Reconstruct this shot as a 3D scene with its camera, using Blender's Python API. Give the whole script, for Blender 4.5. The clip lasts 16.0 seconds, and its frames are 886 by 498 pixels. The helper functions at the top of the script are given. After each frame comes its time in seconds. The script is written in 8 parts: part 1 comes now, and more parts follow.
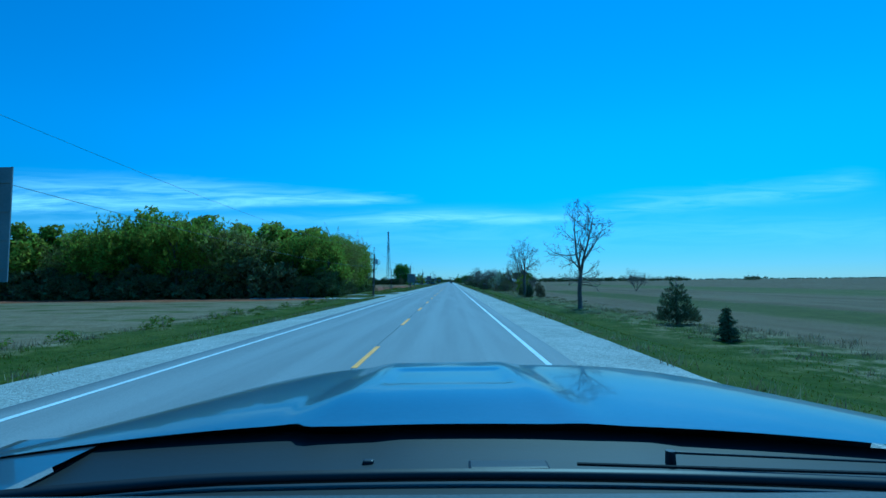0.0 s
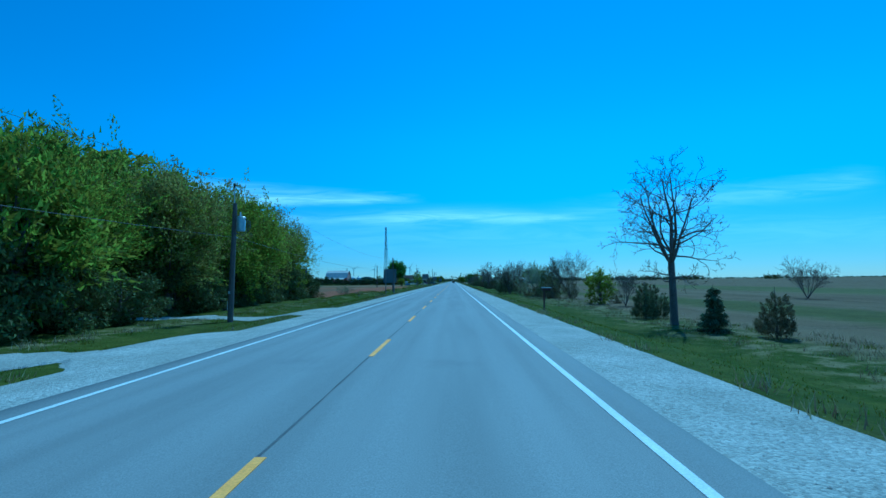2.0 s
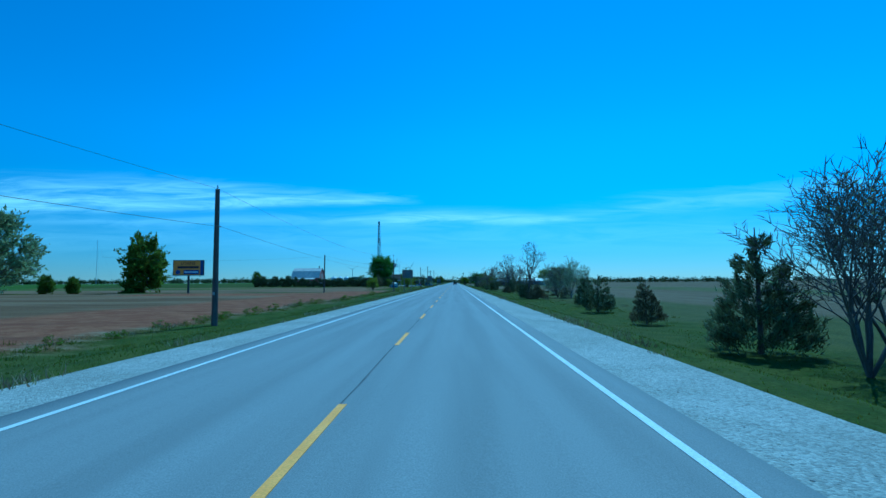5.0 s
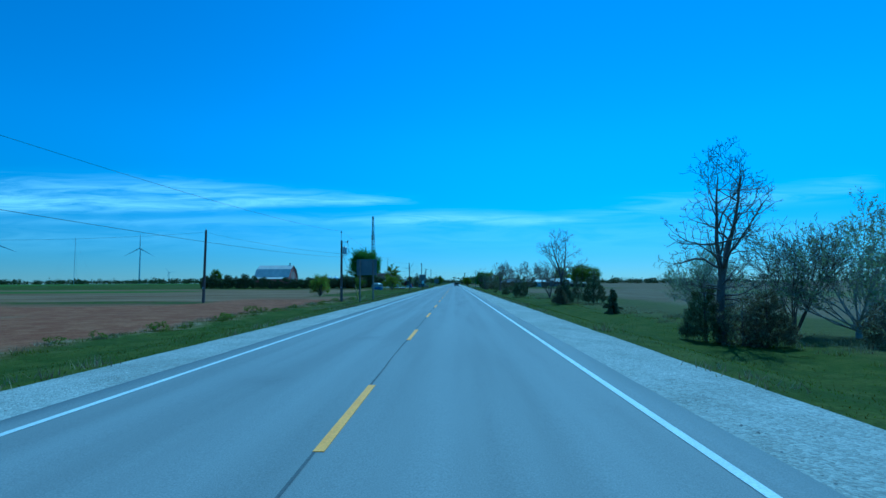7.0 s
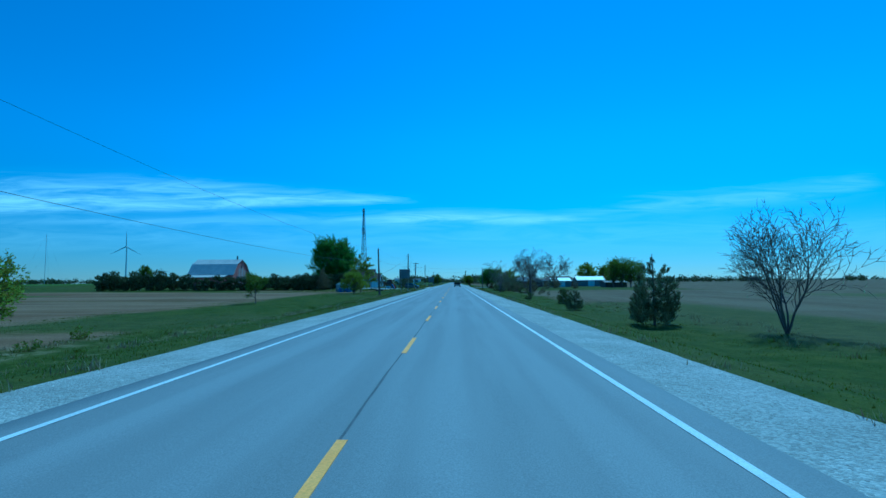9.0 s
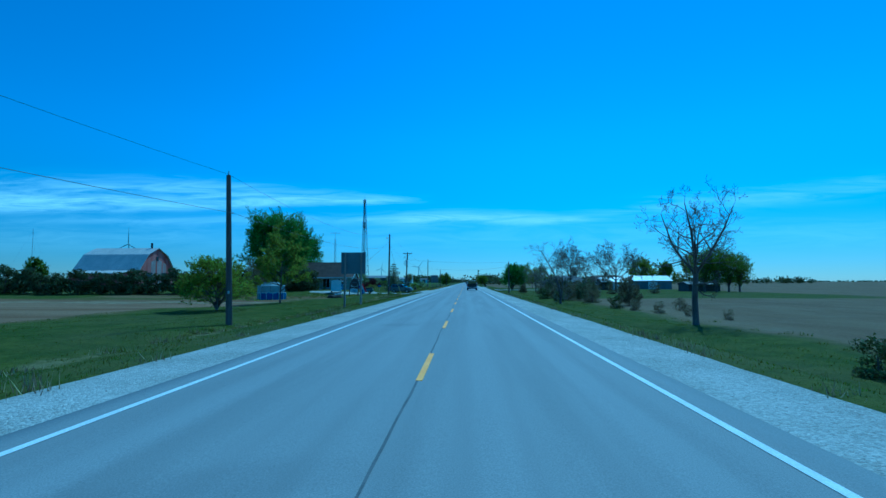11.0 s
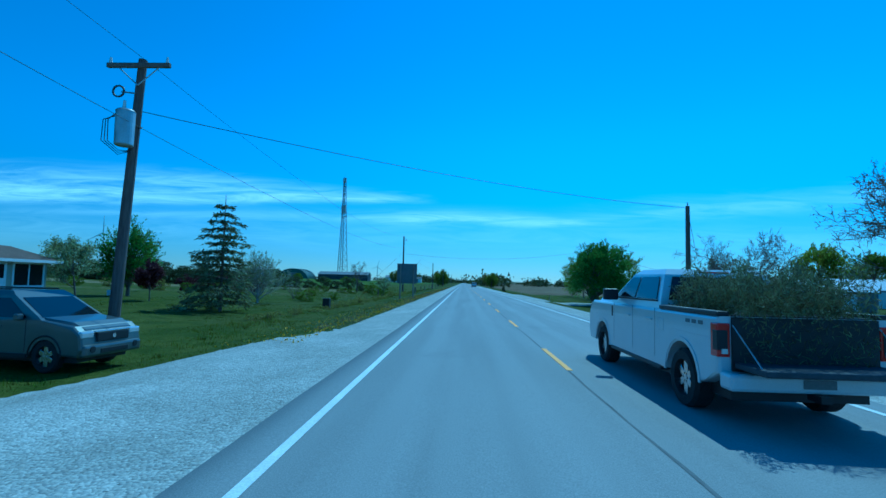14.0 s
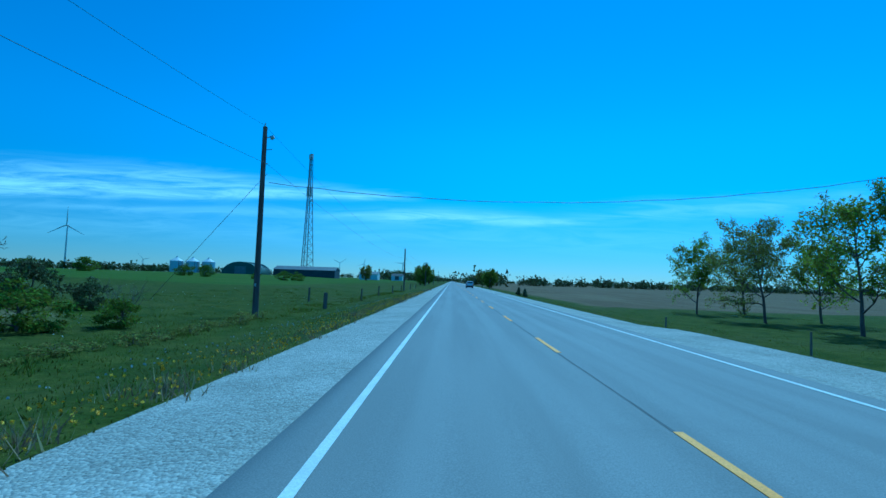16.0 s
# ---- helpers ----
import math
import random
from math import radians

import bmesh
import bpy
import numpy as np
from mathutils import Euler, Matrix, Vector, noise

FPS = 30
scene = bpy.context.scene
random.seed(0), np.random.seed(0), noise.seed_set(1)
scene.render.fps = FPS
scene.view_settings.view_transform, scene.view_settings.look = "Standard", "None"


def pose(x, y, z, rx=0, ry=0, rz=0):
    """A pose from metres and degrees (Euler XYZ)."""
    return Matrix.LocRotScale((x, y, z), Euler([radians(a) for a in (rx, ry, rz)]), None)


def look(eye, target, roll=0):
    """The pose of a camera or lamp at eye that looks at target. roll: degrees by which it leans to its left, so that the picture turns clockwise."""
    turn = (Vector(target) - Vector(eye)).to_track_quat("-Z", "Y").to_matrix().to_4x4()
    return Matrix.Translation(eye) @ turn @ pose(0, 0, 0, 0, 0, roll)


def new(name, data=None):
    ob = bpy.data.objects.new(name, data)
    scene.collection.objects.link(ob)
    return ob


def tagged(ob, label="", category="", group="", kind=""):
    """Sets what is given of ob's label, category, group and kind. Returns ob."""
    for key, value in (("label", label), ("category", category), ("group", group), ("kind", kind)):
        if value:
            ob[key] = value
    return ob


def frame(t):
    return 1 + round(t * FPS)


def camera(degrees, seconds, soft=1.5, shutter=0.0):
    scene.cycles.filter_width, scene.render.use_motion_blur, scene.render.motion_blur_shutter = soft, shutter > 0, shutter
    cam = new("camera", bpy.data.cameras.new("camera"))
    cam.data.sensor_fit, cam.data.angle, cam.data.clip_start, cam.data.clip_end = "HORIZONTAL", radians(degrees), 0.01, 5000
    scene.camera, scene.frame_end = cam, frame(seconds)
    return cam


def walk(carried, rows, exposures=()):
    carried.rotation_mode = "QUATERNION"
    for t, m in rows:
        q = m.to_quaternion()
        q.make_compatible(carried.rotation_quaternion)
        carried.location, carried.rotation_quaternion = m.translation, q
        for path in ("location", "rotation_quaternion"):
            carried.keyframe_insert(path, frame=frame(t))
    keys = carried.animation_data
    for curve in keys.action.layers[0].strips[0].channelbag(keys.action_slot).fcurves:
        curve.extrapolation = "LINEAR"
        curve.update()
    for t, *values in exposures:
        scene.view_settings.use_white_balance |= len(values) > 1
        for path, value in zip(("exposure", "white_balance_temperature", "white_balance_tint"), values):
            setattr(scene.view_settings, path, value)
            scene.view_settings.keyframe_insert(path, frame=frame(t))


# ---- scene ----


# ---------------------------------------------------------------- camera
# seconds, x, y, yaw, pitch, roll; the road runs along +y with its centre line on x = 0
EYE = 1.59
PATH = [
    (0.0, 1.816, -0.00, 0.92, 3.81, 0.51),
    (1.0, 1.797, 26.31, 1.18, 3.82, 0.45),
    (2.0, 1.772, 52.64, 1.18, 3.75, 0.61),
    (3.0, 1.701, 78.80, 1.25, 3.75, 0.40),
    (4.0, 1.558, 105.31, 1.29, 3.83, 0.41),
    (6.5, 1.362, 171.16, 1.36, 3.89, 0.30),
    (7.5, 1.242, 198.21, 1.40, 3.96, 0.26),
    (8.5, 1.187, 227.04, 1.47, 3.86, 0.28),
    (9.0, 1.144, 241.15, 1.34, 3.83, 0.39),
    (11.5, 0.405, 312.61, 2.83, 3.87, 0.02),
    (12.0, -0.133, 327.07, 2.59, 3.90, -0.27),
    (12.5, -0.551, 341.79, 2.90, 3.95, -0.52),
    (13.0, -1.083, 357.02, 2.88, 3.96, -0.75),
    (13.5, -1.614, 371.95, 2.77, 3.97, -1.08),
    (14.0, -2.017, 386.83, 2.39, 3.88, -1.34),
    (15.0, -2.452, 416.68, 1.53, 3.88, -1.50),
    (16.0, -2.549, 447.61, 1.00, 3.71, -1.79),
]
cam = camera(84.4, 16.0, soft=1.5)
walk(cam, [(t, pose(x, y, EYE, 90 + p, r, a)) for t, x, y, a, p, r in PATH], exposures=[(0.0, -0.45, 3520, -32), (4.0, -0.45, 3520, -32), (6.5, -0.57, 3430, -32), (9.0, -0.57, 3430, -32), (11.5, -0.59, 3400, -32), (12.5, -0.45, 3500, -32), (13.0, -0.37, 3520, -32), (14.5, -0.45, 3520, -32), (16.0, -0.47, 3520, -32)])

# ---------------------------------------------------------------- sky, sun
SUN_AZ, SUN_EL = radians(22), radians(53)
world = bpy.data.worlds.new("sky")
scene.world = world
world.use_nodes = True
wt = world.node_tree


def node(tree, kind, values=None, links=None):
    """A node of that kind with values for inputs and links from sockets."""
    n = tree.nodes.new(kind)
    for key, v in (values or {}).items():
        n.inputs[key].default_value = v
    for key, sock in (links or {}).items():
        tree.links.new(sock, n.inputs[key])
    return n


def calc(tree, op, a, b=0.0, c=None):
    """A math node; a, b and c are sockets or numbers."""
    n = tree.nodes.new("ShaderNodeMath")
    n.operation = op
    for i, v in enumerate((a, b) if c is None else (a, b, c)):
        if isinstance(v, (int, float)):
            n.inputs[i].default_value = v
        else:
            tree.links.new(v, n.inputs[i])
    return n.outputs[0]


def span(tree, v, a, b, lo=0.0, hi=1.0):
    """v mapped smoothly from a..b to lo..hi."""
    n = tree.nodes.new("ShaderNodeMapRange")
    n.interpolation_type = "SMOOTHSTEP"
    tree.links.new(v, n.inputs[0])
    for i, x in enumerate((a, b, lo, hi)):
        n.inputs[i + 1].default_value = x
    return n.outputs[0]


def mix(tree, fac, a, b, blend="MIX"):
    """Mix two colours, sockets or triples."""
    n = tree.nodes.new("ShaderNodeMix")
    n.data_type = "RGBA"
    n.blend_type = blend
    for i, v in ((0, fac), (6, a), (7, b)):
        if isinstance(v, (int, float)):
            n.inputs[i].default_value = v
        elif isinstance(v, tuple):
            n.inputs[i].default_value = (*v, 1)
        else:
            tree.links.new(v, n.inputs[i])
    return n.outputs[2]


def build_sky():
    t = wt
    out = t.nodes["World Output"]
    bg = t.nodes["Background"]
    sky = t.nodes.new("ShaderNodeTexSky")
    sky.sky_type = "NISHITA"
    sky.sun_disc = False
    sky.sun_elevation, sky.sun_rotation = SUN_EL, SUN_AZ
    sky.air_density, sky.dust_density, sky.ozone_density = 1.0, 0.0, 6.0
    # thin cirrus: streaked noise inside low, drawn-out bands to the north
    co = t.nodes.new("ShaderNodeTexCoord")
    sep = node(t, "ShaderNodeSeparateXYZ", links={0: co.outputs["Generated"]})
    x, y, z = sep.outputs
    ahead = calc(t, "MAXIMUM", y, 0.05)
    u, w = calc(t, "DIVIDE", x, ahead), calc(t, "DIVIDE", z, ahead)
    v = node(t, "ShaderNodeCombineXYZ", links={0: calc(t, "MULTIPLY", u, 5.0), 1: calc(t, "MULTIPLY", w, 48.0)})
    wisp = node(t, "ShaderNodeTexNoise", {"Scale": 1.0, "Detail": 7.0, "Roughness": 0.62, "Distortion": 1.1}, {"Vector": v.outputs[0]})
    v2 = node(t, "ShaderNodeCombineXYZ", links={0: calc(t, "MULTIPLY", u, 3.0), 1: calc(t, "MULTIPLY", w, 9.0)})
    big = node(t, "ShaderNodeTexNoise", {"Scale": 1.0, "Detail": 3.0}, {"Vector": v2.outputs[0]})

    def band(w0, tilt, above, below, u0, u1, soft, taper=0.0):
        """A drawn-out streak with a crisp lower and a feathered upper side, thinning towards its right end."""
        d = calc(t, "SUBTRACT", w, calc(t, "ADD", calc(t, "MULTIPLY", u, tilt), w0))
        d = calc(t, "ADD", d, calc(t, "MULTIPLY", calc(t, "SUBTRACT", big.outputs["Fac"], 0.5), 0.018))
        thick = mix_value(span(t, d, -0.002, 0.002), below, above)
        if taper:
            thick = calc(t, "MULTIPLY", thick, span(t, u, u1, u1 - taper, 0.35, 1.0))
        g = calc(t, "POWER", 2.718, calc(t, "MULTIPLY", calc(t, "POWER", calc(t, "ABSOLUTE", calc(t, "DIVIDE", d, thick)), 2.0), -1.0))
        return calc(t, "MULTIPLY", g, calc(t, "MULTIPLY", span(t, u, u0 - soft, u0 + soft), span(t, u, u1 + soft / 3, u1 - soft / 3)))

    def mix_value(fac, a, b):
        return calc(t, "ADD", calc(t, "MULTIPLY", fac, b - a), a)

    def total(*bands):
        out = None
        for strength, g in bands:
            g = calc(t, "MULTIPLY", g, strength)
            out = g if out is None else calc(t, "ADD", out, g)
        return out

    cover = total((1.1, band(0.1655, 0.003, 0.038, 0.012, -1.5, -0.105, 0.2, 0.5)), (0.5, band(0.190, -0.02, 0.024, 0.022, -1.5, -0.40, 0.25, 0.4)),
                  (0.85, band(0.1265, 0.0, 0.018, 0.011, -0.14, 0.29, 0.15, 0.25)), (0.38, band(0.130, 0.0, 0.012, 0.010, -0.9, 0.05, 0.3)),
                  (0.5, band(0.108, 0.10, 0.024, 0.018, 0.28, 0.85, 0.15)), (0.26, band(0.095, 0.0, 0.030, 0.030, -1.4, 1.3, 0.3)))
    cloud = calc(t, "MULTIPLY", cover, span(t, wisp.outputs["Fac"], 0.25, 0.70, 0.12, 1.15))
    cloud = calc(t, "MULTIPLY", cloud, span(t, y, 0.2, 0.45))
    cloud = calc(t, "MINIMUM", calc(t, "MULTIPLY", cloud, 0.62), 0.75)
    # the band of air over the horizon is duller than a clean atmosphere gives
    low = span(t, z, 0.0, 0.30, 0.60, 0.96)
    low = calc(t, "MULTIPLY", low, span(t, x, -0.85, 0.20, 0.79, 1.0))
    lc = node(t, "ShaderNodeCombineColor", links={0: low, 1: low, 2: low})
    clear = mix(t, 1.0, mix(t, 1.0, sky.outputs[0], (0.92, 0.965, 1.13), "MULTIPLY"), lc.outputs[0], "MULTIPLY")
    col = mix(t, cloud, clear, (6.8, 7.6, 8.2))
    t.links.new(col, bg.inputs["Color"])
    bg.inputs["Strength"].default_value = 0.15
    t.links.new(bg.outputs[0], out.inputs["Surface"])


build_sky()
sun_data = bpy.data.lights.new("sun", "SUN")
sun_data.energy, sun_data.angle, sun_data.color = 3.3, radians(0.53), (1.0, 0.95, 0.87)
sun = new("sun", sun_data)
sun.matrix_basis = look((0, 0, 0), (-math.sin(SUN_AZ) * math.cos(SUN_EL), -math.cos(SUN_AZ) * math.cos(SUN_EL), -math.sin(SUN_EL)))


# ---------------------------------------------------------------- materials
def surface(name, c1, c2, scale=2.0, fine=40.0, rough=0.85, bump=0.25, metal=0.0, grain=0.25, vary="", amount=0.3, leaf=0.0, coords="Object", stretch=(1, 1, 1), spec=0.5):
    """A procedural surface: two colours in large patches, fine grain over them, relief, and variation per object or per island."""
    m = bpy.data.materials.new(name)
    m.use_nodes = True
    t = m.node_tree
    b = t.nodes["Principled BSDF"]
    if coords == "World":
        vec = t.nodes.new("ShaderNodeNewGeometry").outputs["Position"]
    else:
        vec = t.nodes.new("ShaderNodeTexCoord").outputs["Object"]
    mp = node(t, "ShaderNodeMapping", {"Scale": stretch}, {"Vector": vec})
    big = node(t, "ShaderNodeTexNoise", {"Scale": scale, "Detail": 5.0, "Roughness": 0.6}, {"Vector": mp.outputs[0]})
    small = node(t, "ShaderNodeTexNoise", {"Scale": fine, "Detail": 4.0, "Roughness": 0.65}, {"Vector": mp.outputs[0]})
    col = mix(t, span(t, big.outputs["Fac"], 0.3, 0.7), c1, c2)
    g = span(t, small.outputs["Fac"], 0.25, 0.75, 1 - grain, 1 + grain)
    gc = node(t, "ShaderNodeCombineColor", links={0: g, 1: g, 2: g})
    col = mix(t, 1.0, col, gc.outputs[0], "MULTIPLY")
    if vary:
        if vary == "island":
            r = t.nodes.new("ShaderNodeNewGeometry").outputs["Random Per Island"]
        else:
            r = t.nodes.new("ShaderNodeObjectInfo").outputs["Random"]
        hs = node(t, "ShaderNodeHueSaturation", {"Saturation": 1.0, "Fac": 1.0}, {"Color": col, "Value": span(t, r, 0, 1, 1 - amount, 1 + amount), "Hue": span(t, r, 0, 1, 0.5 - amount * 0.06, 0.5 + amount * 0.06)})
        col = hs.outputs[0]
    t.links.new(col, b.inputs["Base Color"])
    b.inputs["Roughness"].default_value = rough
    b.inputs["Metallic"].default_value = metal
    b.inputs["Specular IOR Level"].default_value = spec
    if bump:
        bp = node(t, "ShaderNodeBump", {"Strength": bump, "Distance": 0.02}, {"Height": small.outputs["Fac"]})
        t.links.new(bp.outputs[0], b.inputs["Normal"])
    if leaf:
        tr = node(t, "ShaderNodeBsdfTranslucent", links={"Color": col})
        ms = node(t, "ShaderNodeMixShader", {0: leaf}, {1: b.outputs[0], 2: tr.outputs[0]})
        t.links.new(ms.outputs[0], t.nodes["Material Output"].inputs["Surface"])
    return m


def paint(name, col, rough=0.3, metal=0.0, coat=0.0, wear=0.08):
    """Smooth paint, plastic or glass-like surface with slight dirt."""
    m = surface(name, tuple(c * (1 - wear) for c in col), tuple(min(1, c * (1 + wear)) for c in col), 1.5, 60, rough, 0.02, metal, 0.05)
    m.node_tree.nodes["Principled BSDF"].inputs["Coat Weight"].default_value = coat
    return m


BARK = surface("bark", (0.11, 0.092, 0.076), (0.18, 0.155, 0.13), 3, 30, 0.95, 0.6, stretch=(1, 1, 0.25))
BARK_PALE = surface("bark_pale", (0.32, 0.30, 0.26), (0.44, 0.41, 0.36), 3, 30, 0.95, 0.5, stretch=(1, 1, 0.25))
LEAF_SPRING = surface("leaf_spring", (0.23, 0.26, 0.026), (0.33, 0.34, 0.045), 0.35, 9, 0.6, 0, grain=0.2, vary="island", amount=0.42, leaf=0.6, spec=0.12)
LEAF_DEEP = surface("leaf_deep", (0.155, 0.19, 0.02), (0.225, 0.245, 0.032), 0.4, 9, 0.6, 0, grain=0.2, vary="island", amount=0.42, leaf=0.52, spec=0.12)
LEAF_MAPLE = surface("leaf_maple", (0.135, 0.21, 0.03), (0.22, 0.295, 0.05), 0.4, 9, 0.6, 0, grain=0.2, vary="island", amount=0.45, leaf=0.5, spec=0.12)
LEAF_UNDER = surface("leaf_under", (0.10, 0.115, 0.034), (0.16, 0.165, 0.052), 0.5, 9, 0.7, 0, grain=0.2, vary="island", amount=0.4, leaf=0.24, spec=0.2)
LEAF_OLIVE = surface("leaf_olive", (0.25, 0.24, 0.055), (0.33, 0.30, 0.08), 0.4, 9, 0.65, 0, grain=0.2, vary="island", amount=0.4, leaf=0.5, spec=0.12)
BUD = surface("bud", (0.20, 0.16, 0.13), (0.28, 0.23, 0.17), 0.4, 9, 0.75, 0, grain=0.2, vary="island", amount=0.4, leaf=0.3, spec=0.2)
LEAF_PALE = surface("leaf_pale", (0.28, 0.31, 0.14), (0.40, 0.42, 0.21), 0.5, 9, 0.65, 0, grain=0.2, vary="island", amount=0.35, leaf=0.5, spec=0.12)
# dark, barely translucent leaves; on the wood's undergrowth this colour carries the shade
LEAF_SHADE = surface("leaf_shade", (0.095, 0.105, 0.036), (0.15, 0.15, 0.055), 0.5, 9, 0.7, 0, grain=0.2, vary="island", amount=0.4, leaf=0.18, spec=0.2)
NEEDLE = surface("needle", (0.15, 0.16, 0.075), (0.22, 0.22, 0.10), 0.8, 12, 0.7, 0, grain=0.2, vary="island", amount=0.45, leaf=0.3, spec=0.2)
NEEDLE_BROWN = surface("needle_brown", (0.18, 0.155, 0.08), (0.25, 0.205, 0.11), 0.8, 12, 0.75, 0, grain=0.2, vary="island", amount=0.45, leaf=0.3, spec=0.2)
GRASS = surface("grass_blade", (0.095, 0.118, 0.012), (0.15, 0.155, 0.022), 0.12, 6, 0.6, 0, grain=0.15, vary="island", amount=0.4, leaf=0.6, coords="World", spec=0.12)
GRASS_DRY = surface("grass_dry", (0.26, 0.21, 0.11), (0.36, 0.30, 0.17), 0.3, 8, 0.8, 0, grain=0.2, vary="island", amount=0.4, leaf=0.2, coords="World", spec=0.2)
DANDELION = surface("dandelion", (0.75, 0.50, 0.02), (0.85, 0.62, 0.05), 2, 30, 0.7, 0, vary="island", amount=0.2)
SEED_HEAD = surface("seed_head", (0.55, 0.55, 0.50), (0.7, 0.7, 0.65), 2, 30, 0.9, 0, vary="island", amount=0.2)
STONE = surface("stone", (0.42, 0.40, 0.36), (0.55, 0.53, 0.48), 3, 50, 0.9, 0.2, vary="island", amount=0.35, coords="World")
LINE_WHITE = surface("line_white", (0.70, 0.70, 0.68), (0.82, 0.82, 0.80), 1.2, 40, 0.7, 0.1, grain=0.15, coords="World")
LINE_YELLOW = surface("line_yellow", (0.84, 0.40, 0.05), (0.92, 0.48, 0.08), 1.5, 40, 0.7, 0.1, grain=0.15, coords="World")
SOIL_DARK = surface("soil_dark", (0.030, 0.024, 0.020), (0.055, 0.045, 0.036), 2.0, 18, 0.95, 0.8, grain=0.4)
TAR = surface("tar", (0.085, 0.085, 0.087), (0.14, 0.14, 0.14), 1.0, 30, 0.8, 0.1, coords="World")
WOOD_POLE = surface("pole_wood", (0.105, 0.085, 0.07), (0.17, 0.145, 0.12), 2, 18, 0.9, 0.5, stretch=(1, 1, 0.12), vary="object", amount=0.12)
WOOD_POST = surface("post_wood", (0.20, 0.18, 0.15), (0.30, 0.27, 0.23), 2, 20, 0.9, 0.4, stretch=(1, 1, 0.15), vary="object", amount=0.12)
PANEL_GREY = surface("panel_grey", (0.16, 0.165, 0.17), (0.22, 0.225, 0.23), 0.8, 25, 0.6, 0.05, metal=0.1, grain=0.1)
STEEL = surface("galvanised_steel", (0.42, 0.43, 0.44), (0.56, 0.57, 0.58), 2, 40, 0.45, 0.05, metal=0.6, grain=0.12)
WIRE = paint("wire", (0.09, 0.09, 0.095), 0.6)
RUST_ROOF = surface("rusty_roof", (0.50, 0.47, 0.42), (0.62, 0.57, 0.50), 0.5, 8, 0.7, 0.1, metal=0.0, stretch=(1, 0.2, 1))
BARN_RED = surface("barn_board", (0.34, 0.10, 0.075), (0.46, 0.22, 0.18), 0.7, 14, 0.9, 0.3, stretch=(1, 1, 0.15))
SIDING = surface("siding_grey_green", (0.32, 0.315, 0.24), (0.39, 0.385, 0.295), 0.7, 25, 0.7, 0.05, grain=0.08)
TRIM = surface("trim_white", (0.72, 0.72, 0.70), (0.82, 0.82, 0.80), 1.5, 30, 0.5, 0.03, grain=0.06)
SHINGLE = surface("shingle_brown", (0.095, 0.070, 0.052), (0.135, 0.10, 0.074), 0.9, 16, 0.95, 0.5, grain=0.35)
SHINGLE_GREY = surface("shingle_grey", (0.10, 0.10, 0.10), (0.16, 0.155, 0.15), 0.9, 16, 0.95, 0.5, grain=0.35)
WHITE_SHEET = surface("white_sheet", (0.66, 0.68, 0.68), (0.78, 0.79, 0.79), 1.0, 30, 0.5, 0.05, grain=0.08)
BLUE_TARP = surface("blue_tarp", (0.03, 0.13, 0.42), (0.05, 0.20, 0.55), 1.5, 20, 0.45, 0.2, grain=0.15)
BLACK = paint("black_plastic", (0.018, 0.018, 0.02), 0.5)
RUBBER = surface("rubber", (0.015, 0.015, 0.015), (0.028, 0.027, 0.026), 3, 40, 0.85, 0.2)
GLASS_DARK = paint("window_glass", (0.012, 0.016, 0.02), 0.04)
GLASS_DARK.node_tree.nodes["Principled BSDF"].inputs["Specular IOR Level"].default_value = 0.6
CAR_WHITE = paint("car_white", (0.66, 0.665, 0.66), 0.28, 0, 0.6, 0.03)
CAR_GREY = paint("car_grey_green", (0.13, 0.14, 0.135), 0.33, 0.4, 0.4, 0.05)
CHROME = paint("bright_metal", (0.62, 0.63, 0.64), 0.22, 0.9)
LAMP_RED = paint("lamp_red", (0.35, 0.015, 0.012), 0.2, 0, 0.5)
LAMP_CLEAR = paint("lamp_clear", (0.6, 0.62, 0.63), 0.12, 0.3, 0.5)
CONCRETE = surface("concrete", (0.36, 0.35, 0.33), (0.46, 0.45, 0.42), 1, 25, 0.9, 0.2)
TURBINE = paint("turbine_white", (0.62, 0.63, 0.64), 0.45)
DARK_STEEL = surface("dark_cladding", (0.035, 0.04, 0.05), (0.06, 0.065, 0.075), 0.4, 10, 0.6, 0.05)
GREEN_ROOF = surface("green_sheet", (0.05, 0.09, 0.075), (0.08, 0.12, 0.10), 0.3, 8, 0.6, 0.05)
BRICK_BROWN = surface("brown_brick", (0.13, 0.095, 0.08), (0.19, 0.14, 0.12), 2, 20, 0.9, 0.3)


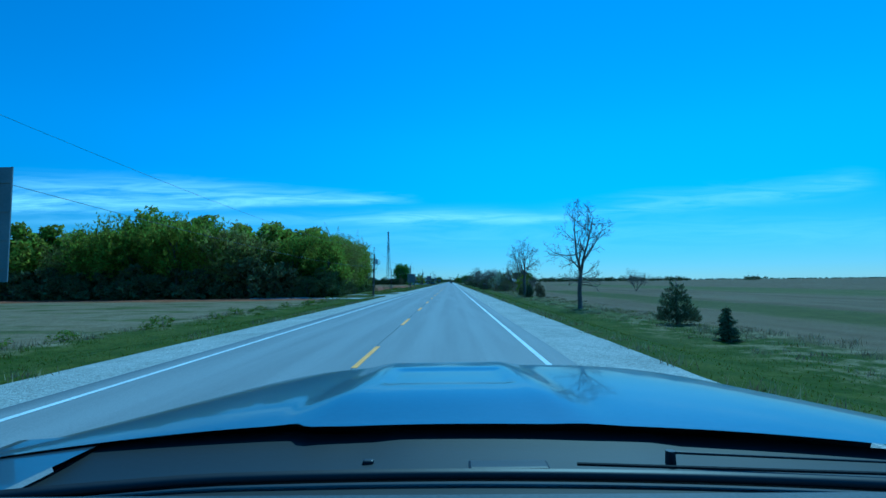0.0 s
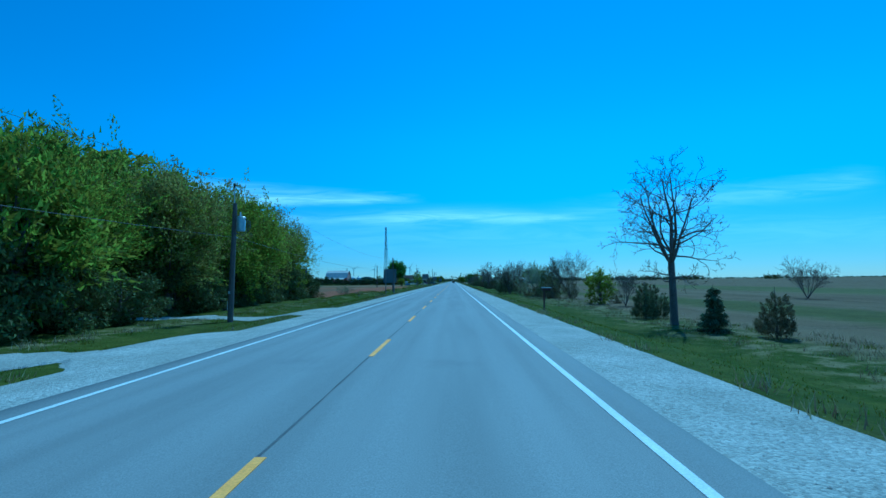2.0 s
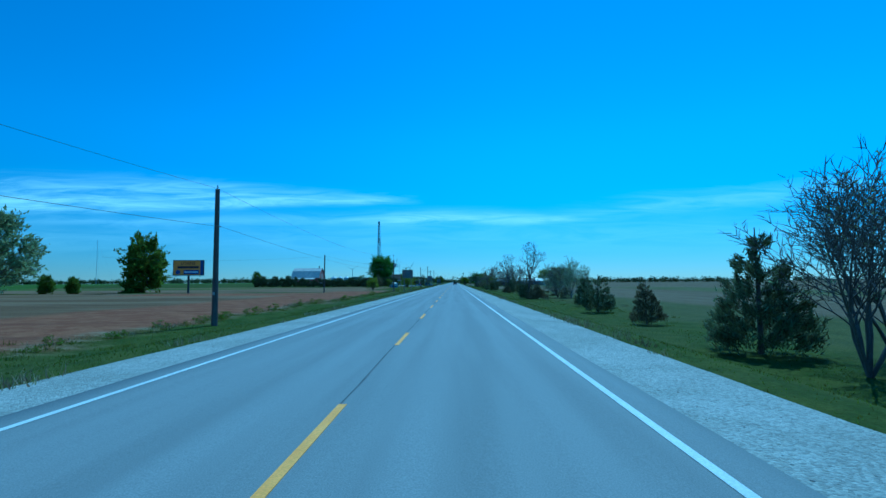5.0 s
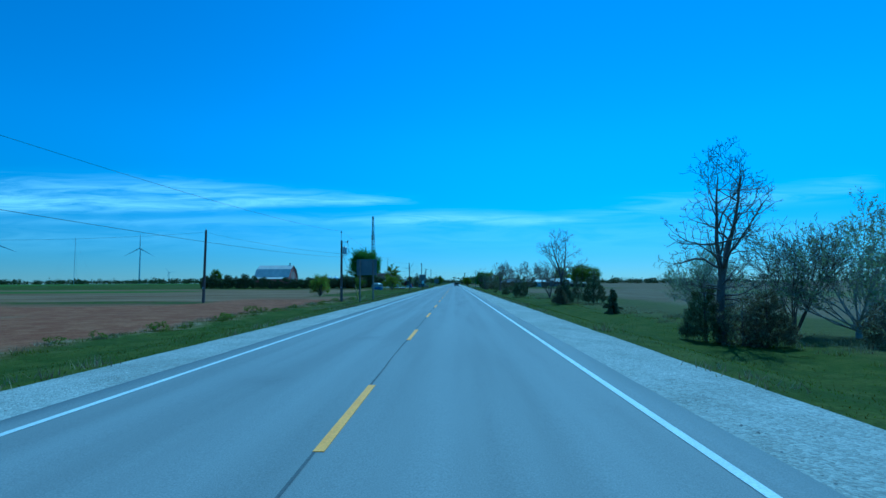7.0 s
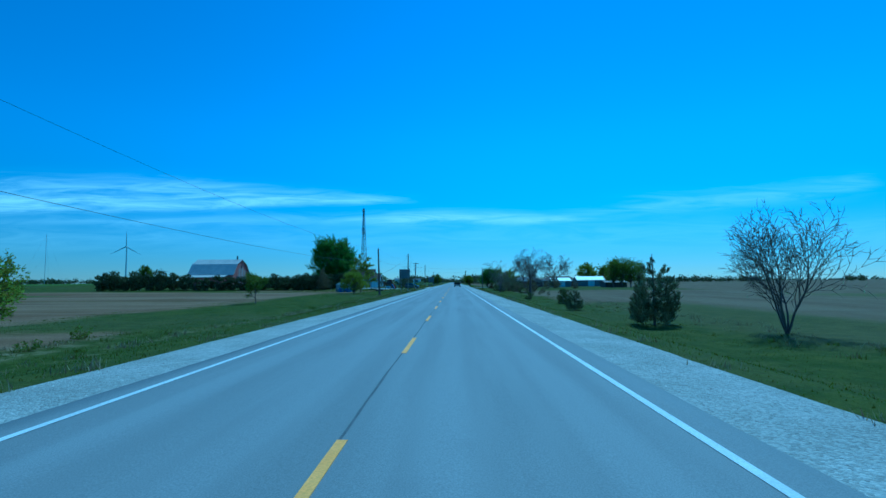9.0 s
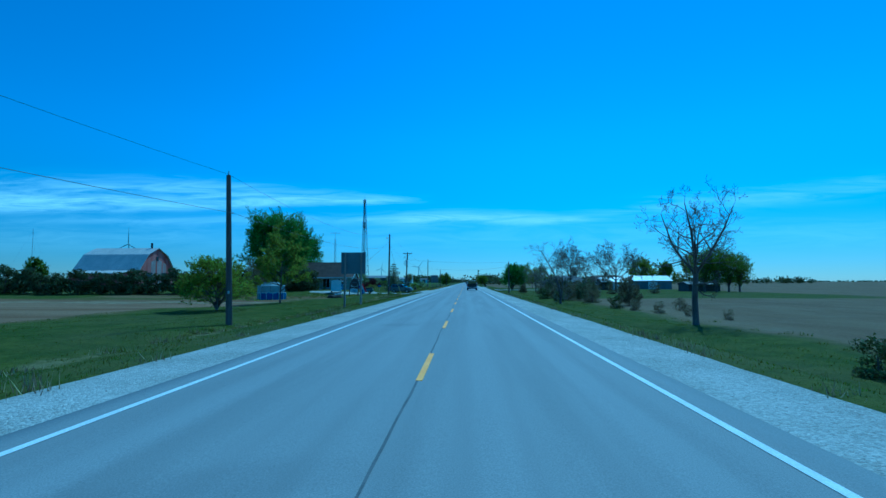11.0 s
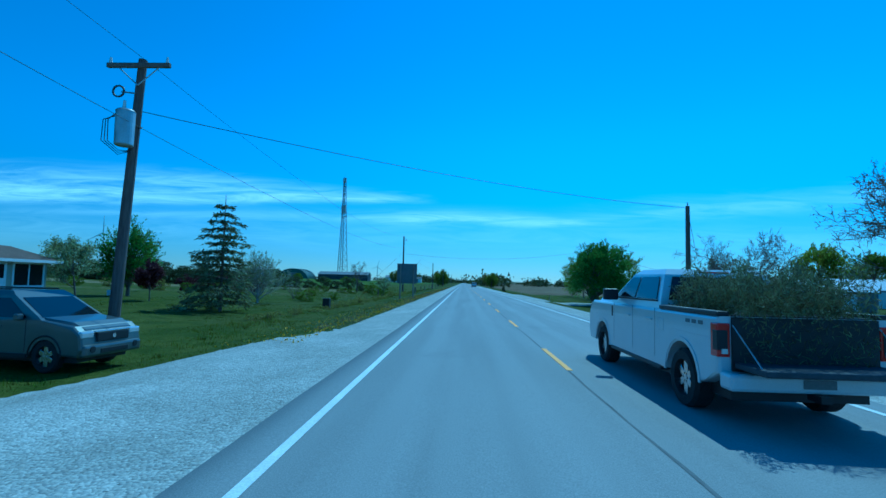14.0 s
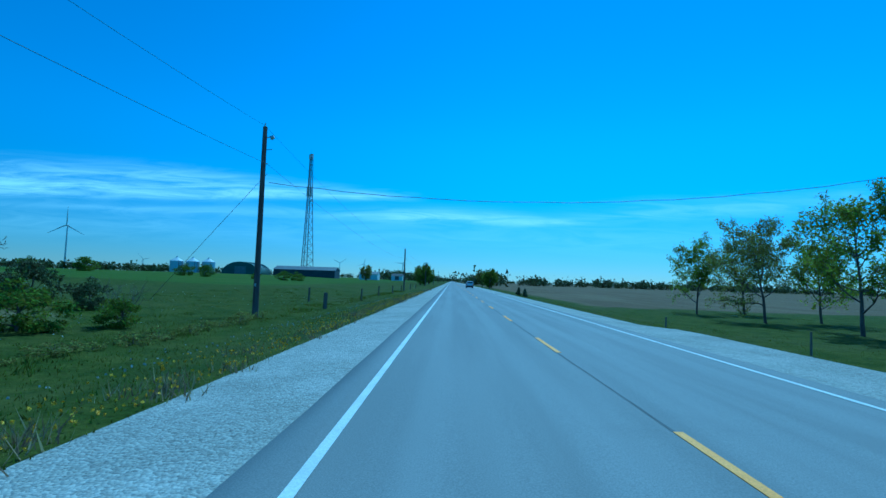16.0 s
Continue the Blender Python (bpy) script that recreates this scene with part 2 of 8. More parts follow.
def ground_material():
    m = bpy.data.materials.new("ground")
    m.use_nodes = True
    t = m.node_tree
    b = t.nodes["Principled BSDF"]
    pos = t.nodes.new("ShaderNodeNewGeometry").outputs["Position"]
    sep = node(t, "ShaderNodeSeparateXYZ", links={0: pos})
    wob = node(t, "ShaderNodeTexNoise", {"Scale": 0.16, "Detail": 5.0, "Roughness": 0.7}, {"Vector": pos})
    w = calc(t, "SUBTRACT", wob.outputs["Fac"], 0.5)
    x = calc(t, "ADD", sep.outputs[0], calc(t, "MULTIPLY", w, 5.0))
    y = calc(t, "ADD", sep.outputs[1], calc(t, "MULTIPLY", w, 14.0))

    def rect(x0, x1, y0, y1, s=0.9, k=3.0):
        a = calc(t, "MULTIPLY", span(t, x, x0 - s, x0 + s), span(t, x, x1 + s, x1 - s))
        c = calc(t, "MULTIPLY", span(t, y, y0 - k, y0 + k), span(t, y, y1 + k, y1 - k))
        return calc(t, "MULTIPLY", a, c)

    def noise(scale, stretch=(1, 1, 1), detail=5.0):
        mp = node(t, "ShaderNodeMapping", {"Scale": stretch}, {"Vector": pos})
        return node(t, "ShaderNodeTexNoise", {"Scale": scale, "Detail": detail, "Roughness": 0.65}, {"Vector": mp.outputs[0]}).outputs["Fac"]

    fine, mid, broad = noise(9.0), noise(0.9), noise(0.05)
    streak = noise(0.22, (1, 0.10, 1))
    furrow = noise(0.5, (0.035, 1, 1), 6.0)
    mottle = noise(0.30, (0.45, 1, 1), 6.0)
    cross = noise(0.10, (0.16, 1, 1))
    grass = mix(t, span(t, mid, 0.35, 0.65), (0.056, 0.072, 0.009), (0.096, 0.104, 0.017))
    grass = mix(t, span(t, broad, 0.45, 0.75, 0, 0.55), grass, (0.105, 0.10, 0.042))
    soil = mix(t, span(t, cross, 0.38, 0.62), (0.15, 0.095, 0.047), (0.235, 0.165, 0.09))
    soil = mix(t, span(t, furrow, 0.56, 0.68, 0, 0.75), soil, (0.085, 0.052, 0.028))
    red = mix(t, span(t, mid, 0.35, 0.7), (0.19, 0.08, 0.040), (0.27, 0.135, 0.068))
    red = mix(t, span(t, furrow, 0.55, 0.68, 0, 0.6), red, (0.11, 0.052, 0.03))
    stub = mix(t, span(t, streak, 0.35, 0.65), (0.135, 0.10, 0.056), (0.185, 0.145, 0.082))
    crop = mix(t, span(t, cross, 0.35, 0.65), (0.075, 0.112, 0.012), (0.112, 0.138, 0.02))
    stub = mix(t, span(t, mottle, 0.52, 0.70, 0, 0.5), stub, (0.20, 0.17, 0.11))
    stub = mix(t, span(t, furrow, 0.58, 0.70, 0, 0.45), stub, (0.085, 0.066, 0.04))
    dry = mix(t, span(t, mid, 0.35, 0.65), (0.21, 0.17, 0.09), (0.30, 0.25, 0.15))
    col = grass
    # fields beside the road
    col = mix(t, rect(-4000, -13, -400, 68), col, mix(t, span(t, mottle, 0.47, 0.62, 0.0, 0.7), mix(t, 0.5, stub, dry), grass))
    col = mix(t, rect(-90, -14.5, 58, 68, 1.5, 3), col, red)
    col = mix(t, rect(-4000, -13.3, 128, 262), col, soil)
    col = mix(t, rect(-4000, -22, 262, 300, 1.5), col, soil)
    col = mix(t, rect(-4000, -23.5, 300, 366, 1.5), col, soil)
    col = mix(t, rect(-27, -13.2, 122, 250, 1.6), col, red)
    col = mix(t, rect(-60, -24, 215, 232, 2.0), col, red)
    col = mix(t, rect(-400, -27, 237, 242, 1.0, 1.2), col, grass)
    col = mix(t, rect(-900, -70, 300, 330, 2.0, 6), col, crop)
    col = mix(t, rect(-4000, -30, 520, 4000, 6), col, crop)
    col = mix(t, rect(-4000, -200, 330, 4500, 6), col, crop)
    col = mix(t, rect(15.5, 4000, -400, 375, 1.6), col, stub)
    col = mix(t, calc(t, "MULTIPLY", rect(24, 33, -100, 125, 2.0), 0.7), col, grass)
    col = mix(t, calc(t, "MULTIPLY", rect(13, 27, 135, 300, 2.5), 0.75), col, grass)
    col = mix(t, calc(t, "MULTIPLY", rect(60, 90, -100, 330, 6.0), 0.45), col, crop)
    col = mix(t, rect(70, 4000, 375, 520, 5), col, stub)
    col = mix(t, rect(15, 4000, 506, 4000, 1.5), col, stub)
    # bleached grass where the verge meets the field, and in bands before the far hedge
    col = mix(t, calc(t, "MULTIPLY", rect(-140, -19, 457, 467, 2.0, 2.0), span(t, mid, 0.3, 0.6, 0.3, 0.85)), col, dry)
    col = mix(t, calc(t, "MULTIPLY", rect(-60, -20, 438, 441, 2.0, 1.5), span(t, mid, 0.4, 0.6, 0, 0.6)), col, dry)
    col = mix(t, calc(t, "MULTIPLY", rect(11.8, 16.5, -50, 130, 1.2), span(t, mid, 0.45, 0.6, 0, 0.55)), col, dry)
    col = mix(t, calc(t, "MULTIPLY", rect(-13.9, -12.2, -50, 260, 0.8), span(t, mid, 0.45, 0.65, 0, 0.7)), col, dry)
    col = mix(t, calc(t, "MULTIPLY", rect(-10.9, -10.1, 225, 385, 0.3), span(t, mid, 0.45, 0.65, 0, 0.35)), col, dry)
    # bare earth in the drain across the farm's lawn
    bend = calc(t, "ADD", sep.outputs[0], span(t, sep.outputs[1], 360, 371, 10.6, 12.4))
    bend = calc(t, "ABSOLUTE", calc(t, "ADD", bend, calc(t, "MULTIPLY", w, 0.8)))
    drain = calc(t, "MULTIPLY", span(t, bend, 0.34, 0.08), calc(t, "MULTIPLY", span(t, sep.outputs[1], 316, 326), span(t, sep.outputs[1], 384, 376)))
    col = mix(t, calc(t, "MULTIPLY", drain, span(t, mid, 0.40, 0.55, 0.1, 0.95)), col, dry)
    # dug garden about the pool
    col = mix(t, calc(t, "MULTIPLY", rect(-60, -20.5, 356, 361, 1.5, 1.5), span(t, mid, 0.3, 0.6, 0.5, 0.95)), col, dry)
    col = mix(t, calc(t, "MULTIPLY", rect(-60, -19.0, 368, 383, 1.5, 2.0), span(t, furrow, 0.44, 0.58, 0.1, 0.85)), col, soil)
    g = span(t, fine, 0.25, 0.75, 0.72, 1.28)
    gc = node(t, "ShaderNodeCombineColor", links={0: g, 1: g, 2: g})
    col = mix(t, 1.0, col, gc.outputs[0], "MULTIPLY")
    t.links.new(col, b.inputs["Base Color"])
    b.inputs["Roughness"].default_value = 0.95
    b.inputs["Specular IOR Level"].default_value = 0.05
    bp = node(t, "ShaderNodeBump", {"Strength": 0.6, "Distance": 0.08}, {"Height": calc(t, "ADD", fine, mid)})
    t.links.new(bp.outputs[0], b.inputs["Normal"])
    return m


def asphalt_material():
    m = bpy.data.materials.new("asphalt")
    m.use_nodes = True
    t = m.node_tree
    b = t.nodes["Principled BSDF"]
    pos = t.nodes.new("ShaderNodeNewGeometry").outputs["Position"]
    sep = node(t, "ShaderNodeSeparateXYZ", links={0: pos})
    mp = node(t, "ShaderNodeMapping", {"Scale": (1, 0.06, 1)}, {"Vector": pos})
    streak = node(t, "ShaderNodeTexNoise", {"Scale": 1.6, "Detail": 4.0}, {"Vector": mp.outputs[0]}).outputs["Fac"]
    fine = node(t, "ShaderNodeTexNoise", {"Scale": 70.0, "Detail": 4.0, "Roughness": 0.7}, {"Vector": pos}).outputs["Fac"]
    blot = node(t, "ShaderNodeTexNoise", {"Scale": 0.25, "Detail": 4.0}, {"Vector": pos}).outputs["Fac"]
    col = mix(t, span(t, streak, 0.3, 0.7), (0.24, 0.238, 0.228), (0.285, 0.282, 0.27))
    # wheel tracks worn a little paler, the middle of each lane a little darker
    a = calc(t, "ABSOLUTE", sep.outputs[0])
    lane = calc(t, "ABSOLUTE", calc(t, "SUBTRACT", a, 1.9))
    track = calc(t, "MULTIPLY", span(t, lane, 0.45, 0.75), span(t, lane, 1.25, 0.95))
    col = mix(t, calc(t, "MULTIPLY", track, 0.5), col, (0.32, 0.317, 0.305))
    col = mix(t, span(t, blot, 0.62, 0.8, 0, 0.4), col, (0.14, 0.14, 0.14))
    g = span(t, fine, 0.25, 0.75, 0.75, 1.25)
    gc = node(t, "ShaderNodeCombineColor", links={0: g, 1: g, 2: g})
    col = mix(t, 1.0, col, gc.outputs[0], "MULTIPLY")
    t.links.new(col, b.inputs["Base Color"])
    b.inputs["Roughness"].default_value = 0.82
    b.inputs["Specular IOR Level"].default_value = 0.4
    bp = node(t, "ShaderNodeBump", {"Strength": 0.3, "Distance": 0.01}, {"Height": fine})
    t.links.new(bp.outputs[0], b.inputs["Normal"])
    return m


def gravel_material():
    """Crushed limestone: pale stones of a few centimetres, dark gaps between them, stained patches."""
    m = bpy.data.materials.new("gravel")
    m.use_nodes = True
    t = m.node_tree
    b = t.nodes["Principled BSDF"]
    pos = t.nodes.new("ShaderNodeNewGeometry").outputs["Position"]
    big = node(t, "ShaderNodeTexNoise", {"Scale": 0.5, "Detail": 5.0, "Roughness": 0.6}, {"Vector": pos}).outputs["Fac"]
    mid = node(t, "ShaderNodeTexNoise", {"Scale": 5.0, "Detail": 5.0, "Roughness": 0.75}, {"Vector": pos}).outputs["Fac"]
    pit = node(t, "ShaderNodeTexNoise", {"Scale": 17.0, "Detail": 3.0, "Roughness": 0.6}, {"Vector": pos}).outputs["Fac"]
    cell = node(t, "ShaderNodeTexVoronoi", {"Scale": 24.0}, {"Vector": pos})
    tone = node(t, "ShaderNodeSeparateColor", links={0: cell.outputs["Color"]}).outputs[0]
    col = mix(t, span(t, big, 0.3, 0.7), (0.37, 0.36, 0.315), (0.49, 0.475, 0.425))
    col = mix(t, span(t, mid, 0.56, 0.72, 0, 0.45), col, (0.26, 0.25, 0.215))
    g = calc(t, "MULTIPLY", span(t, tone, 0, 1, 0.78, 1.22), span(t, pit, 0.60, 0.68, 1.0, 0.60))
    gc = node(t, "ShaderNodeCombineColor", links={0: g, 1: g, 2: g})
    col = mix(t, 1.0, col, gc.outputs[0], "MULTIPLY")
    t.links.new(col, b.inputs["Base Color"])
    b.inputs["Roughness"].default_value = 0.95
    b.inputs["Specular IOR Level"].default_value = 0.3
    bp = node(t, "ShaderNodeBump", {"Strength": 0.8, "Distance": 0.025}, {"Height": calc(t, "SUBTRACT", calc(t, "MULTIPLY", tone, 0.5), cell.outputs["Distance"])})
    t.links.new(bp.outputs[0], b.inputs["Normal"])
    return m


GRAVEL = gravel_material()
GROUND = ground_material()
ASPHALT = asphalt_material()


# ---------------------------------------------------------------- mesh helpers
def mesh_np(name, v, f, mat, smooth=False):
    """A mesh from an array of corners and an array of faces that all have as many corners."""
    v, f = np.asarray(v, np.float32), np.asarray(f, np.int32)
    me = bpy.data.meshes.new(name)
    me.vertices.add(len(v))
    me.vertices.foreach_set("co", v.ravel())
    n, k = f.shape
    me.loops.add(n * k)
    me.loops.foreach_set("vertex_index", f.ravel())
    me.polygons.add(n)
    me.polygons.foreach_set("loop_start", np.arange(0, n * k, k, dtype=np.int32))
    if smooth:
        me.polygons.foreach_set("use_smooth", np.ones(n, bool))
    me.update(calc_edges=True)
    me.validate()
    me.materials.append(mat)
    return me


def part(name, bm, material, parent, label=""):
    """Link a bmesh or a mesh as one mesh object under a thing or a part."""
    if isinstance(bm, bmesh.types.BMesh):
        me = bpy.data.meshes.new(name)
        bmesh.ops.recalc_face_normals(bm, faces=bm.faces)
        bm.to_mesh(me)
        bm.free()
        me.materials.append(material)
    else:
        me = bm
    ob = new(name, me)
    ob.parent = parent
    if label:
        ob["label"] = label
    return ob


def thing(name, m, label, category, group="", kind=""):
    """An empty at a thing's base, to which its parts belong."""
    e = new(name)
    e.empty_display_size = 0.3
    e.matrix_basis = m
    return tagged(e, label, category, group, kind)


def box(x0, x1, y0, y1, z0, z1, bevel=0.0, bm=None):
    bm = bm or bmesh.new()
    made = bmesh.ops.create_cube(bm, size=1.0)["verts"]
    for v in made:
        v.co = Vector(((x0 + x1) / 2 + v.co.x * (x1 - x0), (y0 + y1) / 2 + v.co.y * (y1 - y0), (z0 + z1) / 2 + v.co.z * (z1 - z0)))
    if bevel:
        edges = list({e for v in made for e in v.link_edges})
        bmesh.ops.bevel(bm, geom=edges, offset=bevel, segments=2, affect="EDGES", profile=0.5)
    return bm


def rod(p, q, r0, r1=None, sides=10, bm=None):
    """A tapered round bar from p to q."""
    bm = bm or bmesh.new()
    p, q = Vector(p), Vector(q)
    d = q - p
    m = Matrix.Translation((p + q) / 2) @ d.to_track_quat("Z", "Y").to_matrix().to_4x4()
    bmesh.ops.create_cone(bm, cap_ends=True, segments=sides, radius1=r0, radius2=r0 if r1 is None else r1, depth=d.length, matrix=m)
    return bm


def prism(points, a, b, axis="x", bevel=0.0, bm=None):
    """A flat outline pushed out from a to b along an axis. Points are (y, z) for x, (x, z) for y, (x, y) for z."""
    bm = bm or bmesh.new()

    def at(p, s):
        return {"x": (s, p[0], p[1]), "y": (p[0], s, p[1]), "z": (p[0], p[1], s)}[axis]

    lo = [bm.verts.new(at(p, a)) for p in points]
    hi = [bm.verts.new(at(p, b)) for p in points]
    n = len(points)
    faces = [bm.faces.new(lo), bm.faces.new(hi[::-1])]
    faces += [bm.faces.new((lo[i], hi[i], hi[(i + 1) % n], lo[(i + 1) % n])) for i in range(n)]
    if bevel:
        edges = list({e for f in faces[:2] for e in f.edges})
        bmesh.ops.bevel(bm, geom=edges, offset=bevel, segments=2, affect="EDGES", profile=0.5)
    return bm


def sm(a, b, v):
    t = np.clip((np.asarray(v, float) - a) / (b - a), 0, 1)
    return t * t * (3 - 2 * t)


def rut_x(y):
    """The line of the shallow drain across the farm's lawn."""
    return -10.6 - 1.8 * sm(360, 371, y) + 0.12 * np.sin(np.asarray(y) * 0.9)


def H(x, y):
    """The height of the ground at x, y: crowned road, shoulders, shallow ditches, level fields and a slow rise to the west."""
    x, y = np.asarray(x, float), np.asarray(y, float)
    a = np.abs(x)
    z = -0.02 * np.minimum(a, 4.3) - 0.14 * sm(4.3, 7.2, a)
    z = z - np.where(x < 0, 0.42, 0.74) * sm(7.0, 10.5, a) + np.where(x < 0, 0.10, 0.0) * sm(10.5, 13.5, a)
    z = z + 0.035 * (np.sin(x * 0.7 + y * 0.13) + np.sin(y * 0.31 - x * 0.2) + np.sin(x * 1.7 - y * 0.9)) * sm(8, 12, a)
    rise = 0.6 * sm(372, 405, y) * sm(13, 26, -x) + 0.9 * sm(330, 420, y) * sm(40, 90, -x) + 0.8 * sm(450, 700, y) * sm(25, 110, -x)
    bank = 0.42 * sm(9.9, 11.6, -x) * (1 - sm(13.0, 15.5, -x)) * sm(104, 116, y) * (1 - sm(138, 150, y)) * (0.75 + 0.25 * np.sin(y * 0.9) * np.sin(y * 0.37 + x))
    rut = -0.16 * np.exp(-((x - rut_x(y)) / 0.30) ** 2) * sm(316, 324, y) * (1 - sm(378, 384, y))
    dip = -0.38 * sm(14, 24, -x) * sm(335, 352, y) * (1 - sm(376, 392, y))
    return z + rise + bank + rut + dip


def ground_z(x, y):
    return float(H(x, y))


# ---------------------------------------------------------------- ground, road
def build_ground():
    left = [-4200, -3000, -2000, -1400, -1000, -700, -500, -380, -280, -200, -150, -120, -100, -85, -72, -60, -50, -42, -36, -31, -27, -24, -21, -18.5, -16.5, -15, -14, -13.3, -13, -12.7, -12.4, -12.1, -11.8, -11.5, -11.2, -10.95, -10.75, -10.55, -10.35, -10.1, -9.8, -9, -8.2, -7.4, -6.6, -5.6, -4.6, -3.5]
    xs = np.array(left + [0.0] + [-v for v in left[::-1]])
    ys = np.concatenate([np.arange(-140, 640, 3.0), np.array([640, 660, 690, 730, 780, 850, 950, 1100, 1300, 1600, 2000, 2500, 3100, 3800, 4600])])
    gx, gy = np.meshgrid(xs, ys)
    gz = H(gx, gy) - 0.16 * (1 - sm(5.2, 6.6, np.abs(gx)))
    n, k = len(ys), len(xs)
    i = np.arange(n * k).reshape(n, k)
    f = np.stack([i[:-1, :-1], i[:-1, 1:], i[1:, 1:], i[1:, :-1]], -1).reshape(-1, 4)
    ob = new("ground", mesh_np("ground", np.stack([gx, gy, gz], -1).reshape(-1, 3), f, GROUND, True))
    tagged(ob, "flat farmland with grass verges, ploughed soil and stubble fields", "ground", kind="structure")


def ribbon(name, xs_of, y0, y1, step, lift, mat, depth=0.0):
    """A strip along the road that follows the ground; xs_of(y) gives the row of x values across it."""
    ys = np.concatenate([np.arange(y0, min(y1, 640), step), np.arange(640, y1, 60.0), [y1]]) if y1 > 640 else np.concatenate([np.arange(y0, y1, step), [y1]])
    rows = np.array([xs_of(v) for v in ys])
    gy = np.repeat(ys[:, None], rows.shape[1], 1)
    z = H(rows, gy) + lift
    if depth:
        z[:, 0] -= depth
        z[:, -1] -= depth
    n, k = rows.shape
    i = np.arange(n * k).reshape(n, k)
    f = np.stack([i[:-1, :-1], i[:-1, 1:], i[1:, 1:], i[1:, :-1]], -1).reshape(-1, 4)
    return mesh_np(name, np.stack([rows, gy, z], -1).reshape(-1, 3), f, mat)


def wob(y, k=0.0):
    return math.sin(y * 0.9 + k) * 0.5 + math.sin(y * 0.37 + 2 * k) * 0.7 + math.sin(y * 2.3 + 3 * k) * 0.3


def build_road():
    def row(y):
        e = 0.018 * wob(y, 1.3)
        return [-4.34 + e, -4.33 + e, -3.9, -3.0, -2.0, -1.0, 0.0, 1.0, 2.0, 3.0, 3.9, 4.33 + e, 4.34 + e]
    road = new("road", ribbon("road", row, -140, 4400, 3, 0.0, ASPHALT, 0.10))
    tagged(road, "straight two-lane country road of worn grey asphalt", "road", kind="structure")
    for name, edge in (("shoulder_left", -1), ("shoulder_right", 1)):
        def row2(y, s=edge):
            out = (6.55 + 0.55 * float(sm(335, 350, y)) if s < 0 else 7.0) + 0.13 * wob(y * 2.1, 5 * s)
            r = [s * 4.30, s * 5.0, s * 5.7, s * out, s * (out + 0.12)]
            return r if s > 0 else r[::-1]
        me = ribbon(name, row2, -140, 4400, 0.8, -0.022, GRAVEL)
        tagged(new(name, me), "pale crushed limestone shoulder beside the asphalt", "shoulder", kind="structure")
    for s in (-1, 1):
        me = ribbon("edge_line", lambda y: [s * 3.745 - 0.06, s * 3.745 + 0.06], -140, 4400, 3, 0.006, LINE_WHITE)
        tagged(new("edge_line", me), "solid white painted edge line", "road marking", kind="structure")
    me = ribbon("tar_seam", lambda y: [-0.055 + 0.012 * wob(y * 1.3, 2.0), -0.02 + 0.012 * wob(y * 1.3, 2.0) + 0.008 * wob(y * 3, 1.0)], -140, 2500, 0.7, 0.004, TAR)
    tagged(new("tar_seam", me), "dark tar-sealed joint along the middle", "road marking", kind="structure")
    bm = box(-0.055, 0.055, 0.0, 3.0, 0.001, 0.007)
    me = bpy.data.meshes.new("centre_dash")
    bm.to_mesh(me)
    bm.free()
    me.materials.append(LINE_YELLOW)
    for i in range(-4, 170):
        d = new("centre_dash", me)
        d.parent = road
        d.location = (0, 9 * i + 0.17, 0)


def slab(name, outline, mat, label, lift=0.06):
    """A driveway: an outline of (x, y) filled with a fine grid that lies on the ground."""
    bm = bmesh.new()
    bm.faces.new([bm.verts.new((x, y, 0)) for x, y in outline])
    bmesh.ops.triangulate(bm, faces=bm.faces)
    for _ in range(6):
        bmesh.ops.subdivide_edges(bm, edges=[e for e in bm.edges if e.calc_length() > 0.7], cuts=1)
        bmesh.ops.triangulate(bm, faces=[f for f in bm.faces if len(f.verts) > 3])
    for v in bm.verts:
        v.co.z = ground_z(v.co.x, v.co.y) - 0.035 + (lift + 0.035) * float(sm(5.7, 7.4, abs(v.co.x)))
        if v.is_boundary and abs(v.co.x) > 6.2:
            v.co.x += 0.10 * math.sin(v.co.y * 5 + v.co.x * 3)
            v.co.y += 0.12 * math.sin(v.co.x * 4)
            v.co.z -= 0.11
    ob = part(name, bm, mat, None)
    tagged(ob, label, "driveway", kind="structure")


build_ground()
build_road()
DRIVES = [
    [(-5.4, 61), (-8, 64.3), (-13, 65.6), (-26, 66.4), (-26, 68.6), (-13, 68.2), (-8.5, 69), (-5.4, 73)],
    [(-5.4, 77.5), (-8, 80.6), (-13, 81.6), (-30, 83), (-30, 85), (-13, 84), (-8.5, 84.6), (-5.4, 89)],
    [(-5.4, 378), (-7.6, 384), (-9.2, 387.6), (-11, 388.7), (-14, 388.7), (-15.6, 386.4), (-18, 384.9), (-21, 384.6), (-24, 386.2), (-29, 388.0), (-29, 391.0), (-20, 391.4), (-14, 392.6), (-11, 394.2), (-9, 397.6), (-7.6, 402), (-5.4, 410)],
    [(5.4, 434), (8.5, 444.5), (12, 449.8), (20, 451), (24, 451), (24, 455.5), (20, 456.5), (12, 457.5), (9, 463), (5.4, 476)],
]
slab("driveway_1", DRIVES[0], GRAVEL, "gravel lane running into the woods")
slab("driveway_2", DRIVES[1], GRAVEL, "second gravel lane at the edge of the woods")
slab("driveway_3", DRIVES[2], GRAVEL, "wide pale gravel driveway of the farmhouse")
slab("driveway_4", DRIVES[3], GRAVEL, "gravel driveway across the road from the farmhouse")


